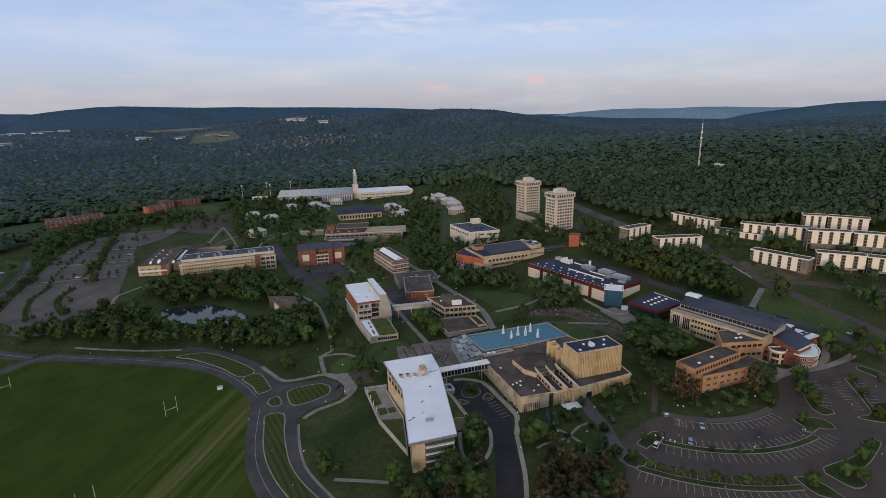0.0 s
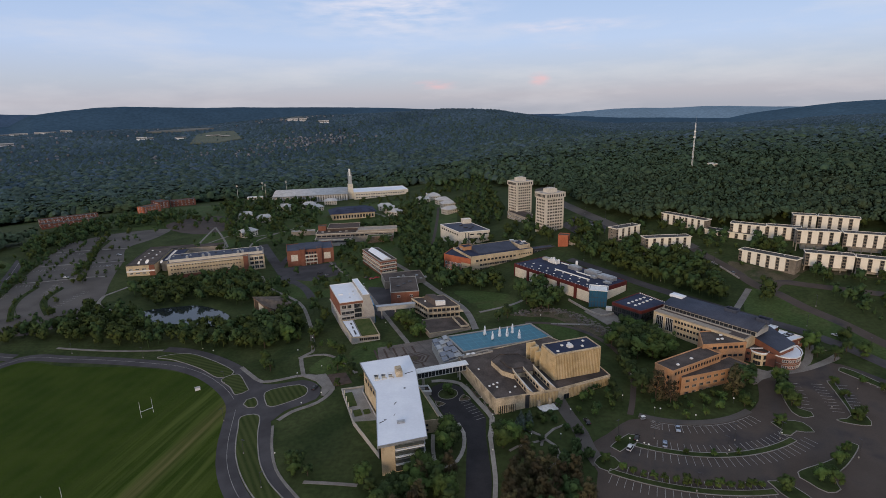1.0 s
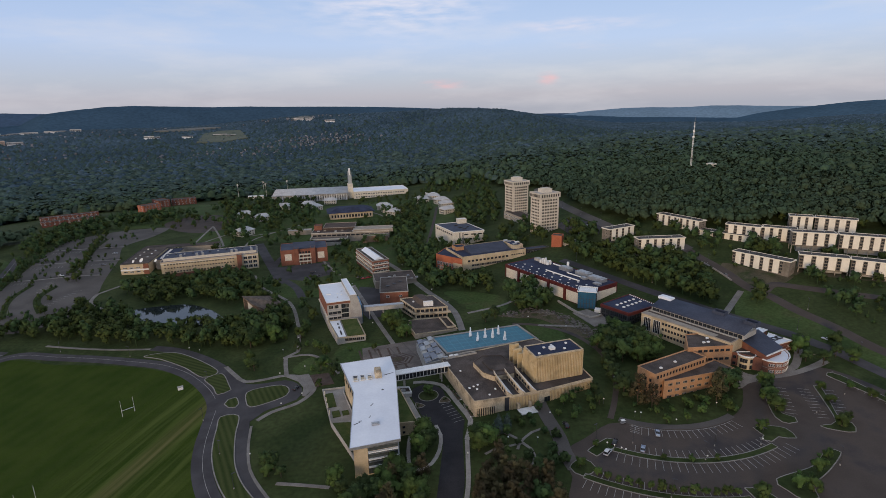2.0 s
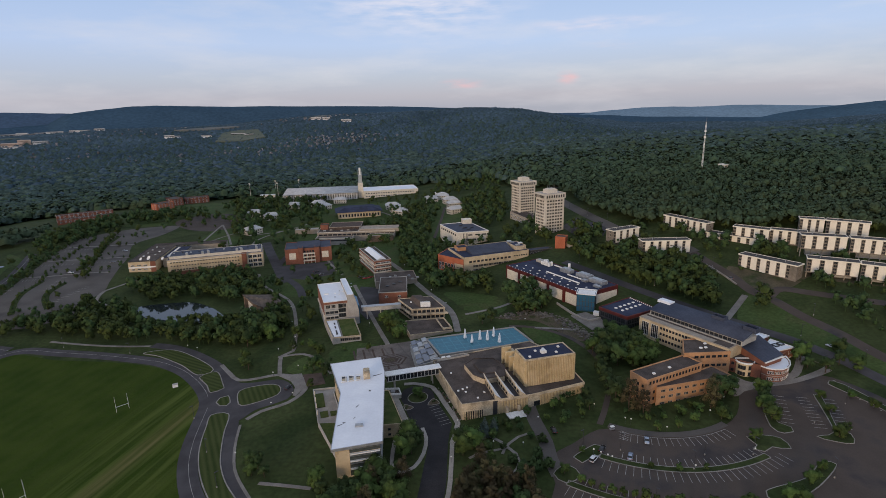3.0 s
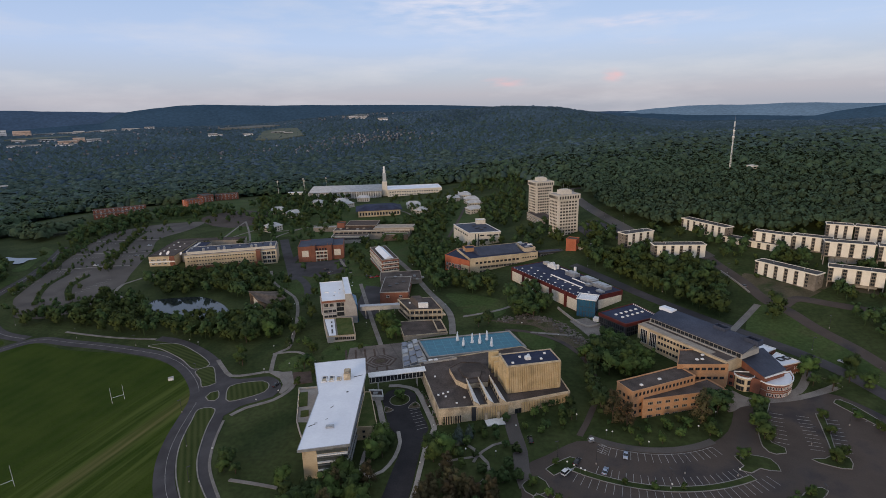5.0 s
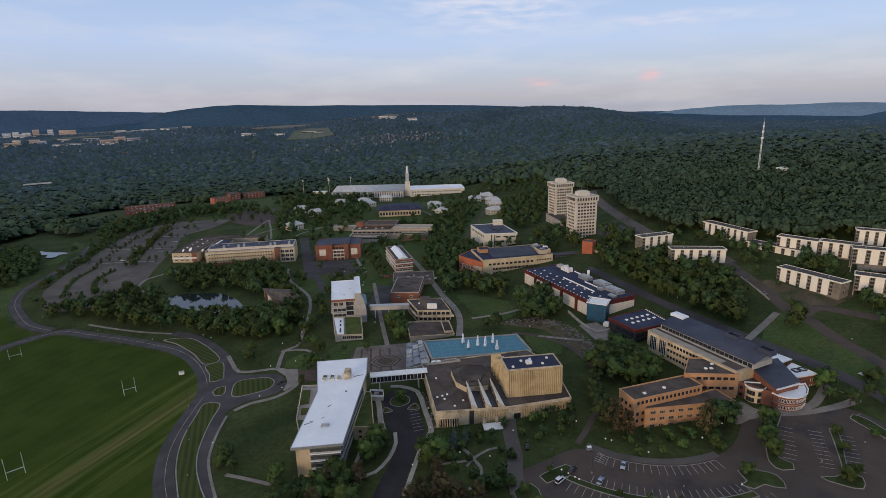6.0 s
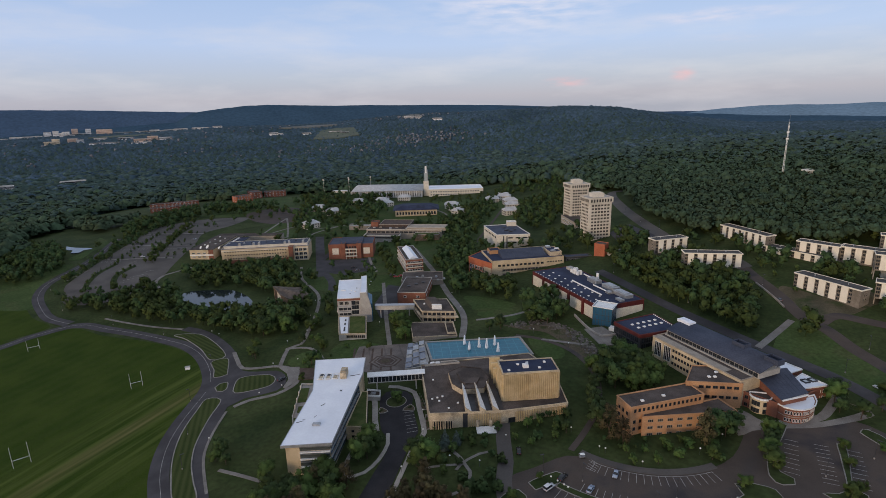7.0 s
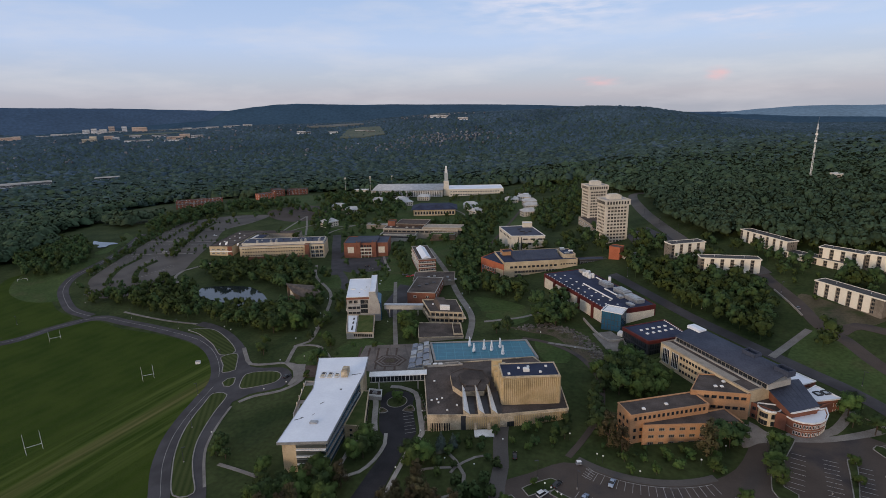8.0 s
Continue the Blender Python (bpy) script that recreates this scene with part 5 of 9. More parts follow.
for x, y in ((120, 230), (129, 236), (150, 253), (152.5, 253.5), (154, 258)):
    roof_unit(hall, x, y, 10.0 if y < 240 else 11.8, 1.3, 1.1, 0.7, 20, WHITE, "roof_vent")

# brick lecture hall with rounded bays
R_POLY = [(163.2, 251.5), (174.6, 243.6), (187.0, 250.2), (191.2, 256.0), (200.0, 262.5), (189.5, 274.0), (178.0, 264.0)]
lecture = house("brick_lecture_hall", R_POLY, 10, "red brick lecture hall with rounded bays and slate roof")
block(lecture, R_POLY, 7.6, BRICK, BALLAST, edge_mat=BRICK)
R_ROOF = [(175.2, 242.4), (186.9, 249.3), (185.0, 267.5), (173.6, 263.0), (171.4, 256.5)]
slate_at = lambda x, y: 9.9 + 0.085 * (y - 244)
part("upper_wall", solid(R_ROOF, 6.6, slate_at), BRICK, lecture)
part("slate_roof", solid(offset(R_ROOF, 0.35), slate_at, lambda x, y: slate_at(x, y) + 0.3), SLATE, lecture, "blue-grey metal roof")
band(lecture, "white_eave", R_ROOF[0], R_ROOF[1], 9.35, 9.95, 0.75, WHITE)
for k in range(7):
    p, q = Vector(R_ROOF[0]).lerp(Vector(R_ROOF[1]), (k + 0.5) / 7), Vector(R_ROOF[4]).lerp(Vector(R_ROOF[2]), (k + 0.5) / 7)
    part("roof_seam", tube(bmesh.new(), [(p.x, p.y, slate_at(*p) + 0.32), (q.x, q.y, slate_at(*q) + 0.32)], 0.06, 0.06, 4), SLATE, lecture)
windows(lecture, R_POLY[0], R_POLY[1], [1.2, 4.6], 3, 1.4, 1.5, DARK, GLASS, 1, 1, 7)
# round tan stair bay at the entrance
BAY = arc(169.9, 249.4, 3.9, 150, 390, 14)
block(lecture, BAY, 7.6, TAN, PALE_ROOF, names=("round_bay", "bay_roof", "bay_parapet"), edge_mat=WHITE, edge=0.7, lip=0.45)
for i in (3, 4, 5, 7, 8, 9):
    windows(lecture, BAY[i], BAY[i + 1], [0.7, 3.9], 1, 1.15, 2.1, DARK, GLASS, 0, 0.05, 0.05)
# rounded end with a white roof
NOSE = [(175.0, 243.6), (176.4, 241.4), (179.2, 240.3), (182.6, 240.5), (185.8, 242.3), (188.6, 245.3), (190.4, 249.0), (191.2, 253.4), (187.6, 251.6)]
block(lecture, NOSE, 7.5, BRICK, MEMBRANE, names=("rounded_end", "end_roof", "end_parapet"), edge_mat=WHITE, edge=0.55, lip=0.5)
for i in range(1, 7):
    windows(lecture, NOSE[i], NOSE[i + 1], [1.2, 4.4], 3, 0.75, 1.5, WHITE, GLASS, 0, 0.1, 0.1)
for z in (0.2, 3.4):
    part("stone_course", ring(NOSE, 0.2, z, z + 0.25, 0.1), GREY_TAN, lecture)
block(lecture, [(181.6, 275.0), (187.6, 269.6), (194.4, 274.8), (186.0, 284.8)], 9.0, BRICK, MEMBRANE, names=("rear_wall", "rear_roof", "rear_parapet"), edge_mat=WHITE)
SIDE = [(188.4, 256.4), (199.6, 261.2), (193.0, 271.0), (187.4, 264.6)]
block(lecture, SIDE, 8.8, BRICK, MEMBRANE, names=("side_wall", "side_roof", "side_parapet"), edge_mat=WHITE)
windows(lecture, SIDE[0], SIDE[1], [2.4, 5.4], 5, 1.1, 1.5, WHITE, GLASS, 0, 1, 1)
for k in range(2):
    sky = part("skylight", ring(rect((191.0 + 3.4 * k, 261.6 + 1.7 * k), 27, 2.8, 3.0), 0.3, 8.3, 8.95, 0.0), DARK, lecture, "dark framed roof light")
    part("pane", solid(rect((191.4 + 3.4 * k, 261.9 + 1.7 * k), 27, 2.2, 2.4), 8.3, 8.7), PALE_GLASS, sky)

# long hall with clerestory roof
L_TURN = -54.0
L_POLY = rect((131.8, 291.0), L_TURN, 51, 23)
longhall = house("long_hall", L_POLY, 13, "long tan teaching hall with a slate clerestory roof")
block(longhall, L_POLY, 13.4, TAN, BALLAST, edge_mat=GREY_TAN)
windows(longhall, L_POLY[0], L_POLY[1], [3.6, 7.0, 10.2], 20, 1.3, 1.4, DARK, GLASS, 0, 13.0, 1.0)
windows(longhall, L_POLY[0], L_POLY[1], [4.0], 2, 4.4, 7.6, WHITE, GLASS, 3, 1.0, 38.0)
windows(longhall, L_POLY[3], L_POLY[0], [4.0, 7.6], 5, 1.6, 1.6, DARK, GLASS, 0, 2, 2)
cl, sl = math.cos(radians(L_TURN)), math.sin(radians(L_TURN))
part("roof_ledge", solid(rect((131.8 + cl * 0.3 - sl * 0.4, 291.0 + sl * 0.3 + cl * 0.4), L_TURN, 42, 4.4), 12.97, 13.12), GREY_TAN, longhall, "grey gravel roof strip")
part("roof_kerb", solid(rect((131.8 + cl * 0.8 - sl * 7.1, 291.0 + sl * 0.8 + cl * 7.1), L_TURN, 50, 0.8), 12.9, 13.5), GREY, longhall)
UP = rect((131.8 + cl * 1 - sl * 8.0, 291.0 + sl * 1 + cl * 8.0), L_TURN, 52, 13)
part("clerestory", solid(UP, 12.9, 15.6), GREY, longhall)
windows(longhall, UP[0], UP[1], [13.2], 22, 2.1, 2.0, DARK, GLASS, 1, 0.5, 0.5)
ux, uy = UP[0]
ridge = lambda x, y: 15.6 + 3.0 * math.sin(min(1.0, max(0.0, ((x - ux) * -sl + (y - uy) * cl) / 13)) * 1.45)
bm = bmesh.new()
cols = []
for k in range(9):
    q = offset(UP, 0.4)
    a, b = Vector(q[0]).lerp(Vector(q[3]), k / 8), Vector(q[1]).lerp(Vector(q[2]), k / 8)
    cols.append([bm.verts.new((p.x, p.y, ridge(p.x, p.y) + dz)) for p in (a, b) for dz in (0, 0.25)])
for u, v in zip(cols, cols[1:]):
    bm.faces.new((u[1], u[3], v[3], v[1])), bm.faces.new((u[0], v[0], v[2], u[2]))
    bm.faces.new((u[0], u[1], v[1], v[0])), bm.faces.new((u[2], v[2], v[3], u[3]))
bm.faces.new((cols[0][0], cols[0][2], cols[0][3], cols[0][1])), bm.faces.new((cols[-1][0], cols[-1][1], cols[-1][3], cols[-1][2]))
part("curved_roof", bm, SLATE, longhall, "curved blue-grey metal roof", soft=True)
part("end_wall", solid(offset(UP, -0.2), 15.5, lambda x, y: max(15.6, ridge(x, y) - 0.1)), METAL, longhall)
for u, v, w_, d_, h_, mat in ((3, 18.9, 8, 4.6, 1.8, MEMBRANE), (23, 21.2, 16, 3.2, 1.0, MEMBRANE), (42, 21.0, 13, 3.6, 1.2, MEMBRANE)):
    roof_unit(longhall, 131.8 + cl * u - sl * v, 291 + sl * u + cl * v, 18.0 if v < 20 else 16.6, w_, d_, h_, L_TURN, mat, "rear_roof_strip")
part("rear_parapet", solid(rect((131.8 + cl * 1 - sl * 21.0, 291.0 + sl * 1 + cl * 21.0), L_TURN, 50, 1.9), 12.0, 17.2), WHITE, longhall)
for u, v in ((31, 17.6), (48, 16.6)):
    well = part("louvre_box", ring(rect((131.8 + cl * u - sl * v, 291 + sl * u + cl * v), L_TURN, 6.5, 4.4), 0.35, 17.6, 20.2, 0.0), SLATE, longhall, "open slate-clad plant enclosure")
    # dark block in the enclosure stands in for its shaded interior
    part("plant", solid(offset(rect((131.8 + cl * u - sl * v, 291 + sl * u + cl * v), L_TURN, 6.5, 4.4), -0.6), 17.6, 18.6), DARK, well)

# square laboratory with navy roof
N_POLY = [(114.5, 312.5), (126.4, 296.4), (147.6, 309.4), (137.4, 329.0)]
lab = plain_hall("navy_roofed_lab", N_POLY, 11, DARK, NAVY, "square dark glazed laboratory with a navy flat roof", 2, 2.6, 3.3, (6, 8, 0, 6), 2.8, 2.7, DARK, 1, edge_mat=DARK_RED)
for i in range(2):
    for k in range(5):
        q = Vector(N_POLY[0]).lerp(Vector(N_POLY[1]), 0.36 + 0.24 * i) + (Vector(N_POLY[3]) - Vector(N_POLY[0])) * (0.22 + 0.14 * k)
        part("skylight", box(q.x, q.y, 10.5, 1.4, 1.4, 0.6, L_TURN, 0.08), WHITE, lab)
for a, b in ((N_POLY[0], N_POLY[1]), (N_POLY[1], N_POLY[2])):
    band(lab, "red_fascia", a, b, 9.2, 10.9, 0.5, DARK_RED)
for k in range(14):
    q = Vector(N_POLY[3]).lerp(Vector(N_POLY[2]), (k + 0.5) / 14)
    part("roof_vent", box(q.x - 0.6, q.y - 0.6, 10.5, 0.5, 0.5, 0.6, L_TURN), WHITE, lab)

# science hall
S_POLY = rect((63.5, 390.5), -56, 78, 32)
sci = house("science_hall", S_POLY, 14, "long science hall with dark red frames and navy roof")
block(sci, S_POLY, 14.2, DARK_RED, NAVY, edge=0.4)
cs, ss = math.cos(radians(-56)), math.sin(radians(-56))
at_s = lambda u, v: (63.5 + cs * u - ss * v, 390.5 + ss * u + cs * v)
for k in range(5):
    a, b = at_s(1.5 + 15.4 * k, 0), at_s(14.5 + 15.4 * k, 0)
    band(sci, "pale_panel", a, b, 4.5, 11.6, 0.25, WHITE_PANEL)
    band(sci, "red_frame", at_s(14.7 + 15.4 * k, 0), at_s(16.7 + 15.4 * k, 0), 1.0, 14.0, 0.9, DARK_RED)
    windows(sci, a, b, [2.0], 8, 1.2, 2.0, DARK, GLASS, 0, 0.3, 0.3)
for u, v, w_, d_, h_ in ((38, 25, 9.5, 5, 3.0), (54, 26, 11, 6, 3.2), (67, 25, 12, 6, 2.8), (60, 20, 4, 3, 1.6), (73, 18, 5, 3, 1.4)):
    roof_unit(sci, *at_s(u, v), 13.8, w_, d_, h_, -56, METAL)
for k in range(8):
    roof_unit(sci, *at_s(13 + 2.4 * (k % 4), 24 + 2.6 * (k // 4)), 13.8, 1.5, 1.5, 2.6 + (k % 3) * 0.7, -56, WHITE, "extract_fan")
part("plant_screen", box(*at_s(9, 27), 13.8, 9, 4, 2.0, -56, 0.1), GREY, sci)
for p, q in (((30, 13), (62, 13)), ((44, 20), (58, 20)), ((22, 28), (30, 28))):
    part("roof_duct", tube(bmesh.new(), [(*at_s(*p), 14.5), (*at_s(*q), 14.5)], 0.45, 0.45, 8), WHITE, sci, "white roof duct")
for k in range(9):
    for v in (5.5, 11.5):
        part("skylight", box(*at_s(6 + 7.6 * k + (v > 6) * 3, v), 13.75, 1.0, 1.0, 0.5, -56), WHITE, sci)
part("roof_stack", tube(bmesh.new(), [(*at_s(36, 29), 13.8), (*at_s(36, 29), 19.0)], 1.0, 0.9, 8), WHITE, sci)
for k in range(22):
    part("roof_vent", box(*at_s(3 + 3.4 * k, 0.9), 13.8, 0.6, 0.5, 0.5, -56), WHITE, sci)
band(sci, "pale_panel", S_POLY[1], S_POLY[2], 5.0, 11.2, 0.25, WHITE_PANEL, 10, 1)
GL = rect((103.2, 324.6), -18, 11, 10)
block(sci, GL, 15.2, BLUE_GLASS, WHITE, names=("glass_tower", "tower_roof", "tower_cornice"), edge_mat=WHITE, lip=0.5)
for i in (0, 1, 3):
    a, b = Vector(GL[i]), Vector(GL[(i + 1) % 4])
    for k in range(7):
        q = a + (b - a) * k / 6
        part("mullion", box(q.x, q.y, 1.5, 0.18, 0.18, 12.4, -18), DARK, sci)
    for z in (4, 7, 10):
        band(sci, "transom", a, b, z, z + 0.18, 0.08, DARK)
part("entrance", box(114.5, 318.0, 2.0, 4.0, 4.0, 3.4, -20, 0.1), WHITE, sci)
sheet("entrance_terrace", [(98.7, 317.8), (107.5, 297.9), (117.8, 301.0), (115.7, 311.2), (108.6, 321.2)], PATH, "pale concrete terrace below the glass tower", "pavement", 0.5, 1.2, 4)
ribbon("retaining_wall", [(93, 336), (101, 318), (108, 309), (116, 312)], 0.7, CONCRETE, "low concrete retaining wall by the glass tower", "wall", 1.4, 3.0)

# business hall
B_POLY = rect((31.4, 410.0), 23.5, 58, 34)
bus = house("business_hall", B_POLY, 15, "tan business hall with an orange-red wing and slanted slate roof")
block(bus, B_POLY, 14.6, TAN, NAVY)
windows(bus, B_POLY[0], B_POLY[1], [9.6], 11, 2.2, 1.6, DARK, GLASS, 1, 4, 16)
windows(bus, B_POLY[0], B_POLY[1], [2.2, 5.6], 16, 2.1, 1.8, GREY_TAN, GLASS, 1, 8, 14)
windows(bus, B_POLY[0], B_POLY[1], [10.4], 6, 1.4, 1.0, DARK, GLASS, 0, 44, 1)
B_WING = [(9.8, 427.0), (31.0, 409.6), (41.0, 436.0), (17.0, 445.0)]
block(bus, B_WING, 13.0, ORANGE_RED, NAVY, names=("orange_wing", "wing_roof", "wing_parapet"))
windows(bus, B_WING[0], B_WING[1], [1.0, 4.6], 8, 2.4, 2.8, WHITE, GLASS, 1, 1, 1)
band(bus, "tan_bay", B_WING[0], B_WING[1], -1.0, 8.6, 0.3, TAN, 18.5, 0.0)
cb, sb_ = math.cos(radians(23.5)), math.sin(radians(23.5))
at_b = lambda u, v: (31.4 + cb * u - sb_ * v, 410 + sb_ * u + cb * v)
SL = [at_b(10, 5), at_b(46, 5), at_b(46, 19), at_b(10, 19)]
s_top = lambda x, y: 14.6 + 0.26 * (((x - 31.4) * -sb_ + (y - 410) * cb) - 6)
part("slanted_roof", solid(SL, 14.0, lambda x, y: s_top(x, y) + 0.3), SLATE, bus, "slanted slate-grey roof")
END = [at_b(48.2, 4), at_b(57.6, 4), at_b(57.6, 20), at_b(48.2, 20)]
block(bus, END, 17.6, TAN_PLAIN, NAVY, 13.0, names=("end_block", "end_roof", "end_parapet"))
for k in range(5):
    roof_unit(bus, *at_b(5 + 4.2 * k, 25.5 + (k % 2) * 3), 14.1, 3.6, 2.6, 1.2, 23.5, WHITE if k % 2 else METAL)
for k in range(6):
    roof_unit(bus, *at_b(52 + (k % 2) * 5, 8 + 5.0 * k), 17.1 if k < 3 else 14.1, 3.6, 2.2, 1.0, 23.5, WHITE if k % 2 else METAL)
for k in range(9):
    p, q = at_b(12 + 4 * k, 5.2), at_b(12 + 4 * k, 18.8)
    part("roof_seam", tube(bmesh.new(), [(*p, s_top(*p) + 0.33), (*q, s_top(*q) + 0.33)], 0.09, 0.09, 4), DARK, bus)
B_TALL = [at_b(4, 21), at_b(13, 21), at_b(13, 30), at_b(4, 30)]
block(bus, B_TALL, 17.2, ORANGE, NAVY, 13, names=("rear_block", "rear_roof", "rear_parapet"))
BB = [(86.0, 436.0), (106.0, 444.0), (104.0, 450.0), (84.0, 443.0)]
block(bus, BB, 13.0, DARK, SLATE, names=("link_wall", "link_roof", "link_parapet"), edge_mat=DORM_ROOF)
windows(bus, BB[0], BB[1], [5.0, 8.8], 7, 2.4, 2.6, METAL, GLASS, 1, 0.6, 0.6)
CH = rect((107.5, 442.6), -24, 8.5, 8)
chim = plain_hall("brick_stair_block", CH, 23.4, ORANGE_RED, BALLAST, "tall orange brick block beside the trees", 0, 0, 1, (), 1, 1)
block(chim, [(118.5, 440), (140, 445), (138, 452), (116, 448)], 17.5, GREY, DARK, names=("link_wall", "link_roof", "link_parapet"))
windows(chim, (118.5, 440), (140, 445), [13.5], 8, 2.2, 1.8, WHITE, GLASS, 0, 0.5, 0.5)

# white hall with a blue roof
V_POLY = [(24.5, 486.0), (53.5, 493.5), (35.0, 534.0), (6.5, 523.0)]
vh = house("white_hall", V_POLY, 17, "white walled hall with a flat blue-grey roof")
block(vh, V_POLY, 17.5, WHITE_PANEL, SLATE, edge_mat=WHITE)
windows(vh, V_POLY[0], V_POLY[1], [13.6], 3, 4.0, 1.2, DARK, GLASS, 2, 9, 1)
windows(vh, V_POLY[0], V_POLY[1], [9.0], 4, 3.4, 1.6, DARK, GLASS, 1, 9, 2)
for u in (0.20, 0.30):
    q = Vector(V_POLY[0]).lerp(Vector(V_POLY[1]), u)
    part("wall_slot", box(q.x, q.y + 0.35, 4.0, 0.8, 1.2, 12.0, 14), DARK, vh)
windows(vh, V_POLY[3], V_POLY[0], [13.4], 8, 2.4, 1.6, DARK, GLASS, 1, 2, 2)
V2 = rect((29, 524), 14, 9, 7)
block(vh, V2, 21.5, WHITE_PANEL, WHITE, 17, names=("roof_house", "house_roof", "house_parapet"))
part("porch", box(49.5, 492.0, 8.0, 7.0, 5.0, 5.0, 14, 0.1), WHITE_PANEL, vh)
for x, y, w_, d_ in ((31, 506, 5, 1.2), (35, 500, 4, 1.0), (38, 508, 3, 1.0), (27, 516, 3, 2)):
    roof_unit(vh, x, y, 17.1, w_, d_, 0.9, 30, DARK)

# twin residence towers
def tower(name, p, turn, w, d, z0, z1, label):
    poly = rect(p, turn, w, d)
    t = house(name, poly, z1, label, "tower", "residence towers")
    z0 = min(z0, min(ground(x, y) for x, y in poly) - 1)
    part("shaft", solid(poly, z0, z1 - 4.6), CREAM, t)
    part("crown", solid(offset(poly, 0.9), z1 - 4.6, z1 - 0.5), CREAM, t, "projecting cream crown")
    part("roof", solid(offset(poly, 0.4), z1 - 0.5, z1 - 0.42), GREY, t)
    part("parapet", ring(poly, 0.4, z1 - 0.5, z1, 1.0), CREAM, t)
    floors = int((z1 - 6 - z0 - 3) / 2.85)
    for i in (0, 1, 3):
        a, b = poly[i], poly[(i + 1) % 4]
        n = 6 if i != 3 else 5
        windows(t, a, b, [z1 - 7.6 - 2.85 * k for k in range(floors)], n, 2.0, 1.6, GREY_TAN, GLASS, 1, 1.6, 1.6)
        o = offset(poly, 0.9)
        windows(t, o[i], o[(i + 1) % 4], [z1 - 3.9], 8, 1.5, 2.6, GREY_TAN, GLASS, 0, 1.0, 1.0)
        va, vb = Vector(a), Vector(b)
        for k in range(n + 1):
            q = va + (vb - va) * (1.6 + ((vb - va).length - 3.2) * k / n) / (vb - va).length
            part("pier", box(q.x, q.y, z0 + 2, 0.5, 0.5, z1 - 4.6 - z0 - 2, turn), CREAM, t)
    cx, cy = sum(q[0] for q in poly) / 4, sum(q[1] for q in poly) / 4
    roof_unit(t, cx, cy, z1 - 0.45, w * 0.5, d * 0.5, 4.2, turn, CREAM, "penthouse")
    for k in range(6):
        x, y = cx + (k - 2.5) * 1.7, cy + (k % 3 - 1) * 2
        part("antenna", tube(bmesh.new(), [(x, y, z1 + 3), (x, y, z1 + 5.5 + (k % 3))], 0.09, 0.05, 4), METAL, t)
    return t


tower("residence_tower", (103.8, 481.5), 26, 20.5, 15.5, 12, 52.6, "cream concrete residence tower with rows of small windows")
tower("residence_tower", (88.2, 562.5), 26, 19.0, 16.5, 12, 53.0, "cream concrete residence tower beside the woods")
TL = [(92.5, 531), (104, 541), (95, 574), (79, 568)]
plain_hall("tower_commons", TL, 21.0, GREY_TAN, BALLAST, "low flat-roofed commons between the towers", 2, 14.0, 3.2, (4, 0, 0, 10), 2.6, 1.6, WHITE, 1)


# hillside dormitories
DORMS = []


def dormitory(p, turn, w, z1, d=12.0, h=11.0, stilts=False, dark=()):
    """A long dormitory: cream panels between columns of small windows, pale roof edge, stilts where the ground falls away."""
    poly = rect(p, turn, w, d)
    DORMS.append(offset(poly, 3.5))
    label = "cream panelled dormitory standing on concrete stilts" if stilts else "cream panelled dormitory block on the wooded hillside"
    t = house("dormitory", poly, z1, label, "dormitory", "hillside dormitories")
    low = min(ground(x, y) for x, y in poly) - 1
    z0 = z1 - h
    if not stilts:
        z0 = min(z0, low)
    part("wall", solid(poly, z0, z1 - 0.5), DORM_WALL, t)
    part("roof", solid(offset(poly, 0.1), z1 - 0.5, z1 - 0.1), DORM_ROOF, t)
    part("roof_edge", ring(poly, 0.34, z1 - 0.6, z1 + 0.12, 0.45), DORM_PANEL, t)
    c, s = math.cos(radians(turn)), math.sin(radians(turn))
    n = max(3, round(w / 6.2))
    step = w / n
    floors = 4
    zb = z1 - h
    for k in range(n):
        a, b = (p[0] + c * (step * k), p[1] + s * (step * k)), (p[0] + c * step * (k + 1), p[1] + s * step * (k + 1))
        if k not in dark:
            band(t, "panel", a, b, zb + 0.5, z1 - 0.7, 0.22, DORM_PANEL, step * 0.36, step * 0.03)
        windows(t, a, b, [zb + 0.9 + (h - 1.2) / floors * f for f in range(floors)], 1, step * 0.28, 1.6, DORM_WALL, GLASS, 1, 0.1, step * 0.66)
    for e in (1, 3):
        windows(t, poly[e], poly[(e + 1) % 4], [zb + 1.2 + (h - 1.2) / floors * f for f in range(1, floors)], 2, 1.0, 1.4, GREY_TAN, GLASS, 0, 2.5, 2.5)
    if stilts:
        for k in range(n + 1):
            for v in (0.6, d - 0.6):
                x, y = p[0] + c * min(w - 0.3, max(0.3, step * k)) - s * v, p[1] + s * min(w - 0.3, max(0.3, step * k)) + c * v
                part("stilt", box(x, y, low, 0.5, 0.5, z0 - low, turn), GREY_TAN, t)
        part("undercroft", solid(rect((p[0] + c * w * 0.15 - s * 3.5, p[1] + s * w * 0.15 + c * 3.5), turn, w * 0.75, d - 4.5), low, z0), GREY, t)
    for k in range(max(2, n // 3)):
        u = w * (k + 0.5) / max(2, n // 3)
        x, y = p[0] + c * u - s * d * 0.5, p[1] + s * u + c * d * 0.5
        part("roof_vent", tube(bmesh.new(), [(x, y, z1 - 0.1), (x, y, z1 + 1.0)], 0.28, 0.28, 6), METAL, t)
    return t


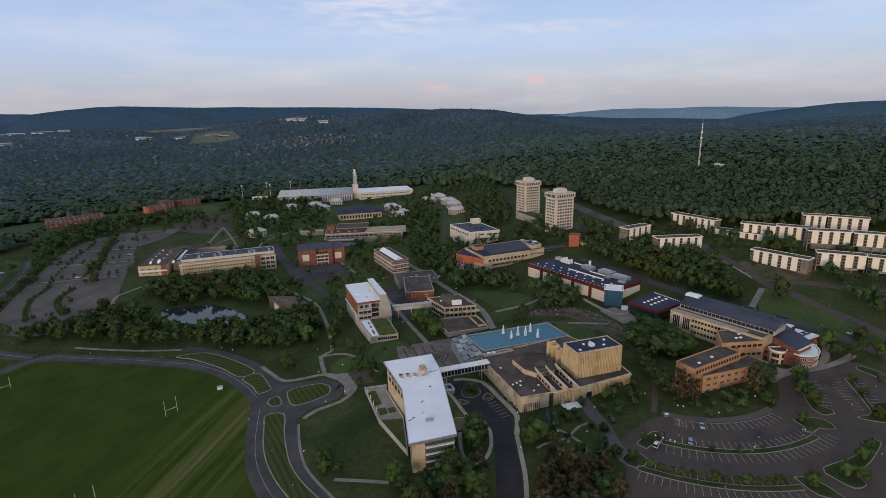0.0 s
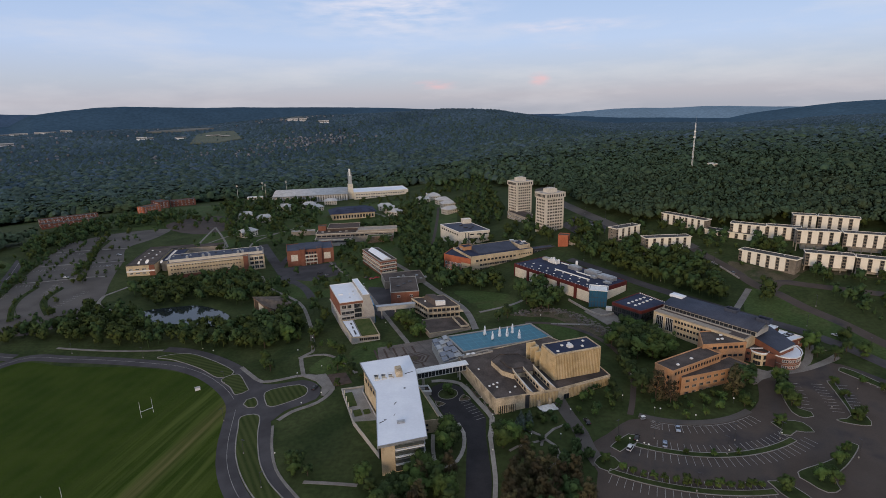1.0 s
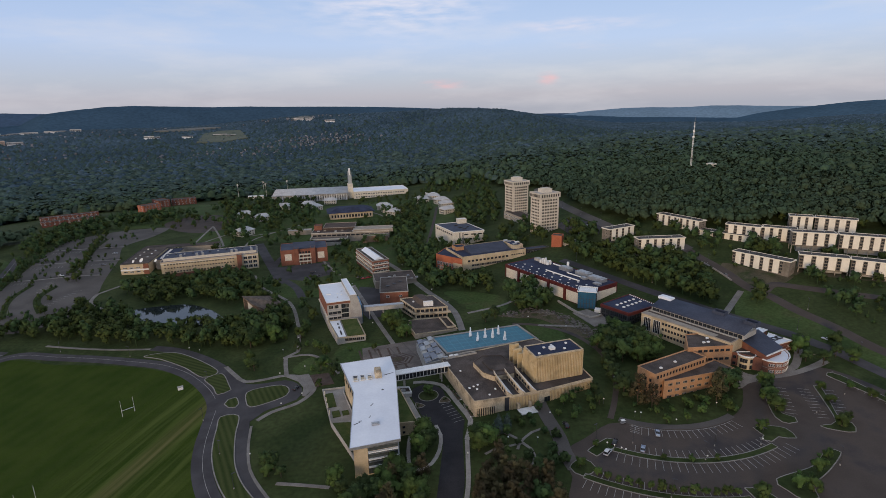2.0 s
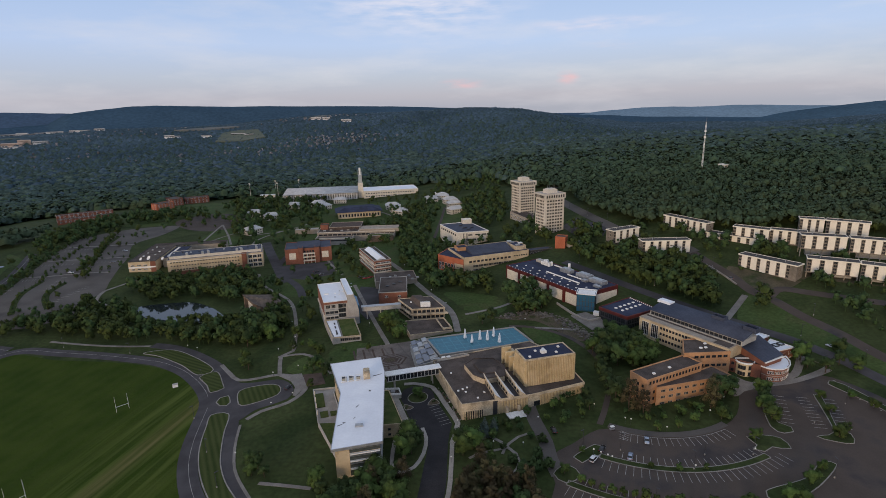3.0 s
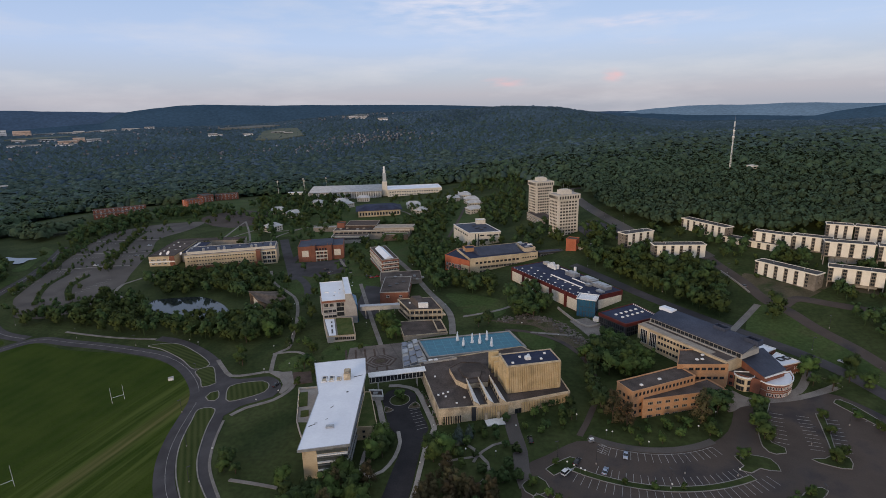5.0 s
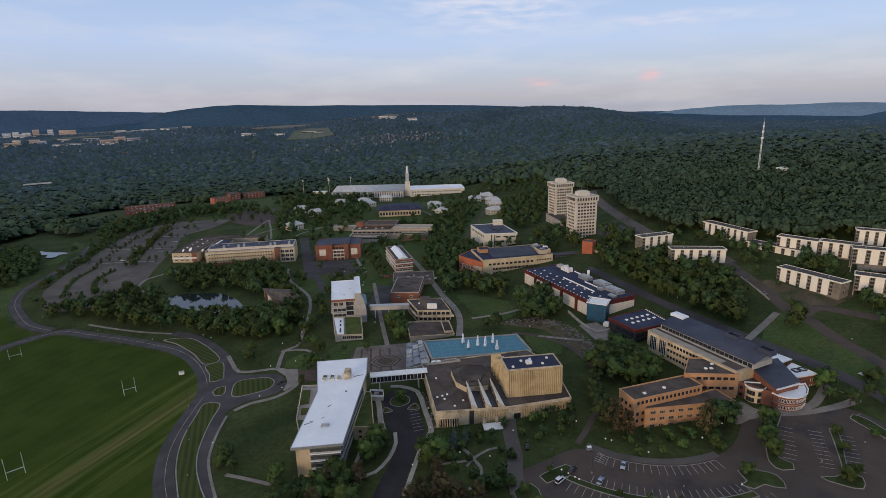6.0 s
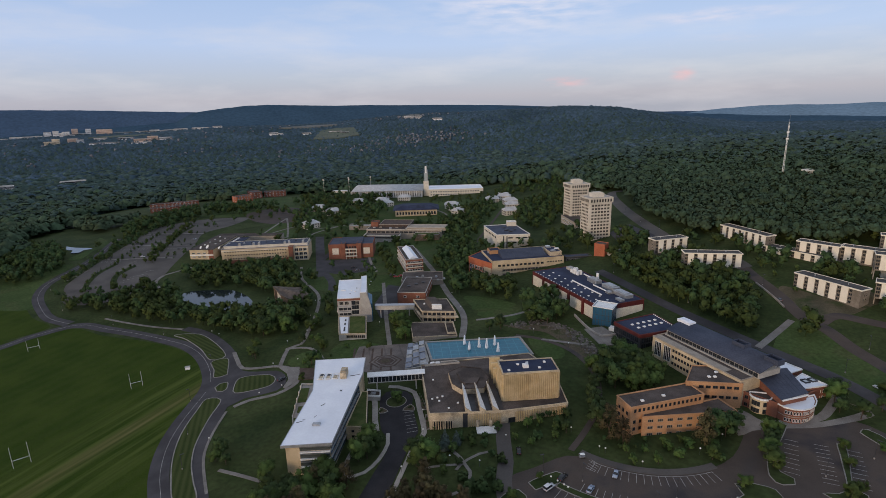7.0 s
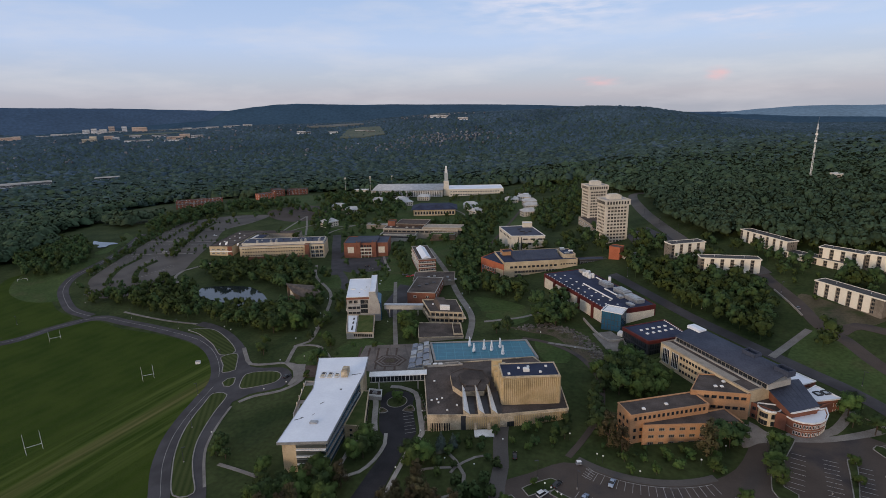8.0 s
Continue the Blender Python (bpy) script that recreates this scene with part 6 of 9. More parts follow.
dormitory((222.0, 370.0), -54, 37, 27.4, 8.2, 10.0, dark=(5,))
dormitory((252.5, 345.0), -27, 27, 31.2, 8.2, 9.5, True)
dormitory((277.0, 332.0), -34, 24, 31.0, 8.2, 9.5, True)
dormitory((149.0, 418.9), 28.8, 27, 33.0, 8.2, 10.5)
dormitory((164.8, 397.0), 4, 36, 30.2, 8.2, 10.0)
dormitory((220.0, 423.0), -45, 37, 31.0, 8.2, 9.0, True)
dormitory((201.0, 459.0), -60, 41, 37.4, 8.2, 9.5)
dormitory((236.0, 411.0), -38, 24, 37.8, 8.2, 10.0)
dormitory((256.5, 398.0), -32, 22, 38.0, 8.2, 10.0)
dormitory((264.0, 373.0), -20, 26, 39.8, 8.2, 10.0, True)
dormitory((289.5, 362.5), -28, 28, 39.8, 8.2, 10.0, True)
dormitory((280.5, 404.5), -24, 15, 44.6, 8.2, 10.0)
dormitory((294.5, 397.0), -34, 25, 44.8, 8.2, 10.5)
dormitory((318.0, 350.0), -24, 30, 38.5, 8.2, 9.5)

# white-roofed hall: steep white roof, curved-edged end wall and a low green-roofed wing
LB = [(-56.9, 321.3), (-42.5, 326.0), (-55.2, 358.6), (-70.1, 354.0)]
lib = house("white_roofed_hall", LB, 12, "concrete hall with white flat roof and curved end wall")
block(lib, LB, lambda x, y: 10.7 + 0.04 * (y - 322), GREY, MEMBRANE, edge=0.35, edge_mat=WHITE, z0=-10)
band(lib, "red_wall", LB[3], LB[0], 2.0, 10.2, 0.15, BRICK)
band(lib, "red_eave", LB[0], LB[1], 9.0, 10.3, 0.2, BRICK)
windows(lib, LB[0], LB[1], [6.2], 4, 2.6, 2.2, GREY_TAN, GLASS, 2, 0.8, 0.8, skip=(2,))
windows(lib, LB[0], LB[1], [-0.6, 2.8, 5.9], 1, 4.6, 2.7, DARK, GLASS, 2, 8.6, 1.2)
windows(lib, LB[0], LB[1], [2.4, -1.0], 3, 2.4, 1.7, DARK, GLASS, 1, 0.6, 6.4)
band(lib, "balcony", LB[0], LB[1], 4.6, 5.5, 1.3, GREY, 0.0, 6.6)
band(lib, "balcony", LB[0], LB[1], 1.0, 1.9, 1.6, GREY, 0.0, 6.6)
windows(lib, LB[3], LB[0], [-2.0, 2.6, 6.4], 9, 2.0, 1.4, WHITE, GLASS, 0, 1.0, 1.0)
band(lib, "white_ledge", LB[3], LB[0], 1.2, 1.9, 0.8, WHITE_PANEL)
# raised spine with its tall end wall, one edge of which curves outward to the ground
SPINE = [(-42.4, 325.4), (-38.6, 326.6), (-51.6, 360.4), (-55.0, 358.8)]
block(lib, SPINE, 14.4, GREY, MEMBRANE, z0=-9, edge=0.3, edge_mat=WHITE, names=("spine_wall", "spine_roof", "spine_parapet"))
bm = bmesh.new()
ex, ey = 0.955, 0.297
edge = [(0.0, -9.0), (7.0, -9.0), (7.0, 2.6), (6.6, 5.4), (5.9, 8.4), (5.0, 11.4), (4.1, 14.2), (0.0, 14.2)]
va, vb = ([bm.verts.new((-42.5 + ex * u - ey * w_, 325.0 + ey * u + ex * w_, z)) for u, z in edge] for w_ in (0.0, 0.9))
bm.faces.new(va), bm.faces.new(vb[::-1])
for k in range(len(edge)):
    q = (k + 1) % len(edge)
    bm.faces.new((va[k], va[q], vb[q], vb[k]))
part("curved_wall", bm, GREY, lib, "tall grey concrete wall with a curved edge")
part("stair_glazing", solid([(-37.8, 327.4), (-35.6, 328.2), (-39.4, 338.4), (-41.8, 337.6)], -9, lambda x, y: 7.4 - 0.7 * (x + 37.8)), BLUE_GLASS, lib, "blue glazed stair behind the end wall")
LW = [(-46.2, 297.6), (-29.6, 301.0), (-38.4, 323.6), (-56.6, 320.4)]
lw_top = lambda x, y: -2.7 + 0.08 * (y - 299)
block(lib, LW, lw_top, GREY, CONCRETE, edge=0.6, names=("low_wing", "wing_deck", "low_parapet"), edge_mat=TAN_PLAIN)
part("green_roof", solid([(-40.4, 300.2), (-30.8, 302.2), (-38.8, 322.4), (-48.4, 320.8)], lambda x, y: lw_top(x, y) - 0.5, lambda x, y: lw_top(x, y) + 0.15), SEDUM, lib, "planted green roof")
part("white_deck", solid([(-45.4, 299.0), (-41.4, 299.8), (-49.4, 320.6), (-55.4, 319.4)], lambda x, y: lw_top(x, y) - 0.5, lambda x, y: lw_top(x, y) - 0.1), MEMBRANE, lib, "white deck with dark scuffs")
for x, y, a in ((-45.2, 304.0, 6.0), (-47.6, 310.5, 3.0), (-49.4, 315.5, 2.4)):
    part("deck_grille", box(x, y, lw_top(x, y) - 0.1, 0.9, a, 0.25, 20), DARK, lib)
windows(lib, LW[0], LW[1], [-5.6], 5, 2.3, 1.9, GREY_TAN, GLASS, 1, 4.5, 0.8)
windows(lib, LW[1], LW[2], [-5.2], 7, 2.3, 1.9, DARK, GLASS, 1, 0.8, 0.8)
for k in range(10):
    x, y = -61.0 + 1.7 * (k % 5) - 1.4 * (k // 5), 331.0 + 4.6 * (k % 5) + 6 * (k // 5)
    roof_unit(lib, x + 9, y, 10.7 + 0.04 * (y - 322) - 0.3, 0.9, 0.7, 0.5, 17, WHITE if k % 3 else METAL, "roof_vent")
roof_unit(lib, -59, 336, 10.7 + 0.04 * 14 - 0.3, 3.2, 1.6, 0.6, 17, WHITE, "skylight")
lb0 = thing("link_bridge", -22, 340, -3, "grey covered link bridge between two halls", "bridge")
part("span", solid(rect((-35, 331.5), 12, 26, 3.2), 0.4, 3.2), GREY, lb0)
part("roof", solid(rect((-35.2, 331.2), 12, 26.4, 3.8), 3.2, 3.5), METAL, lb0)
for u in (3, 12, 22):
    part("column", box(-35 + 0.98 * u, 333 + 0.21 * u, -8, 0.6, 0.6, 8.4, 12), GREY, lb0)

# brick hall and the brown terraced hall
BK = rect((-28.0, 357.0), 7, 20, 35)
bk = plain_hall("brick_hall", BK, 4.6, BRICK, BALLAST, "square red brick hall with a dark flat roof", 1, 0.4, 3, (2, 5, 0, 5), 2.2, 1.6, WHITE, 1, GREY)
block(bk, rect((-36, 391), 14, 32, 22), 1.6, GREY_TAN, BALLAST, names=("rear_wing", "rear_roof", "rear_parapet"))
for k in range(8):
    roof_unit(bk, -30 + 3.6 * k, 397 + (k % 3) * 4, 1.1, 2.0, 1.6, 1.2, 14, METAL if k % 2 else GREY)
for k in range(3):
    roof_unit(bk, -24 + 4 * k, 372 + 5 * k, 4.1, 2.4, 2.4, 0.5, 14, DARK)
BN = [(-1.0, 325.2), (20.0, 328.4), (9.5, 350.0), (-12.6, 344.5)]
bn_ = house("terraced_hall", BN, 6, "brown terraced student hall with balconies and a skylight")
block(bn_, BN, 4.6, TAN_PLAIN, BALLAST)
part("balcony", ring(BN, 1.2, 0.6, 1.5, 1.5), TAN_PLAIN, bn_)
windows(bn_, BN[0], BN[1], [1.6, -2.2], 7, 2.2, 1.8, DARK, GLASS, 1, 0.6, 0.6)
windows(bn_, BN[3], BN[0], [1.6, -2.2], 8, 2.2, 1.8, DARK, GLASS, 1, 0.6, 0.6)
SK = [(3.4, 330.0), (11.6, 331.2), (3.6, 345.2), (-4.6, 343.6)]
bm = bmesh.new()
lo, hi = [bm.verts.new((x, y, 4.1)) for x, y in SK], [bm.verts.new((x, y, 7.6)) for x, y in offset(SK, -1.2)]
bm.faces.new(hi)
for i in range(4):
    bm.faces.new((lo[i], lo[(i + 1) % 4], hi[(i + 1) % 4], hi[i]))
part("skylight", bm, BALLAST, bn_)
part("skylight_glass", solid([(4.4, 329.7), (10.6, 330.6), (9.9, 331.9), (3.9, 331.0)], 4.2, 7.4), WHITE, bn_, "bright white skylight face")
BT = [(0.8, 297.6), (26.0, 305.2), (19.4, 324.6), (-7.0, 319.0)]
block(bn_, BT, -1.0, GREY_TAN, BALLAST, names=("lower_terrace", "terrace_roof", "terrace_parapet"), edge_mat=TAN_PLAIN)
part("terrace_rail", ring([(20.0, 305.2), (25.2, 306.8), (19.6, 322.5), (14.6, 321.0)], 0.4, -1.0, 0.2, 0.0), TAN_PLAIN, bn_)
roof_unit(bn_, -3, 338, 4.1, 1.2, 1.2, 0.8, 14, WHITE)

# narrow hall with a glass ridge
MD = rect((-43.2, 426.5), 27, 14.5, 46)
md = plain_hall("ridge_lit_hall", MD, 7.8, BRICK, BALLAST, "narrow hall of brick bands with a white roof ridge", 3, -2.4, 3.3, (3, 0, 0, 10), 4.0, 1.6, WHITE, 2, GREY)
for z in (-3.0, 0.4, 3.7):
    band(md, "concrete_band", MD[0], MD[1], z, z + 0.8, 0.5, WHITE_PANEL)
    band(md, "concrete_band", MD[3], MD[0], z, z + 0.8, 0.5, WHITE_PANEL)
cm, sm = math.cos(radians(27)), math.sin(radians(27))
RD = [(-43.2 + cm * u - sm * v, 426.5 + sm * u + cm * v) for u, v in ((3.2, 3), (11.2, 3), (11.2, 41), (3.2, 41))]
bm = bmesh.new()
v = [bm.verts.new((x, y, 7.35)) for x, y in RD] + [bm.verts.new(((RD[0][0] + RD[1][0]) / 2, (RD[0][1] + RD[1][1]) / 2, 9.8)), bm.verts.new(((RD[2][0] + RD[3][0]) / 2, (RD[2][1] + RD[3][1]) / 2, 9.8))]
for f in ((0, 1, 4), (2, 3, 5), (1, 2, 5, 4), (3, 0, 4, 5)):
    bm.faces.new([v[i] for i in f])
part("glass_ridge", bm, MEMBRANE, md, "long white roof ridge")

# red brick hall with blue roof
RH = rect((-134.0, 470.0), 16, 42, 28)
rh = house("blue_roofed_hall", RH, 6, "red brick hall with a blue roof and white porch")
block(rh, RH, 6.4, BRICK, SLATE)
cr, sr_ = math.cos(radians(16)), math.sin(radians(16))
at_r = lambda u, v: (-134 + cr * u - sr_ * v, 470 + sr_ * u + cr * v)
for u in (3.5, 33):
    band(rh, "white_panel", at_r(u, 0), at_r(u + 6, 0), -3.5, 2.5, 0.2, WHITE_PANEL)
block(rh, [at_r(12, -2), at_r(16, -2), at_r(16, 6), at_r(12, 6)], 7.2, BRICK, BALLAST, names=("stair_tower", "tower_roof", "tower_parapet"))
block(rh, [at_r(27, -2), at_r(31, -2), at_r(31, 6), at_r(27, 6)], 7.2, BRICK, BALLAST, names=("stair_tower", "tower_roof", "tower_parapet"))
for z in (-5.5, -2.2, 1.1):
    band(rh, "porch_deck", at_r(16, 0), at_r(27, 0), z, z + 0.9, 2.0, WHITE_PANEL)
for k in range(4):
    part("porch_column", box(*at_r(16.6 + 3.3 * k, -1.7), -10, 0.4, 0.4, 12.0, 16), WHITE_PANEL, rh)
windows(rh, at_r(16, 0), at_r(27, 0), [-4.4, -1.1, 2.2], 4, 1.8, 1.9, DARK, GLASS, 0, 0.4, 0.4)
part("blue_roof", solid([at_r(11, 2), at_r(32, 2), at_r(32, 20), at_r(11, 20)], 6.0, lambda x, y: 6.6 + 0.1 * ((x + 134) * -sr_ + (y - 470) * cr)), SLATE, rh)

# long tan hall by the pond and the wing with dishes
TN = rect((-229.5, 441.0), 20, 80, 25)
tn = house("communications_hall", TN, 5, "long tan hall with small square windows by the pond")
block(tn, TN, 5.4, TAN, SLATE, edge_mat=GREY)
windows(tn, TN[0], TN[1], [-4.6, -1.2, 2.0], 24, 1.3, 1.1, DARK, GLASS, 0, 2, 20)
ct, st_ = math.cos(radians(20)), math.sin(radians(20))
at_t = lambda u, v: (-229.5 + ct * u - st_ * v, 441 + st_ * u + ct * v)
band(tn, "brick_base", at_t(0, 0), at_t(62, 0), -10, -5.4, 0.3, BRICK)
block(tn, [at_t(62, -2.5), at_t(66, -2.5), at_t(66, 3), at_t(62, 3)], 5.6, BRICK, BALLAST, names=("brick_stair", "stair_roof", "stair_parapet"))
windows(tn, at_t(66, 0), at_t(80, 0), [-7.5, -3.6, 0.4], 3, 3.4, 2.8, WHITE, GLASS, 1, 1, 1)
band(tn, "white_ledge", at_t(0, 0), at_t(80, 0), 3.2, 3.8, 0.5, WHITE_PANEL)
block(tn, [at_t(1.5, 3.6), at_t(79, 3.6), at_t(79, 23), at_t(1.5, 23)], 7.4, WHITE_PANEL, SLATE, 4, edge=0.3, names=("roof_storey", "storey_roof", "storey_parapet"))
for u in range(4, 78, 7):
    roof_unit(tn, *at_t(u, 14 + (u % 3)), 7.1, 1.4, 1.2, 0.9, 20, DARK if u % 2 else METAL)
for u in (16, 29, 34, 58, 62, 75):
    roof_unit(tn, *at_t(u, 5), 7.1, 2.0, 2.4, 2.6, 20, METAL)
DI = rect((-268.5, 446.0), 12, 23, 58)
di = plain_hall("studio_wing", DI, 2.6, TAN, BALLAST, "tan studio wing with white satellite dishes on its roof", 2, -5.6, 3.6, (4, 0, 0, 8), 3.2, 1.4, WHITE, 2, DORM_ROOF)
band(di, "white_band", DI[0], DI[1], -3.6, -2.4, 0.4, WHITE)
band(di, "brick_end", DI[0], DI[1], -9, 2.0, 0.3, BRICK, 18.5, 0)


def dish(root, x, y, z, r):
    bm = bmesh.new()
    rows = []
    aim = (SUN_FROM * 0.8 + Vector((0, 0, 0.6))).to_track_quat("Z", "Y").to_matrix()
    for i in range(5):
        t = i / 4
        rows.append([bm.verts.new(Vector((x, y, z + r * 1.1)) + aim @ Vector((r * t * math.cos(k * 0.5236), r * t * math.sin(k * 0.5236), 0.35 * r * t * t))) for k in range(12)])
    for a, b in zip(rows, rows[1:]):
        for k in range(12):
            bm.faces.new((a[k], a[(k + 1) % 12], b[(k + 1) % 12], b[k]))
    bmesh.ops.remove_doubles(bm, verts=bm.verts, dist=0.001)
    d = part("dish", bm, WHITE, root, "white satellite dish", soft=True)
    part("mast", tube(bmesh.new(), [(x, y, z), (x, y, z + r)], 0.15, 0.15, 6), METAL, d)


for x, y, r in ((-259, 451, 1.5), (-252, 452, 2.1), (-240, 453, 1.5)):
    dish(di, x, y, 2.1, r)
for k in range(7):
    roof_unit(di, -266 - 1.2 * k + (k % 2) * 9, 466 + 5.6 * k, 2.1, 1.4, 1.2, 0.8, 12, WHITE if k % 3 == 0 else METAL)
block(di, rect((-282, 505), 12, 70, 12), 1.6, GREY_TAN, BALLAST, names=("rear_wing", "rear_roof", "rear_parapet"), edge_mat=DORM_ROOF)
block(di, rect((-246, 462), 12, 14, 42), 2.0, GREY_TAN, NAVY, names=("court_wing", "court_roof", "court_parapet"), edge_mat=DORM_ROOF)
for k in range(9):
    part("skylight", box(-243.5 - 0.9 * k, 468 + 4.0 * k, 1.5, 2.2, 1.2, 0.7, 12), WHITE, di)

# student centre, dining hall
CC = rect((-125.5, 546.5), 6, 82, 22)
cc = plain_hall("student_centre", CC, 4.6, GREY_TAN, BALLAST, "long grey student centre with stacked terraces", 1, 0.8, 3.8, (16, 0, 0, 4), 4.2, 1.7, DARK, 2, WHITE_PANEL)
block(cc, rect((-124, 534), 6, 38, 13), 1.2, GREY, PAVING, names=("front_terrace", "terrace_roof", "terrace_parapet"), edge=1.1, edge_mat=WHITE_PANEL)
# flat dark band set on the terrace wall, no opening behind it
band(cc, "dark_recess", rect((-124, 534), 6, 38, 13)[0], rect((-124, 534), 6, 38, 13)[1], -2.4, -0.9, 0.1, DARK, 8, 1)
block(cc, rect((-126, 562), 6, 8, 9), 9.5, BRICK, BALLAST, names=("brick_tower", "tower_roof", "tower_parapet"))
for k in range(12):
    roof_unit(cc, -120 + 6.2 * k, 556 + 3 * (k % 3), 4.1, 2.6, 2.0, 1.1, 6, (METAL, GREY_TAN, DARK)[k % 3])
block(cc, rect((-70, 540), 6, 26, 8), 2.6, CEDAR, SEDUM, names=("planted_terrace", "terrace_planting", "terrace_edge"), edge_mat=GREY)
block(cc, rect((-116, 560), 6, 34, 26), 7.4, BROWN_BRICK, BROWN_BRICK, 3, names=("hall_wall", "hall_roof", "hall_parapet"), edge_mat=GREY_TAN)
block(cc, rect((-82, 553), 6, 42, 16), 6.6, GREY_TAN, GREY_TAN, 3, names=("upper_wall", "upper_roof", "upper_parapet"), edge_mat=GREY)
DN = rect((-133.0, 660.0), 16, 58, 36)
dn = house("dining_hall", DN, 6, "low dining hall under a wide dark hipped roof")
part("wall", solid(offset(DN, -2), -8, 3.4), TAN, dn)
bm = bmesh.new()
lo, hi = [bm.verts.new((x, y, 3.4)) for x, y in offset(DN, 1)], [bm.verts.new((x, y, 8.2)) for x, y in offset(DN, -11)]
bm.faces.new(hi), bm.faces.new(lo[::-1])
for i in range(4):
    bm.faces.new((lo[i], lo[(i + 1) % 4], hi[(i + 1) % 4], hi[i]))
part("roof", bm, NAVY, dn)
D2 = offset(DN, -2)
windows(dn, D2[0], D2[1], [-3.0], 14, 2.6, 4.0, WHITE, GLASS, 0, 1, 1)

# athletics centre with its slender spire
AE = rect((-250.0, 802.0), 11, 112, 52)
ae = house("athletics_centre", AE, 5, "long white athletics centre with a slender lantern spire", "sports hall")
ca, sa_ = math.cos(radians(11)), math.sin(radians(11))
at_a = lambda u, v: (-250 + ca * u - sa_ * v, 802 + sa_ * u + ca * v)
part("wall", solid(AE, -12, 4.6), GREY, ae)
bm = bmesh.new()
cols = []
for k in range(11):
    v = -1.5 + 55 * k / 10
    z = 4.6 + 3.4 * math.sin(math.pi * k / 10 * 0.62)
    cols.append([bm.verts.new((*at_a(u, v), z + dz)) for u in (-1, 113) for dz in (0, 0.4)])
for u, v in zip(cols, cols[1:]):
    bm.faces.new((u[1], u[3], v[3], v[1])), bm.faces.new((u[0], v[0], v[2], u[2]))
    bm.faces.new((u[0], u[1], v[1], v[0])), bm.faces.new((u[2], v[2], v[3], u[3]))
part("roof", bm, PALE_ROOF, ae, "curved pale roof", soft=True)
windows(ae, at_a(14, 0), at_a(110, 0), [-4.0], 26, 1.2, 6.0, WHITE, GLASS, 0, 0, 0)
for k in range(27):
    part("rib", box(*at_a(14 + 96 * k / 26, -0.4), -8, 0.6, 1.0, 12.2, 11), WHITE, ae)
block(ae, [at_a(-4, 4), at_a(12, -4), at_a(14, 20), at_a(-2, 24)], 4.0, WHITE_PANEL, WHITE, names=("end_pavilion", "pavilion_roof", "pavilion_parapet"))
A2 = rect((-130.0, 824.0), 16, 86, 44)
block(ae, A2, 6.6, WHITE_PANEL, MEMBRANE, names=("east_wing", "east_roof", "east_parapet"), edge_mat=WHITE)
windows(ae, A2[0], A2[1], [-3.0, 1.5], 20, 2.6, 1.8, WHITE, GLASS, 1, 2, 6)
SP = rect((-140.5, 832.0), 14, 8, 8)
part("spire_base", solid(SP, -8, 18.0), WHITE_PANEL, ae)
part("spire_shaft", solid(offset(SP, -1.6), 18.0, 31.0), PALE_GLASS, ae, "glazed spire lantern")
part("spire_tip", solid(offset(SP, -2.6), 31.0, 41.6), WHITE, ae)
for i, (x, y) in enumerate(offset(SP, -1.4)):
    part("spire_post", box(x, y, 8, 0.5, 0.5, 26 + i, 14), METAL, ae)


# small residence houses with pale roofs
def residence(x, y, turn, w=18, d=14, h=5.6):
    z = ground(x, y)
    t = thing("residence_house", x, y, z, "pale roofed residence house among trees", "house", "residence houses")
    c = rect((x - (w * math.cos(radians(turn)) - d * math.sin(radians(turn))) / 2, y - (w * math.sin(radians(turn)) + d * math.cos(radians(turn))) / 2), turn, w, d)
    part("wall", solid(c, z - 2, z + h), CREAM, t)
    e = offset(c, 0.9)
    m0, m1 = ((e[0][0] + e[3][0]) / 2, (e[0][1] + e[3][1]) / 2), ((e[1][0] + e[2][0]) / 2, (e[1][1] + e[2][1]) / 2)
    bm = bmesh.new()
    lo = [bm.verts.new((px, py, z + h)) for px, py in e]
    r = [bm.verts.new((m0[0] * 0.75 + m1[0] * 0.25, m0[1] * 0.75 + m1[1] * 0.25, z + h + 3.6)), bm.verts.new((m0[0] * 0.25 + m1[0] * 0.75, m0[1] * 0.25 + m1[1] * 0.75, z + h + 3.6))]
    for f in ((lo[0], lo[1], r[1], r[0]), (lo[2], lo[3], r[0], r[1]), (lo[1], lo[2], r[1]), (lo[3], lo[0], r[0]), (lo[3], lo[2], lo[1], lo[0])):
        bm.faces.new(f)
    part("roof", bm, PALE_ROOF, t)
    for i in (0, 3):
        windows(t, c[i], c[(i + 1) % 4], [z + 0.6, z + 3.3], 5, 1.3, 1.5, DARK, GLASS, 0, 1, 1)


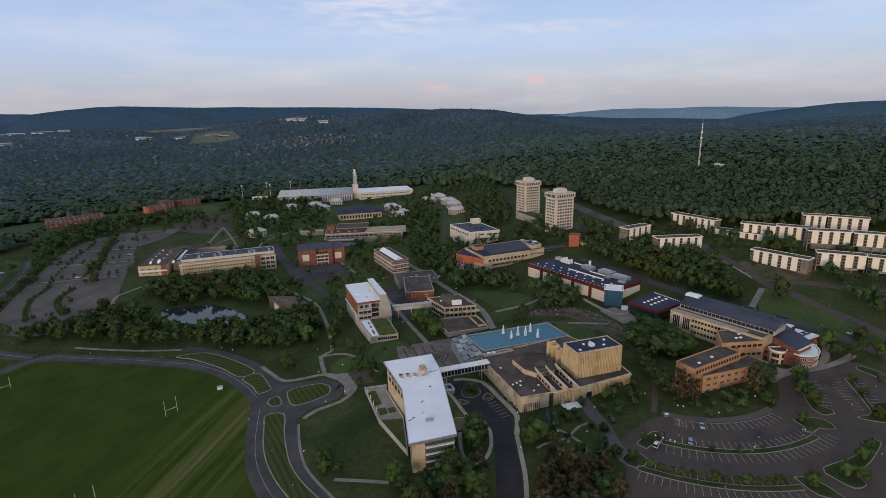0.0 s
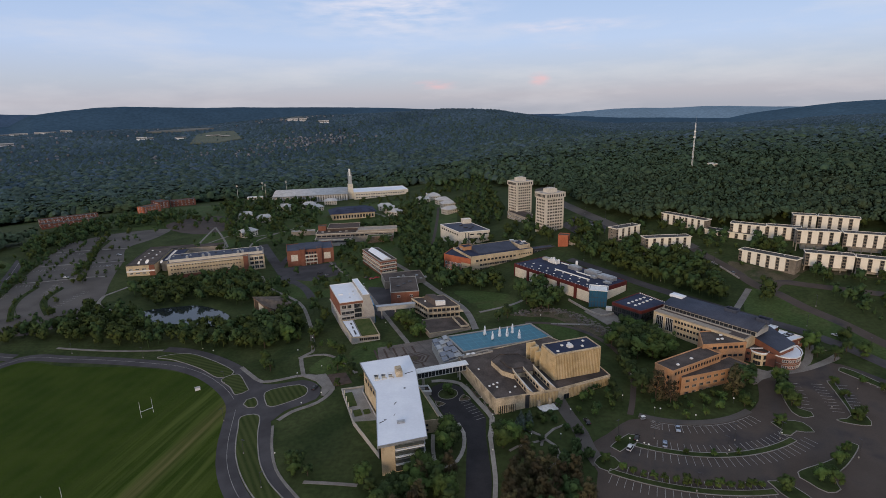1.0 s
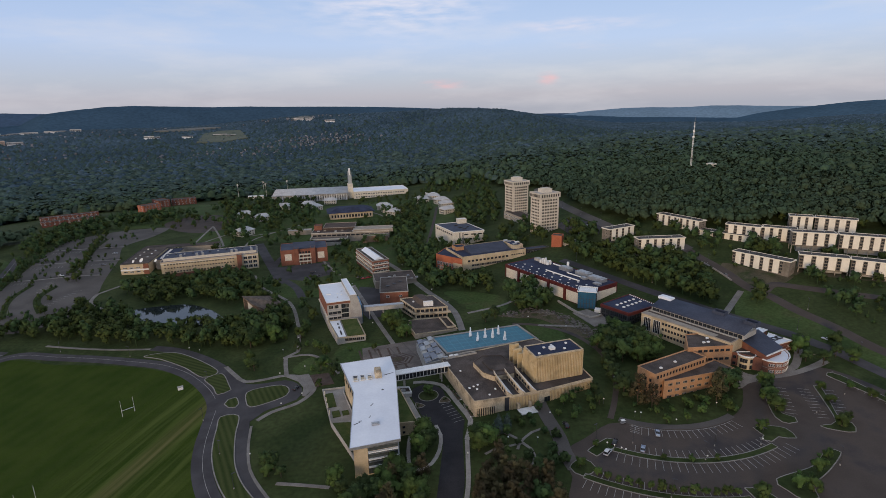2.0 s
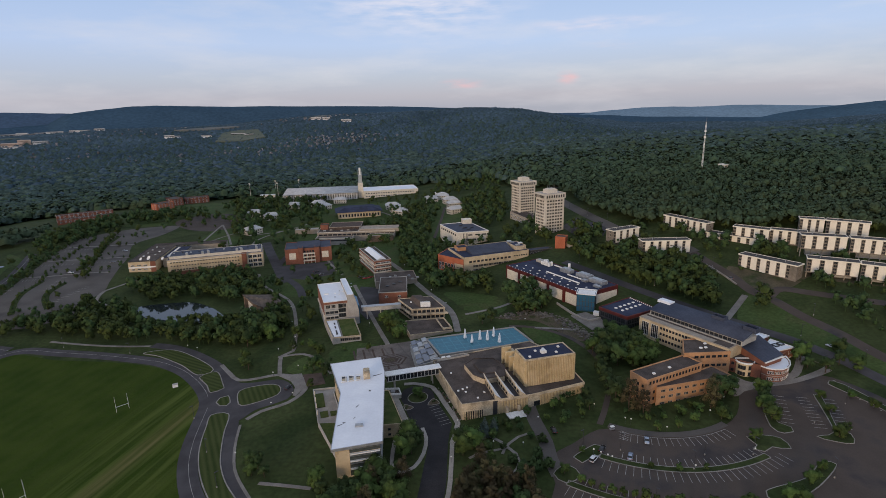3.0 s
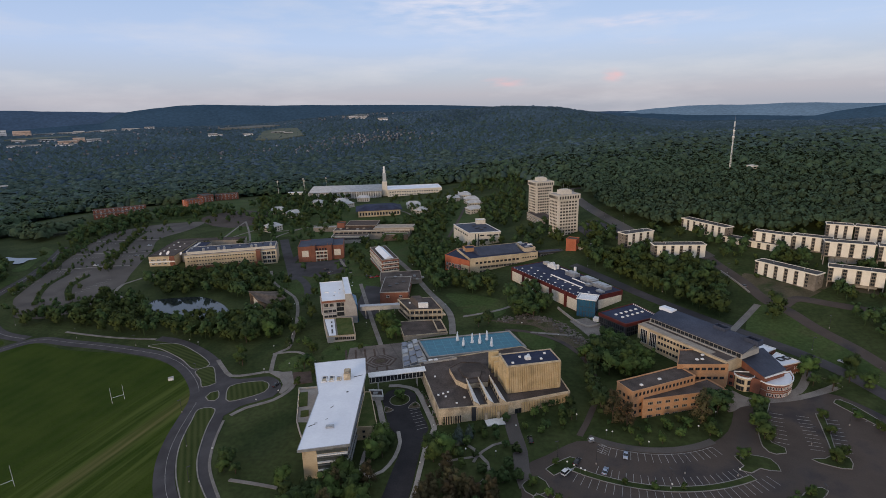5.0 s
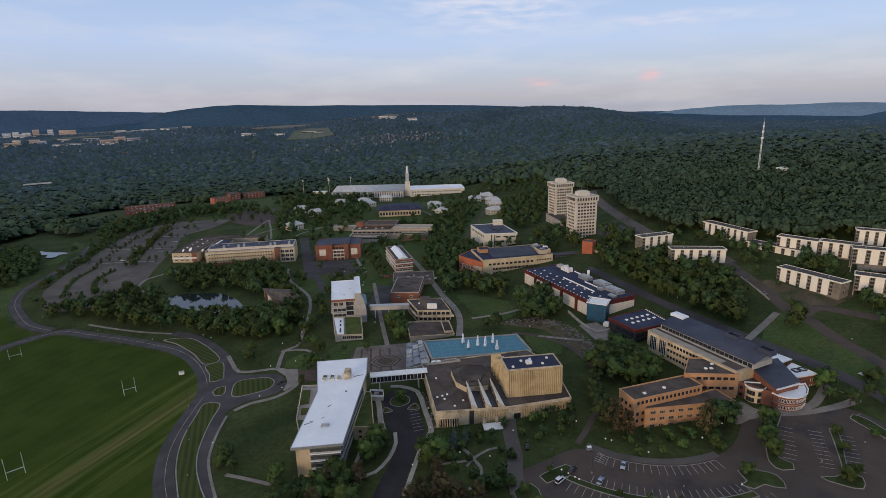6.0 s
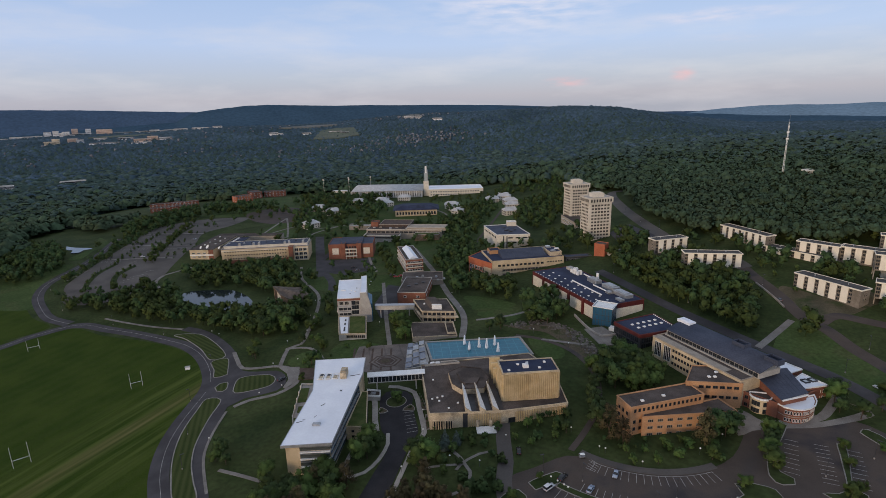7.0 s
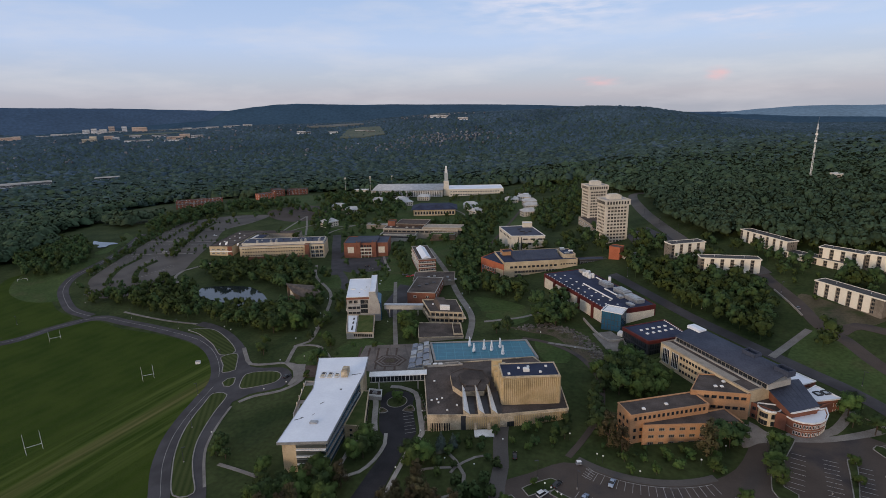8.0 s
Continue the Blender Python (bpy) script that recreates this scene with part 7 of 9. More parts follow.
for x, y, a in ((-212, 585, 60), (-246, 678, 10), (-217, 660, 35), (-215, 742, 5), (-170, 735, 50), (-185, 760, 5), (-62, 705, 20), (-52, 680, 60), (-20, 760, 10), (8, 735, 20), (15, 700, 15), (18, 655, 30), (-5, 775, 5), (-72, 728, 10), (-160, 790, 10)):
    residence(x, y, a)
block(thing("small_pavilion", -150, 590, ground(-150, 590), "low flat-roofed pavilion among trees", "building"), rect((-162, 583), 10, 26, 9), ground(-150, 590) + 5, GREY_TAN, GREY)
for x, y, w, d, turn in ((-302, 872, 24, 10, 14), (-10, 806, 14, 10, 10)):
    z = ground(x, y)
    shed = thing("field_shed", x, y, z, "low white flat-roofed shed at the playing fields", "shed", "playing field sheds")
    part("wall", box(x, y, z - 1.0, w, d, 5.0, turn, 0.1), WHITE_PANEL, shed)
    part("roof", box(x, y, z + 4.0, w + 0.8, d + 0.8, 0.5, turn, 0.1), WHITE, shed)
    part("door", box(x + (d / 2) * math.sin(radians(turn)), y - (d / 2) * math.cos(radians(turn)), z, 3.0, 0.2, 3.0, turn), DARK, shed)

# far brick apartments
for (x, y), turn, w, d, h, wall in (((-486, 640), 40, 62, 12, 5, DULL_BRICK), ((-500, 656), 40, 64, 12, 8, DULL_BRICK), ((-407, 727), 62, 26, 14, 9, ORANGE_RED), ((-413, 778), 50, 16, 26, 10, DULL_BRICK), ((-404, 798), 32, 34, 14, 9, DULL_BRICK)):
    q = rect((x, y), turn, w, d)
    z = max(ground(*p) for p in q) + h
    plain_hall("brick_apartments", q, z, wall, DORM_ROOF, "red brick apartment block at the wood's edge", 3, z - h + 1.0, 3.0, (int(w / 5), 0, 0, int(d / 6)), 2.0, 1.5, WHITE, 1, category="building")

# timber chapel by the pond
chapel = thing("chapel", -115, 361, -10, "small weathered timber chapel with steep slanting roofs", "chapel")
C_BASE = [(-126.4, 359.7), (-118.0, 354.9), (-110.5, 357.5), (-101.0, 366.0), (-112.0, 374.0)]
C_TOP = (2.0, -2.6, -7.6, -6.4, -3.4)
bm = bmesh.new()
lo, hi = [bm.verts.new((x, y, -13)) for x, y in C_BASE], [bm.verts.new((x, y, z)) for (x, y), z in zip(C_BASE, C_TOP)]
for i in range(5):
    bm.faces.new((lo[i], lo[(i + 1) % 5], hi[(i + 1) % 5], hi[i]))
part("wall", bm, CEDAR, chapel)
bm = bmesh.new()
eave = offset(C_BASE, 0.6)
a, b = ([bm.verts.new((x, y, z + dz)) for (x, y), z in zip(eave, C_TOP)] for dz in (0.05, 0.5))
for q in (a, b):
    for f in ((0, 1, 2), (0, 2, 3), (0, 3, 4)):
        bm.faces.new([q[i] for i in f])
for i in range(5):
    bm.faces.new((a[i], a[(i + 1) % 5], b[(i + 1) % 5], b[i]))
part("roof", bm, SHINGLE, chapel, "grey weathered shingle roof")
cp, cq = Vector(C_BASE[0]), Vector(C_BASE[1])
cn = Vector(((cq - cp).y, -(cq - cp).x)).normalized() * 0.15
part("dark_panel", solid([tuple(cp.lerp(cq, 0.08) + cn), tuple(cp.lerp(cq, 0.42) + cn), tuple(cp.lerp(cq, 0.42) - cn), tuple(cp.lerp(cq, 0.08) - cn)], -12, lambda x, y: 0.6 - 0.5 * (x + 126.4)), BARK, chapel)
part("window", solid([tuple(cp.lerp(cq, 0.46) + cn), tuple(cp.lerp(cq, 0.96) + cn), tuple(cp.lerp(cq, 0.96) - cn), tuple(cp.lerp(cq, 0.46) - cn)], lambda x, y: -9.5 + 0.9 * (x + 122.5), lambda x, y: -1.4 - 0.62 * (x + 122.5)), WHITE_PANEL, chapel, "tall pale triangular window")
for t in (0.02, 0.44, 0.98):
    q = cp.lerp(cq, t) + cn
    part("post", box(q.x, q.y, -12, 0.35, 0.35, 13.2 - 5.0 * t, 0), CEDAR, chapel)

# radio mast and hut on the wooded hill
mast = thing("radio_mast", 281, 584, ground(281, 584), "tall pale steel radio mast on the wooded hill", "mast")
zm = ground(281, 584)
bm = bmesh.new()
for k in range(3):
    a = 2.094 * k
    tube(bm, [(281 + 0.9 * math.cos(a), 584 + 0.9 * math.sin(a), zm), (281 + 0.45 * math.cos(a), 584 + 0.45 * math.sin(a), zm + 58)], 0.13, 0.10, 5)
for k in range(29):
    z = zm + 2 * k
    r = 0.9 - 0.45 * k / 29
    for j in range(3):
        a0, a1 = 2.094 * j, 2.094 * (j + 1)
        tube(bm, [(281 + r * math.cos(a0), 584 + r * math.sin(a0), z), (281 + r * math.cos(a1), 584 + r * math.sin(a1), z + 2)], 0.06, 0.06, 4)
part("lattice", bm, WHITE, mast)
for z, w_ in ((33, 3.4), (35, 2.6), (48, 2.0), (53, 1.6), (42, 2.2)):
    part("antenna", box(281, 584, zm + z, w_, 0.5, 1.6, 20 + z * 7), WHITE, mast)
part("whip", tube(bmesh.new(), [(281, 584, zm + 58), (281, 584, zm + 64)], 0.12, 0.06, 5), METAL, mast)
hut = thing("hill_hut", 297, 570, ground(297, 570), "small white hut among trees on the hill", "hut")
zh = ground(297, 570)
part("wall", box(297, 570, zh, 7, 6, 13, 15), WHITE_PANEL, hut)
part("roof", solid(rect((293.8, 566.0), 15, 8, 7), zh + 13, lambda x, y: zh + 13.6 + 0.12 * (y - 565)), WHITE_PANEL, hut)

# ---- trees ----
def soft_normals(me, normals):
    """Shades a leafy mesh as one rounded mass: the normals of its leaves follow the crown's form."""
    n = np.asarray(normals, np.float32)
    n = n / np.maximum(np.linalg.norm(n, axis=1), 1e-6)[:, None]
    me.polygons.foreach_set("use_smooth", [True] * len(me.polygons))
    me.attributes.new("custom_normal", "FLOAT_VECTOR", "POINT").data.foreach_set("vector", n.ravel())
    me.update()
    return me


def crown_mesh(name, lobes, count, size, rng, mat, squash=1.0, core=0.68):
    """A leafy crown: clumps of small leaf cards over several uneven lobes, with gaps between them."""
    co, nr, faces = [], [], []
    mid = sum((Vector(c) for c, _ in lobes), Vector()) / len(lobes)
    for k in range(count):
        c, r = rng.choice(lobes)
        u = Vector((rng.gauss(0, 1), rng.gauss(0, 1), rng.gauss(0.2, 1))).normalized()
        q = Vector(c) + Vector((u.x, u.y, u.z * squash)) * r * (0.58 + 0.52 * rng.random())
        n = (u + Vector((rng.gauss(0, 0.27), rng.gauss(0, 0.27), rng.gauss(0.1, 0.27)))).normalized()
        t = n.orthogonal().normalized()
        t = t * math.cos(k) + n.cross(t) * math.sin(k)
        b = n.cross(t)
        s = size * rng.uniform(0.55, 1.2)
        i = len(co)
        co += [tuple(q + t * s * 1.1), tuple(q + b * s * 0.7 + n * s * 0.2), tuple(q - t * s), tuple(q - b * s * 0.8 - n * s * 0.1)]
        face = u * 0.45 + (q - mid).normalized() * 0.75 + Vector((rng.gauss(0, 0.22), rng.gauss(0, 0.22), 0.42 + rng.gauss(0, 0.22)))
        nr += [tuple(face)] * 4
        faces.append((i, i + 1, i + 2, i + 3))
    for c, r in lobes:
        i = len(co)
        m = bmesh.new()
        bmesh.ops.create_icosphere(m, subdivisions=1, radius=r * core)
        for v in m.verts:
            p = Vector(c) + Vector((v.co.x * rng.uniform(0.85, 1.12), v.co.y * rng.uniform(0.85, 1.12), v.co.z * squash * rng.uniform(0.85, 1.12)))
            co.append(tuple(p))
            nr.append(tuple(v.co.normalized() * 0.45 + (p - mid).normalized() * 0.75 + Vector((0, 0, 0.42))))
        faces += [tuple(i + v.index for v in f.verts) for f in m.faces]
        m.free()
    me = bpy.data.meshes.new(name)
    me.from_pydata(co, [], faces)
    me.materials.append(mat)
    return soft_normals(me, nr)


def trunk_mesh(h, r, rng):
    bm = bmesh.new()
    tube(bm, [(0, 0, -0.8), (rng.uniform(-0.1, 0.1), rng.uniform(-0.1, 0.1), h * 0.3), (rng.uniform(-0.3, 0.3), rng.uniform(-0.3, 0.3), h * 0.62)], r, r * 0.55, 7)
    for k in range(5):
        a = k * 1.257 + rng.uniform(-0.4, 0.4)
        z = h * rng.uniform(0.26, 0.5)
        tube(bm, [(0, 0, z), (math.cos(a) * h * 0.12, math.sin(a) * h * 0.12, z + h * 0.13), (math.cos(a) * h * 0.2, math.sin(a) * h * 0.2, z + h * 0.27)], r * 0.45, r * 0.15, 5)
    me = bpy.data.meshes.new("trunk")
    bm.to_mesh(me)
    bm.free()
    me.materials.append(BARK)
    return me


KINDS = {}
LOW = {}


def tree_kind(key, h, width, mat, label, cards, size, form="round"):
    """Three models of one kind of tree, each ready to be copied, and two plainer ones for the joined far groves."""
    made, plain = [], []
    for k in range(5):
        rng = random.Random(f"{key}{k}")
        lobes = []
        if form == "cone":
            for j in range(7):
                t = j / 6
                for i in range(3 if j < 5 else 1):
                    a = i * 2.09 + j
                    rr = width * 0.5 * (1 - t) * 0.5
                    lobes.append(((rr * math.cos(a), rr * math.sin(a), h * (0.12 + 0.8 * t)), width * (0.34 * (1 - t) + 0.06)))
        elif form == "column":
            for j in range(9):
                t = j / 8
                a = rng.uniform(0, 6.28)
                rr = width * 0.16 * (1 - 0.6 * t)
                lobes.append(((rr * math.cos(a), rr * math.sin(a), h * (0.16 + 0.76 * t)), width * (0.34 - 0.22 * t) * rng.uniform(0.8, 1.15)))
        elif form == "loose":
            for j in range(16):
                t = j / 15
                a = j * 2.4 + rng.uniform(-0.5, 0.5)
                rr = width * (0.40 - 0.26 * t) * rng.uniform(0.5, 1.0)
                lobes.append(((rr * math.cos(a), rr * math.sin(a), h * (0.22 + 0.72 * t)), width * rng.uniform(0.14, 0.22) * (1.15 - 0.5 * t)))
        else:
            n = 14 if k < 3 else 7
            lobes.append(((0, 0, h * 0.60), width * 0.34))
            for j in range(n):
                a = j * 6.283 / n + rng.uniform(-0.3, 0.3)
                rr = width * rng.uniform(0.16, 0.34)
                lobes.append(((rr * math.cos(a), rr * math.sin(a), h * rng.uniform(0.24, 0.82)), width * rng.uniform(0.13, 0.21)))
        if k > 2:
            me = crown_mesh("crown", lobes, cards // 6, size * 2.05, rng, mat)
            co = np.array([v.co[:] for v in me.vertices])
            nr = np.empty(len(co) * 3, np.float32)
            me.attributes["custom_normal"].data.foreach_get("vector", nr)
            plain.append((co, [tuple(f.vertices) for f in me.polygons], nr.reshape(-1, 3)))
            bpy.data.meshes.remove(me)
            continue
        t = new("tree")
        for nm, me in (("trunk", trunk_mesh(h * 0.85, h * 0.028, rng)), ("crown", crown_mesh("crown", lobes, cards, size, rng, mat, 1.0, 0.45 if form == "loose" else 0.68))):
            new(nm, me).parent = t
        tagged(t, label, "tree", "campus trees")
        made.append([t, False])
    KINDS[key], LOW[key] = made, (plain, mat)


RNG = random.Random(11)
tree_kind("oak", 11, 10.5, LEAF, "full green broadleaf tree", 1250, 0.33)
tree_kind("dark", 12, 10, LEAF_DARK, "tall dark green broadleaf tree", 1150, 0.34)
tree_kind("small", 5.2, 4.8, LEAF, "small young green tree", 330, 0.30)
tree_kind("rust", 14.0, 9.4, LEAF_RUST, "tall rusty brown tree with a loose ragged crown", 1900, 0.27, "loose")
tree_kind("spruce", 10, 6.0, LEAF_BLUE, "blue-grey spruce beside the theatre", 520, 0.36, "cone")
tree_kind("bush", 2.4, 3.2, LEAF_DARK, "low rounded dark green shrub", 170, 0.30)


PLANTED = []


def plant(key, x, y, scale=1.0):
    PLANTED.append((key, x, y, scale))


def set_trees():
    """The 290 trees nearest the camera's path become things of their own; the groves behind them are joined, kind by
    kind.
    """
    PLANTED.sort(key=lambda q: (q[1] - 50) ** 2 + q[2] ** 2)
    joined = {}
    for i, (key, x, y, scale) in enumerate(PLANTED):
        s = scale * RNG.uniform(0.85, 1.15)
        turn, tall = RNG.uniform(0, 6.28), s * RNG.uniform(0.9, 1.12)
        if i < 290:
            slot = RNG.choice(KINDS[key])
            m = Matrix.Translation((x, y, ground(x, y))) @ Matrix.Rotation(turn, 4, "Z")
            if slot[1]:
                t = copy_thing(slot[0], m)
            else:
                slot[1], t = True, slot[0]
                t.matrix_basis = m
            t.scale = (s, s, tall)
            continue
        co, faces, nr = RNG.choice(LOW[key][0])
        c, d = math.cos(turn) * s, math.sin(turn) * s
        got = joined.setdefault(key, ([], [], []))
        n = sum(len(a) for a in got[0])
        got[2].append(np.stack([nr[:, 0] * c - nr[:, 1] * d, nr[:, 0] * d + nr[:, 1] * c, nr[:, 2] * s], 1))
        got[0].append(np.stack([co[:, 0] * c - co[:, 1] * d + x, co[:, 0] * d + co[:, 1] * c + y, co[:, 2] * tall + ground(x, y)], 1))
        got[1].extend(tuple(n + v for v in f) for f in faces)
        r, h = 0.22 * s, 5.0 * s
        n += len(co)
        z = ground(x, y)
        got[0].append(np.array([(x + r * math.cos(a), y + r * math.sin(a), z + b) for b in (-0.6, h) for a in (0, 1.571, 3.142, 4.712)]))
        got[2].append(np.array([(math.cos(a), math.sin(a), 0.0) for b in (0, 1) for a in (0, 1.571, 3.142, 4.712)]))
        got[1].extend((n + k, n + (k + 1) % 4, n + 4 + (k + 1) % 4, n + 4 + k) for k in range(4))
    names = {"oak": ("green_grove", "groves of full green trees between the halls"), "dark": ("dark_grove", "groves of dark green trees between the halls"),
             "small": ("young_trees", "young green trees along the car parks"), "rust": ("rusty_grove", "rusty brown trees"), "bush": ("shrubs", "low dark green shrubs"), "spruce": ("spruces", "blue-grey spruces")}
    for key, (co, faces, nr) in joined.items():
        me = bpy.data.meshes.new(names[key][0])
        me.from_pydata(np.concatenate(co).tolist(), [], faces)
        me.materials.append(LOW[key][1])
        soft_normals(me, np.concatenate(nr))
        tagged(new(names[key][0], me), names[key][1], "trees", kind="stuff")
    for made in KINDS.values():
        for t, used in made:
            if not used:
                for o in (*t.children, t):
                    bpy.data.objects.remove(o)


BLOCKED = [W_POLY, T_MAIN, H_MAIN, H_LOW, H_TOP, R_POLY, L_POLY, N_POLY, S_POLY, B_POLY, B_WING, V_POLY, LB, LW, BK, BN, BT, MD, RH, TN, DI, CC, DN, AE, A2, TL, POOL_POLY, PLAZA, POND_POLY, LOT, DRIVE, LOT_W, OVAL, CUBE, WPOND, SPINE]
BLOCKED = [offset(p, 2.0) if len(p) < 12 else p for p in BLOCKED] + DORMS
ROAD_XY = np.array(ROAD_PTS)


def grove(outline, spacing, mix, scale=1.0, jitter=0.45):
    xs, ys = [p[0] for p in outline], [p[1] for p in outline]
    y = min(ys)
    row = 0
    while y < max(ys):
        x = min(xs) + (row % 2) * spacing / 2
        while x < max(xs):
            p = (x + RNG.uniform(-jitter, jitter) * spacing, y + RNG.uniform(-jitter, jitter) * spacing)
            if inside(p, outline) and not any(inside(p, b) for b in BLOCKED) and (np.hypot(ROAD_XY[:, 0] - p[0], ROAD_XY[:, 1] - p[1]) > ROAD_XY[:, 2] + 3.6).all():
                plant(RNG.choice(mix), *p, scale)
            x += spacing
        y += spacing * 0.87
        row += 1


grove([(-495.3, 421.3), (-440.2, 455.4), (-363.9, 397.9), (-347.0, 357.9), (-394.0, 347.4)], 9.5, ("dark", "oak", "dark"), 1.0)
grove([(-20, 800), (60, 790), (92, 830), (84, 940), (-20, 900)], 15, ("oak", "dark"), 0.9)
grove([(246, 290), (262, 262), (300, 250), (330, 262), (290, 280), (256, 302)], 9, ("bush", "small", "bush", "dark"), 0.8)
grove([(130, 410), (150, 395), (166, 372), (158, 368), (138, 392)], 8, ("oak",), 0.9)
grove([(214, 362), (232, 350), (262, 325), (340, 292), (350, 390), (300, 425), (250, 440), (204, 470), (180, 470), (150, 430), (190, 420), (212, 400)], 14, ("dark", "oak", "small"), 0.8)
grove([(-135, 300), (-68, 300), (-66, 330), (-95, 420), (-125, 420), (-110, 360), (-140, 330)], 12, ("oak", "dark", "small"), 0.85)
grove([(-136, 500), (-20, 512), (-10, 545), (-130, 535)], 12, ("oak", "dark", "small"), 0.85)
grove([(-92, 395), (-52, 400), (-58, 500), (-92, 500), (-88, 440)], 13, ("oak", "small", "dark"), 0.8)
grove([(62, 452), (108, 456), (110, 530), (70, 530)], 12, ("oak", "dark"))
grove([(-262, 500), (-145, 505), (-140, 590), (-210, 640), (-262, 590)], 17, ("oak", "dark", "small"), 0.85)
grove([(34, 190), (58, 186), (60, 198), (52, 212), (38, 211)], 7.5, ("small", "bush", "small"), 0.9)
grove([(68, 214), (88, 214), (98, 226), (92, 232), (70, 221)], 8.5, ("bush", "dark", "bush"), 0.5)
grove([(207, 200), (226, 205), (212, 248), (204, 244)], 10, ("oak", "dark"), 0.75)
grove([(150, 400), (222, 392), (236, 410), (222, 418), (205, 440), (176, 442)], 10, ("oak", "dark"), 0.85)
grove([(90, 296), (102, 288), (112, 262), (106, 240), (99, 255), (96, 275)], 9, ("oak", "dark"), 0.8)
grove([(102, 215), (150, 219), (155, 230), (118, 222), (104, 222)], 6.5, ("bush", "small", "bush"), 0.8)
grove([(-58, 262), (-30, 262), (-28, 300), (-58, 300)], 12, ("small", "oak", "bush"), 0.75)
grove([(-340, 620), (-260, 600), (-240, 660), (-330, 700)], 15, ("dark", "oak", "small"), 0.8)
grove([(-120, 760), (-20, 780), (0, 840), (-120, 815)], 13, ("oak", "small"), 0.7)
grove([(232, 345), (262, 320), (330, 300), (330, 330), (262, 342), (245, 360)], 11, ("bush", "small", "dark"), 0.8)
grove([(-266, 345), (-268, 380), (-224, 374), (-192, 338), (-168, 334), (-130, 335), (-123, 345), (-96, 332), (-88, 350), (-70, 306), (-85, 301), (-108, 298), (-146, 305), (-170, 312), (-187, 314), (-235, 322)], 8.0, ("oak", "oak", "dark"))
grove([(-250, 411), (-214, 432), (-149, 446), (-120, 406), (-114, 375), (-138, 386), (-141, 372), (-169, 391), (-214, 380)], 8.0, ("oak", "dark", "oak"))
grove([(119, 446), (149, 428), (191, 385), (198, 345), (186, 310), (160, 333), (146, 360), (126, 392)], 7.4, ("oak", "oak", "oak", "dark"))
grove([(-38, 511), (-5, 540), (10, 450), (8, 409), (24, 372), (8, 372), (-18, 431)], 8.0, ("dark", "oak", "dark"))
grove([(17, 405), (50, 392), (58, 368), (24, 370)], 8.0, ("dark", "oak"))
grove([(54, 350), (86, 366), (94, 340), (77, 323), (60, 329)], 7.5, ("dark", "dark", "oak"))
grove([(104, 282), (116, 295), (123, 287), (132, 280), (136, 262), (117, 252), (106, 238), (101, 248)], 7.0, ("oak", "dark"))
grove([(-16, 167), (-9, 177), (2, 183), (13, 179), (14, 160), (-14, 150)], 6.2, ("rust", "oak", "dark", "oak"), 0.9)
grove([(31, 178), (42, 181), (54, 173), (62, 164), (66, 152), (30, 145)], 5.6, ("rust", "rust", "dark", "rust"), 0.92)
grove([(-271, 654), (-285, 718), (-216, 800), (-150, 700), (-140, 616), (-150, 592), (-190, 590), (-207, 550)], 15, ("oak", "dark"))
grove([(-69, 695), (-18, 763), (7, 625), (1, 545), (-33, 532), (-57, 605)], 13, ("oak", "dark"))
grove([(23, 736), (83, 782), (76, 600), (72, 525), (53, 547), (30, 600)], 12, ("oak", "dark"))
grove([(125, 495), (150, 465), (146, 437), (122, 455)], 9, ("oak", "dark"))
grove([(-26, 326), (-16, 336), (1, 296), (-6, 290)], 5.5, ("small", "small", "oak"), 0.9)
grove([(-85, 640), (-30, 660), (-40, 590), (-90, 575)], 13, ("oak", "dark"))
grove([(150, 425), (176, 445), (205, 420), (196, 408), (165, 412)], 10, ("oak",))
grove([(228, 392), (252, 385), (262, 365), (240, 372)], 9, ("oak", "dark"))
grove([(236, 352), (252, 345), (262, 336), (248, 334)], 9, ("dark", "small"))
grove([(250, 315), (290, 296), (340, 276), (345, 262), (290, 276), (248, 300)], 8, ("dark", "oak"), 0.8)
grove([(-430, 600), (-380, 560), (-365, 620), (-330, 630), (-320, 700), (-400, 690)], 12, ("dark", "oak"))
grove([(-396, 500), (-392, 560), (-420, 600), (-425, 540)], 8.5, ("dark", "dark", "oak"))
grove([(-396, 384), (-368, 394), (-398, 430), (-432, 430), (-440, 400)], 9, ("dark", "oak"), 0.9)
grove([(-352, 410), (-358, 410), (-392, 515), (-384, 515)], 6.5, ("dark", "small", "bush"), 0.8)
grove([(-332, 356), (-338, 352), (-352, 392), (-346, 396)], 6, ("dark", "bush", "small"), 0.9)
grove([(-262, 325), (-240, 322), (-238, 345), (-262, 350), (-290, 335), (-285, 322)], 8, ("oak", "dark"), 0.9)
grove([(-440, 610), (-400, 560), (-385, 600), (-420, 650)], 9, ("dark", "small", "bush"), 0.8)
grove([(-300, 700), (-180, 790), (-190, 830), (-320, 800)], 14, ("dark", "oak"))
grove([(-387.8, 447.1), (-409.6, 506.0), (-429.2, 580.1), (-443.5, 672.7), (-387.8, 617.6), (-390.5, 537.4), (-371.8, 469.7)], 9.5, ("dark", "small", "oak"), 0.8)
grove([(-42, 164), (-37, 166), (-30, 156), (-34, 152)], 5, ("oak",), 0.7)


def tree_row(line, gap, mix, size):
    for x, y in refine(line, gap):
        plant(RNG.choice(mix), x + RNG.uniform(-1.2, 1.2), y + RNG.uniform(-1.2, 1.2), size)


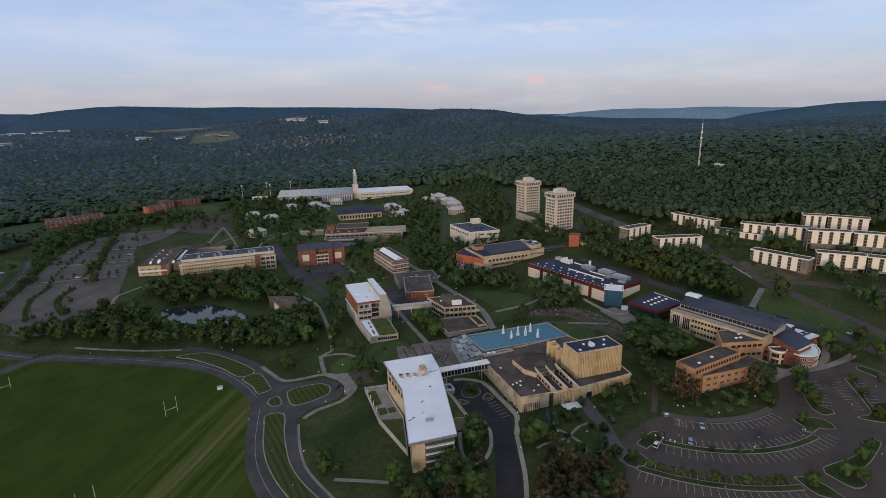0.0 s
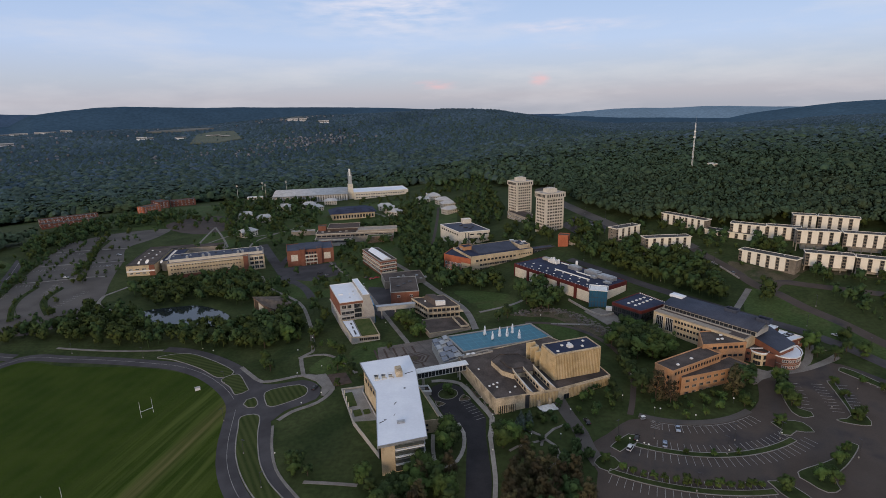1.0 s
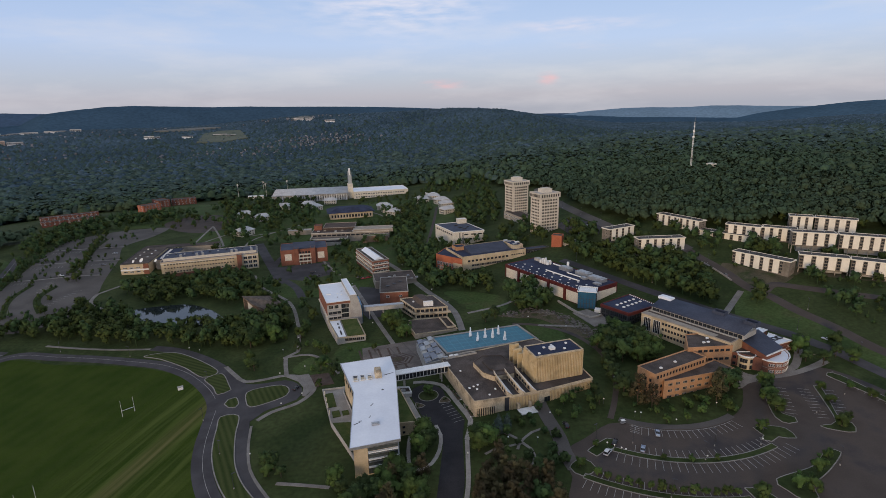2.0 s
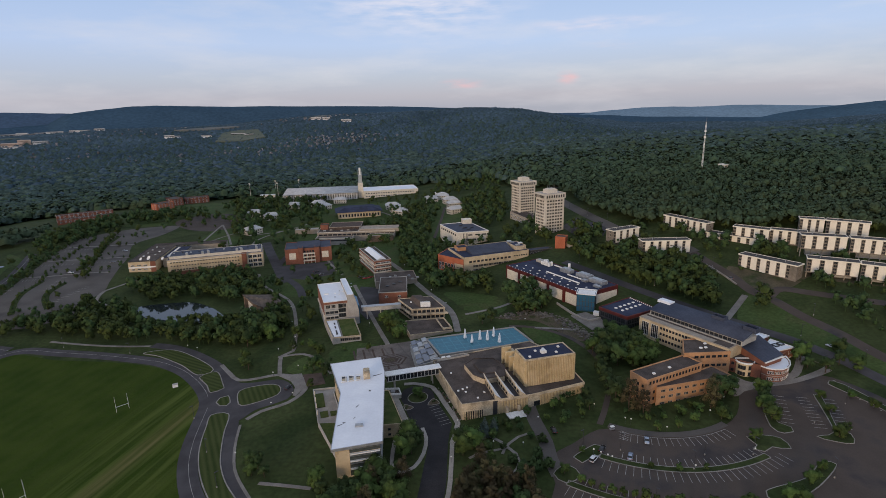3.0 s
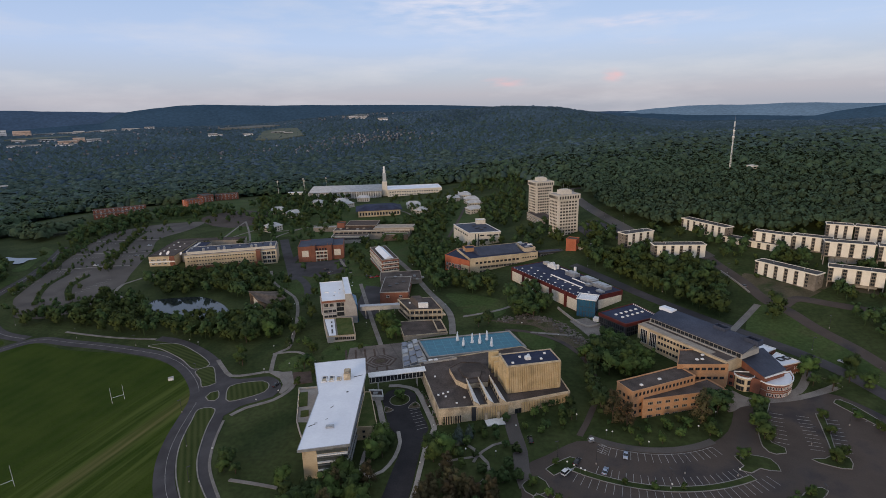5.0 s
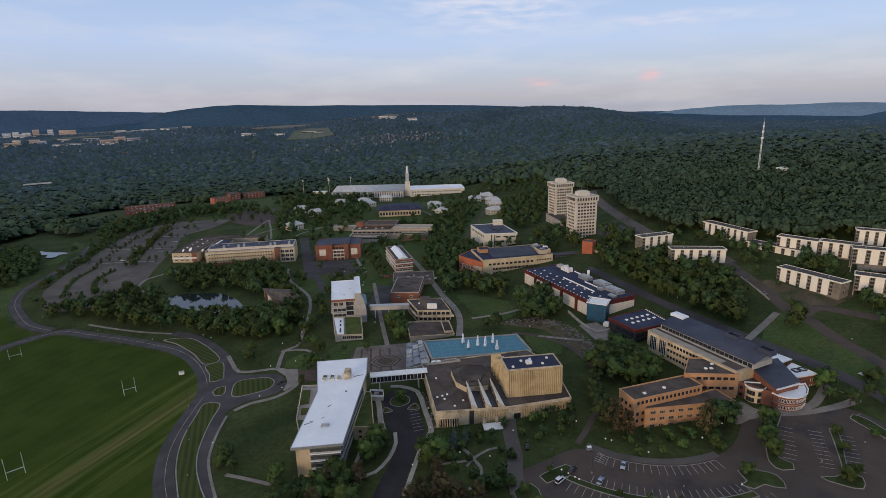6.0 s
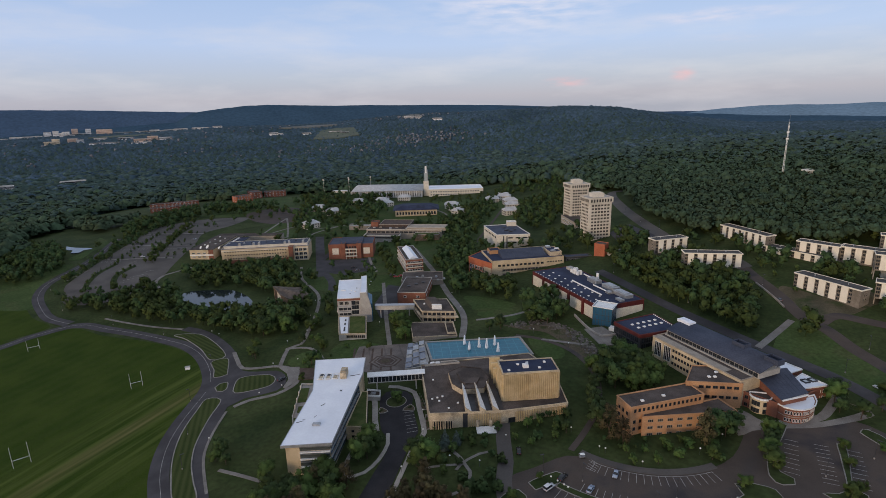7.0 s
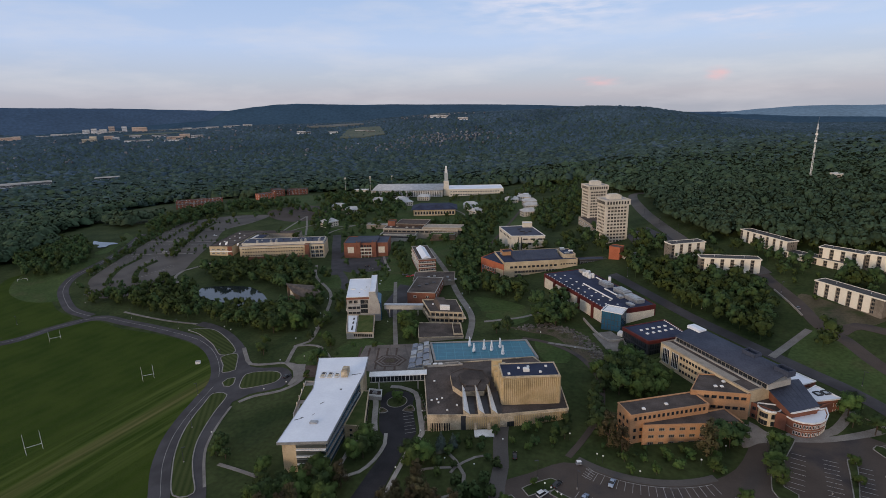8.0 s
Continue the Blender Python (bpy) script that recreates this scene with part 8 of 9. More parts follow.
tree_row([(-332.4, 369.2), (-339.8, 393.4), (-352.5, 428.3), (-367.4, 472.6), (-381.2, 524.7), (-383.8, 565.0)], 4.0, ("dark", "small", "bush", "oak"), 0.75)
tree_row([(-296.7, 427.5), (-316.7, 469.2), (-339.4, 519.1), (-360.7, 571.0)], 6.0, ("small", "oak"), 0.75)
tree_row([(-328.4, 417.1), (-341.8, 452.0), (-355.7, 496.8), (-368.3, 545.9)], 6.5, ("small", "bush"), 0.8)
tree_row([(-351.2, 430.3), (-321.6, 440.2), (-292.0, 450.7)], 7.0, ("small", "bush"), 0.8)
tree_row([(-367.4, 472.6), (-341.0, 482.1), (-311.9, 492.9)], 7.0, ("small", "bush"), 0.8)
tree_row([(-341, 520), (-327, 485), (-315, 449)], 4.2, ("small", "bush", "dark"), 0.75)
tree_row([(-281, 366), (-296, 382), (-304, 396), (-306, 416)], 4.5, ("bush", "small", "oak"), 0.7)
tree_row([(-300, 354), (-314, 374), (-323, 393), (-327, 418)], 5.0, ("bush", "small"), 0.7)
tree_row([(-349, 424.5), (-305, 441), (-286, 445)], 8.5, ("bush", "small"), 0.55)
tree_row([(-363, 467), (-327, 478), (-294, 487)], 8.0, ("bush", "small"), 0.55)
tree_row([(-377, 512), (-348, 520), (-315, 529)], 7.0, ("bush", "small"), 0.6)
tree_row([(-388, 545), (-352, 556), (-320, 560)], 6.0, ("bush", "small", "dark"), 0.7)


def plants(*trees):
    for key, x, y, s in trees:
        plant(key, x, y, s)


plants(("oak", -91, 274, 0.8), ("dark", -88, 272, 0.6), ("dark", -49, 267, 0.75), ("oak", -46, 269, 0.6), ("oak", -84.6, 329, 0.6), ("small", -65, 298, 0.7), ("oak", 11.0, 200, 1.0), ("oak", 9.5, 192, 0.95), ("dark", 12.5, 194, 0.85), ("oak", 37.5, 196.5, 1.15), ("spruce", 42.5, 204, 1.0), ("spruce", 46.5, 207, 0.7), ("oak", 33.6, 192.5, 1.0), ("oak", 11.0, 236.4, 0.62), ("small", 13, 234.5, 0.7), ("oak", 164.6, 220, 0.95))
plants(("oak", 164.0, 212.5, 0.9), ("oak", 168.2, 229.5, 0.85), ("dark", 167, 225, 0.7), ("small", 115, 207, 0.9), ("small", 124, 208, 0.9), ("small", 132, 212, 0.9), ("oak", 144, 214, 0.6), ("bush", 147, 214, 1.2), ("oak", 212, 211, 0.6), ("oak", 216, 212, 0.55), ("oak", 184, 200.5, 0.7), ("oak", 187, 202.5, 0.55), ("oak", 191.8, 226, 0.55), ("oak", 189.6, 216, 0.5), ("oak", 221, 247, 0.7), ("dark", 216, 252, 0.7))
plants(("oak", 151.5, 200.6, 0.55), ("oak", 146, 167, 0.7), ("oak", 150, 165, 0.6), ("oak", 158, 175, 0.6), ("small", 166, 182, 0.9), ("dark", 200, 250, 0.8), ("dark", 206, 246, 0.7), ("oak", 131, 163, 0.6), ("oak", 213, 318, 1.35), ("oak", 209, 312, 0.9), ("oak", 201, 257.5, 0.95), ("dark", 204, 262, 0.7), ("bush", 57, 183, 1.9), ("bush", 61, 182, 2.0), ("bush", 56, 178, 2.0), ("bush", 53, 187, 1.6))
plants(("bush", 46, 203, 1.5), ("bush", 58, 208, 1.4), ("bush", 43, 196, 1.6), ("dark", 147, 226, 1.3), ("dark", 152, 229, 1.25), ("rust", 143, 222, 1.05), ("dark", 154, 232, 0.8), ("dark", 157, 234, 0.75), ("rust", 107, 221, 1.2), ("dark", 103, 228, 1.1), ("rust", 112, 217, 0.95), ("dark", 103, 234, 0.8), ("small", 120, 214, 0.8), ("small", 129, 217, 0.8), ("small", 137, 219, 0.8), ("oak", 146, 221, 0.5))
plants(("small", 113, 213, 0.8), ("small", 74, 223, 1.0), ("small", 79, 226, 0.9), ("small", 70, 214, 0.9), ("small", 86, 222, 0.8), ("dark", 114.7, 291, 0.85), ("oak", 109, 284, 0.8), ("dark", 105, 262, 1.0), ("dark", 102, 254, 0.9), ("dark", 101, 246, 0.9), ("oak", 102, 272, 0.95), ("dark", 102, 240, 0.85), ("bush", 79.4, 231, 1.3), ("bush", 82, 232.6, 1.2), ("bush", 84.6, 234.6, 1.4), ("bush", 87, 236, 1.2))
plants(("bush", 89.5, 237.6, 1.3), ("small", 76.5, 211.5, 0.8), ("small", 86, 217.4, 0.9), ("bush", 78.5, 216, 1.5), ("dark", 90, 222, 0.5), ("dark", 33, 197, 0.95), ("dark", 14.4, 200, 0.8), ("bush", 50, 196, 1.3), ("bush", 62, 203, 1.2), ("bush", 66, 199, 1.5), ("bush", 52, 212, 1.4), ("bush", 57, 214, 1.2), ("bush", 47, 211, 1.5), ("bush", 63, 190, 1.6), ("bush", 66.5, 184, 1.7), ("small", 45, 190, 0.9))
plants(("dark", 50, 318, 0.75), ("dark", -54.0, 190.5, 0.62), ("dark", -49.5, 188.0, 0.6), ("oak", -50.5, 184.0, 0.62), ("dark", -45.0, 183.0, 0.6), ("oak", -22.0, 176.5, 0.9), ("dark", -18.5, 171, 0.85), ("dark", -34, 255, 0.6), ("dark", -40, 260, 0.7), ("small", -46, 250, 0.9), ("oak", -82, 310, 0.7), ("oak", -70, 318, 0.6), ("small", -60, 300, 0.8), ("oak", -57, 293, 0.6), ("small", -52, 288, 0.8), ("oak", -90, 330, 0.8))
plants(("oak", -104, 345, 0.8), ("oak", -100, 360, 0.8), ("dark", -108, 372, 0.9), ("oak", 222, 262, 0.8), ("oak", 205, 226, 0.5), ("oak", 209, 218, 0.5), ("oak", 72, 181, 0.5), ("small", 81, 193, 0.6), ("small", 105, 184, 0.6), ("small", 115, 182, 0.7), ("small", 125, 183, 0.6), ("oak", -265, 330, 0.8), ("oak", -256, 327, 0.9), ("oak", -272, 338, 0.8), ("dark", -278, 350, 0.8), ("dark", 62, 219, 0.5))
plants(("oak", -94.5, 284.2, 0.8), ("dark", -103.4, 324.4, 0.7), ("small", -91.2, 311.8, 0.9), ("oak", -88.0, 327.5, 0.8), ("dark", -93.7, 348.4, 0.7), ("small", -123.4, 345.0, 0.9), ("oak", -106.5, 356.1, 0.8), ("dark", -119.1, 445.3, 0.7), ("small", -125.0, 418.2, 0.9), ("oak", -146.7, 422.7, 0.8), ("dark", -173.7, 436.1, 0.7), ("oak", 21, 480, 0.8), ("dark", 29, 481, 0.75), ("oak", 37, 483, 0.7), ("dark", 46, 486, 0.8), ("oak", 54, 489, 0.8))
plants(("dark", 14, 490, 0.85), ("oak", 7, 505, 0.8), ("dark", 17, 483, 0.7), ("dark", 43.8, 314.4, 0.7), ("oak", 9.1, 475.6, 0.8), ("dark", -14.8, 510.3, 0.7), ("small", -7.6, 433.6, 0.9), ("oak", 49.3, 362.1, 0.8), ("dark", 31.1, 380.8, 0.7), ("small", 21.1, 412.6, 0.9), ("oak", -72.3, 311.6, 0.8), ("dark", -119.7, 318.0, 0.7), ("small", -41.8, 566.5, 0.9), ("oak", -165.6, 652.6, 0.8), ("dark", -244.8, 572.8, 0.7), ("oak", -85.4, 656.6, 0.8))
plants(("dark", -82.8, 455.9, 0.7), ("small", -22.4, 286.5, 0.9), ("oak", -50.0, 284.1, 0.8), ("dark", -69.5, 294.6, 0.7), ("oak", -289.9, 387.5, 0.6), ("oak", -275.6, 363, 0.8), ("bush", -298.6, 359, 1.4), ("oak", -281.7, 337.9, 0.8), ("dark", -310.5, 340.8, 0.6), ("oak", -297.4, 335.4, 0.7), ("oak", -303.3, 427, 0.5), ("dark", -282.3, 455.7, 0.6), ("oak", -345, 424.6, 0.5), ("dark", -364.4, 481.8, 0.6), ("oak", -386.5, 531, 0.8), ("dark", -362, 534, 0.6))
plants(("oak", -326.6, 521, 0.6), ("dark", -330, 555, 0.7), ("oak", -345, 585, 0.8), ("dark", -318, 590, 0.8), ("oak", -300, 600, 0.7), ("oak", -372, 570, 0.9))
for k in range(14):
    plant("small", CX + 84.5 * math.cos(radians(-120 + 2.5 * k)), CY + 84.5 * math.sin(radians(-120 + 2.5 * k)), 0.7 + 0.2 * (k % 3 == 0))
for x, y in ((7, 227.2), (6.4, 226), (18.8, 230.6), (19.6, 231.2), (22.5, 238.8), (24, 236), (25.4, 233), (29.6, 222.8), (31, 220), (32, 218), (21.4, 240.8)):
    plant("bush", x, y, 0.42)
for k in range(26):
    plant("bush", 34.4 - 0.42 * k * 0.9 + RNG.uniform(-0.4, 0.4), 216.5 + 1.25 * k + RNG.uniform(-0.3, 0.3), 0.6)

set_trees()


# ---- woods on the hills: canopy clumps, larger and sparser with distance ----
def woods():
    rng = np.random.default_rng(5)
    m = bmesh.new()
    bmesh.ops.create_icosphere(m, subdivisions=1, radius=1)
    ball = (np.array([v.co[:] for v in m.verts]), np.array([[v.index for v in f.verts] for f in m.faces]))
    m.free()
    leafy = [leaf_crown(ball, 22, k, 0.35) for k in range(6)]
    ring6 = np.array([(math.cos(k * 1.0472), math.sin(k * 1.0472), -0.9) for k in range(6)] + [(0.0, 0.0, 0.9)]) * (1.35, 1.35, 1.0)
    lumps = np.array([(1.3 * math.cos(k * 1.0472), 1.3 * math.sin(k * 1.0472), -0.8) for k in range(6)] + [(0.85 * math.cos(k * 1.0472 + 0.5), 0.85 * math.sin(k * 1.0472 + 0.5), 0.35) for k in range(6)] + [(0.0, 0.0, 0.95)])
    lumpy = [(lumps, np.array([f for k in range(6) for f in ((k, (k + 1) % 6, 6 + k), ((k + 1) % 6, 6 + (k + 1) % 6, 6 + k), (6 + k, 6 + (k + 1) % 6, 12))]), lumps * (1.0, 1.0, 0.0) + (0, 0, 0.75))]
    tufted = [leaf_crown((lumps * 0.92, lumpy[0][1]), 11, k + 9, 0.40) for k in range(3)]
    rough = [(ring6, np.array([(k, (k + 1) % 6, 6) for k in range(6)]), ring6 * (0.45, 0.45, 0.0) + (0, 0, 0.85))]
    EAST = [(60, 960), (95, 800), (148, 700), (152, 560), (160, 520), (176, 478), (192, 458), (206, 470), (232, 432), (246, 424), (283, 418), (300, 414), (340, 385), (420, 330), (700, 200), (4500, 400), (4500, 4500), (60, 4500)]
    CLEAR = [[(-620, 590), (-470, 545), (-400, 610), (-395, 740), (-470, 770), (-620, 740)], [(-500, 440), (-400, 418), (-380, 450), (-420, 500), (-520, 545)]]
    groups = []
    # (near radius, far radius, spacing at unit distance, model)
    for r0, r1, k, model in ((330, 600, 0.0088, leafy), (600, 800, 0.0088, leafy[:3] + lumpy), (800, 1250, 0.0086, tufted + lumpy), (1250, 1600, 0.0082, tufted[:2] + lumpy * 2), (1600, 2000, 0.0076, tufted[:1] + lumpy * 3), (2000, 3000, 0.0056, rough), (3000, 4180, 0.0062, rough)):
        r = r0
        while r < r1:
            step = max(5.2, k * r)
            n = int(radians(118) * r / step)
            az = radians(-66) + radians(118) * (np.arange(n) + rng.uniform(-0.45, 0.45, n)) / n
            rr = r + rng.uniform(-0.5, 0.5, n) * step
            x, y = 50 + rr * np.sin(az), rr * np.cos(az)
            keep = np.array([wooded(a, b, EAST) and not any(inside((a, b), c) for c in CLEAR) for a, b in zip(x, y)], bool)
            if keep.any():
                groups.append((x[keep], y[keep], step, model, r))
            r += step * 0.86
    # the near, valley and far woods run into one another, haze-tinted more with distance
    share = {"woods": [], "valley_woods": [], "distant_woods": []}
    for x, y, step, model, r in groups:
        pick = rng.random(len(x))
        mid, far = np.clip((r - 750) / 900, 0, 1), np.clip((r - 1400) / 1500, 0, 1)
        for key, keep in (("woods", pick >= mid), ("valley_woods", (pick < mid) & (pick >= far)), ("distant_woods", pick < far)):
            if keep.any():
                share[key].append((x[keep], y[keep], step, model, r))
    for name, label, mat in (("woods", "dense dark green woodland covering the hill", WOODS), ("valley_woods", "dense valley woodland with haze tinted into its colour", WOODS_MID_HAZED),
                             ("distant_woods", "far hill woodland turned blue-green by painted haze", WOODS_FAR_HAZED)):
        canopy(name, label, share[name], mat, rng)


def leaf_crown(ball, cards, seed, size):
    """A unit tree crown for the woods: a ragged core under a shell of leaf sprays."""
    rng = np.random.default_rng(seed)
    core = ball[0] * rng.uniform(0.62, 0.84, (len(ball[0]), 1))
    u = rng.normal(0, 1, (cards, 3))
    u[:, 2] = np.abs(u[:, 2]) - 0.25
    u /= np.linalg.norm(u, axis=1)[:, None]
    lobes = rng.normal(0, 1, (5, 3))
    lobes[:, 2] = np.abs(lobes[:, 2])
    lobes /= np.linalg.norm(lobes, axis=1)[:, None]
    bulge = 0.74 + 0.34 * np.max(u @ lobes.T, axis=1) ** 3
    c = u * (bulge * rng.uniform(0.85, 1.12, cards))[:, None]
    nrm = u + rng.normal(0, 0.24, (cards, 3)) + (0, -0.15, 0.3)
    nrm /= np.linalg.norm(nrm, axis=1)[:, None]
    t = np.cross(nrm, rng.normal(0, 1, (cards, 3)))
    t /= np.linalg.norm(t, axis=1)[:, None]
    b = np.cross(nrm, t)
    s = (size * rng.uniform(0.7, 1.3, cards))[:, None]
    quad = np.stack([c + t * s, c + b * s * 0.8 + nrm * s * 0.3, c - t * s, c - b * s * 0.8], 1).reshape(-1, 3)
    k = len(core) + 4 * np.arange(cards)[:, None]
    soft = np.repeat(u + rng.normal(0, 0.2, (cards, 3)) + (0, 0, 1.0), 4, axis=0)
    return np.concatenate([core, quad]), np.concatenate([ball[1], k + (0, 1, 2), k + (0, 2, 3)]), np.concatenate([ball[0] + (0, 0, 1.0), soft])


def canopy(name, label, groups, mat, rng):
    co, fa, nr, base = [], [], [], 0
    singles = [(x[k::len(models)], y[k::len(models)], step, models[k]) for x, y, step, models, _ in groups for k in range(len(models))]
    for x, y, step, (v, f, soft) in singles:
        n = len(x)
        if not n:
            continue
        s = step * (0.66 + 0.30 * rng.random((n, 1, 1)))
        tall = np.clip(rng.normal(11.0, 1.9, (n, 1)), 7, 16)
        q = v[None] * (1 + rng.uniform(-0.36, 0.36, (n, len(v), 1)) * (1 if len(v) < 50 else 0.2))
        q = q * np.concatenate([s, s, s * 0 + np.clip(step * 0.72, 4.6, 6.5)], 2)
        a = rng.uniform(0, 6.283, n)
        c, d = np.cos(a)[:, None], np.sin(a)[:, None]
        px, py = q[..., 0] * c - q[..., 1] * d + x[:, None], q[..., 0] * d + q[..., 1] * c + y[:, None]
        pz = q[..., 2] + land(x, y)[:, None] + tall - np.clip(step * 0.35, 2, 6)
        co.append(np.stack([px, py, pz], -1).reshape(-1, 3))
        nr.append(np.stack([soft[:, 0] * c - soft[:, 1] * d, soft[:, 0] * d + soft[:, 1] * c, soft[:, 2] + 0 * c], -1).reshape(-1, 3))
        fa.append((f[None] + base + (np.arange(n) * len(v))[:, None, None]).reshape(-1, 3))
        base += n * len(v)
    co, fa = np.concatenate(co), np.concatenate(fa)
    me = bpy.data.meshes.new(name)
    me.vertices.add(len(co))
    me.vertices.foreach_set("co", co.astype(np.float32).ravel())
    me.loops.add(len(fa) * 3)
    me.loops.foreach_set("vertex_index", fa.astype(np.int32).ravel())
    me.polygons.add(len(fa))
    me.polygons.foreach_set("loop_start", (np.arange(len(fa)) * 3).astype(np.int32))
    me.update(calc_edges=True)
    soft_normals(me, np.concatenate(nr))
    me.materials.append(mat)
    return tagged(new(name, me), label, "woods", kind="stuff")


def wooded(x, y, east):
    """Where the land is wooded: the eastern hill, the north beyond the athletics centre and the western valley."""
    if inside((x, y), east):
        return True
    if x < 100 and y > 880 + 40 * math.sin(x * 0.011) + (60 if -280 < x < 0 else 0):
        return True
    if x < -100 and y > 880 - 0.62 * (abs(x) - 330) and x < -330 and y > 700 - 0.9 * (abs(x) - 420):
        return not (-520 < x < -400 and 620 < y < 700)
    return x < -440 and y > 150


woods()


# ---- vehicles, goals, lamps and small things ----
PAINTS = {k: gloss(f"{k}_car_paint", c, 0.25, 0.6) for k, c in {"white": (0.62, 0.63, 0.64), "silver_blue": (0.30, 0.36, 0.46), "black": (0.018, 0.018, 0.020), "red": (0.30, 0.03, 0.03), "grey": (0.18, 0.18, 0.19)}.items()}
RUBBER = surface("tyre_rubber", (0.016, 0.016, 0.016), (0.024, 0.024, 0.024), 0.9, 1.0, 8.0, 0.1)
LAMP = gloss("lamp_lens", (0.7, 0.7, 0.66), 0.2)
TAIL = gloss("tail_lens", (0.4, 0.02, 0.02), 0.25)
CAR_BUILT = {}


def car(paint, x, y, turn, van=False):
    key = (paint, van)
    z = ground(x, y) + 0.10
    if key in CAR_BUILT:
        return copy_thing(CAR_BUILT[key], Matrix.Translation((x, y, z)) @ Matrix.Rotation(radians(turn), 4, "Z"))
    t = thing("van" if van else "car", x, y, z, f"{paint.replace('_', ' ')} {'van' if van else 'saloon car'} parked on the asphalt", "car", "parked cars", turn)
    L, W, H = (4.9, 1.95, 1.9) if van else (4.6, 1.82, 1.45)

    def hull(sections, half):
        bm = bmesh.new()
        a, b = [bm.verts.new((u, -half * k, v)) for u, v, k in sections], [bm.verts.new((u, half * k, v)) for u, v, k in sections]
        bm.faces.new(a), bm.faces.new(b[::-1])
        for i in range(len(sections)):
            j = (i + 1) % len(sections)
            bm.faces.new((a[i], a[j], b[j], b[i]))
        bmesh.ops.recalc_face_normals(bm, faces=bm.faces)
        bmesh.ops.bevel(bm, geom=bm.edges[:], offset=0.06, segments=2, affect="EDGES")
        return bm

    part("body", hull([(-L / 2, 0.3, 0.96), (L / 2, 0.3, 0.96), (L / 2, 0.72, 0.94), (L * 0.22, 0.92, 1), (-L * 0.42, 0.95, 1), (-L / 2, 0.85, 0.95)], W / 2), PAINTS[paint], t, local=True, soft=True)
    part("cabin", hull([(L * 0.24, 0.9, 0.96), (L * 0.06, H - 0.03, 0.80), (-L * (0.46 if van else 0.28), H - 0.03, 0.80), (-L * (0.49 if van else 0.42), 0.92, 0.95)], W / 2 * 0.97), GLASS, t, local=True)
    part("roof", hull([(L * 0.05, H - 0.05, 0.80), (L * 0.03, H + 0.02, 0.76), (-L * (0.45 if van else 0.25), H + 0.02, 0.76), (-L * (0.46 if van else 0.27), H - 0.05, 0.80)], W / 2), PAINTS[paint], t, local=True)
    for u in (-L * 0.31, L * 0.31):
        for v in (-W / 2 + 0.08, W / 2 - 0.08):
            wh = part("wheel", tube(bmesh.new(), [(u, v - 0.1, 0.33), (u, v + 0.1, 0.33)], 0.33, 0.33, 12), RUBBER, t, local=True)
            part("rim", tube(bmesh.new(), [(u, v - 0.11, 0.33), (u, v + 0.11, 0.33)], 0.2, 0.2, 10), METAL, wh, local=True)
    for v in (-0.62, 0.62):
        part("headlight", box(L / 2 - 0.02, v, 0.58, 0.08, 0.36, 0.14), LAMP, t, local=True)
        part("tail_light", box(-L / 2 + 0.02, v, 0.66, 0.08, 0.30, 0.16), TAIL, t, local=True)
    CAR_BUILT[key] = t
    return t


car("white", 84.6, 188.6, 52, True)
for paint, x, y, turn in (("black", 89.2, 194.6, 60), ("silver_blue", 108.2, 199.4, 255), ("silver_blue", 99.0, 190.0, 68), ("black", 71.9, 206.9, 100), ("black", -57.6, 249.4, 70),
                          ("red", -46, 421, 20), ("red", -50, 419, 20), ("grey", -55, 424, 30), ("black", -99, 446, 30), ("grey", -92, 438, 40), ("silver_blue", 13.6, 347, 110), ("white", 12.4, 350, 110), ("black", 15.4, 342, 110),
                          ("white", -318, 440, 15), ("grey", -300, 470, 15), ("white", -310, 505, 15), ("black", -140, 490, 80), ("white", -136, 500, 80), ("white", 138, 492, 50), ("grey", 141, 489, 50), ("black", 144, 485, 50), ("white", 147, 481, 50),
                          ("white", 222, 268, 120), ("grey", 209, 352, 95)):
    car(paint, x, y, turn)

# utility cart by the hall
cart = thing("utility_cart", 96.3, 207.3, ground(96.3, 207.3) + 0.1, "small grey utility cart beside the kerb", "cart")
part("body", box(96.3, 207.3, ground(96.3, 207.3) + 0.35, 2.3, 1.2, 0.5, 20, 0.05), PAINTS["grey"], cart)
part("canopy", box(96.3, 207.3, ground(96.3, 207.3) + 1.7, 1.8, 1.2, 0.1, 20), WHITE, cart)
for u, v in ((-0.8, -0.5), (0.8, -0.5), (0.8, 0.5), (-0.8, 0.5)):
    part("wheel", tube(bmesh.new(), [(96.3 + u, 207.3 + v - 0.08, ground(96.3, 207.3) + 0.33), (96.3 + u, 207.3 + v + 0.08, ground(96.3, 207.3) + 0.33)], 0.24, 0.24, 8), RUBBER, cart)
    part("post", tube(bmesh.new(), [(96.3 + u * 0.8, 207.3 + v, ground(96.3, 207.3) + 0.7), (96.3 + u * 0.8, 207.3 + v, ground(96.3, 207.3) + 1.75)], 0.04, 0.04, 5), METAL, cart)


# goal posts: tall uprights on a crossbar
def goal(x, y, turn, wide=6.6, bar=3.0, tall=8.0):
    z = ground(x, y)
    t = thing("goal_post", x, y, z, "tall pale goal posts with a low crossbar on the field", "goal", "goal posts", turn)
    h = wide / 2
    part("crossbar", tube(bmesh.new(), [(-h, 0, bar), (h, 0, bar)], 0.085, 0.085, 6), WHITE, t, local=True)
    for s in (-h, h):
        part("upright", tube(bmesh.new(), [(s, 0, -0.3), (s, 0, tall)], 0.08, 0.065, 6), WHITE, t, local=True)


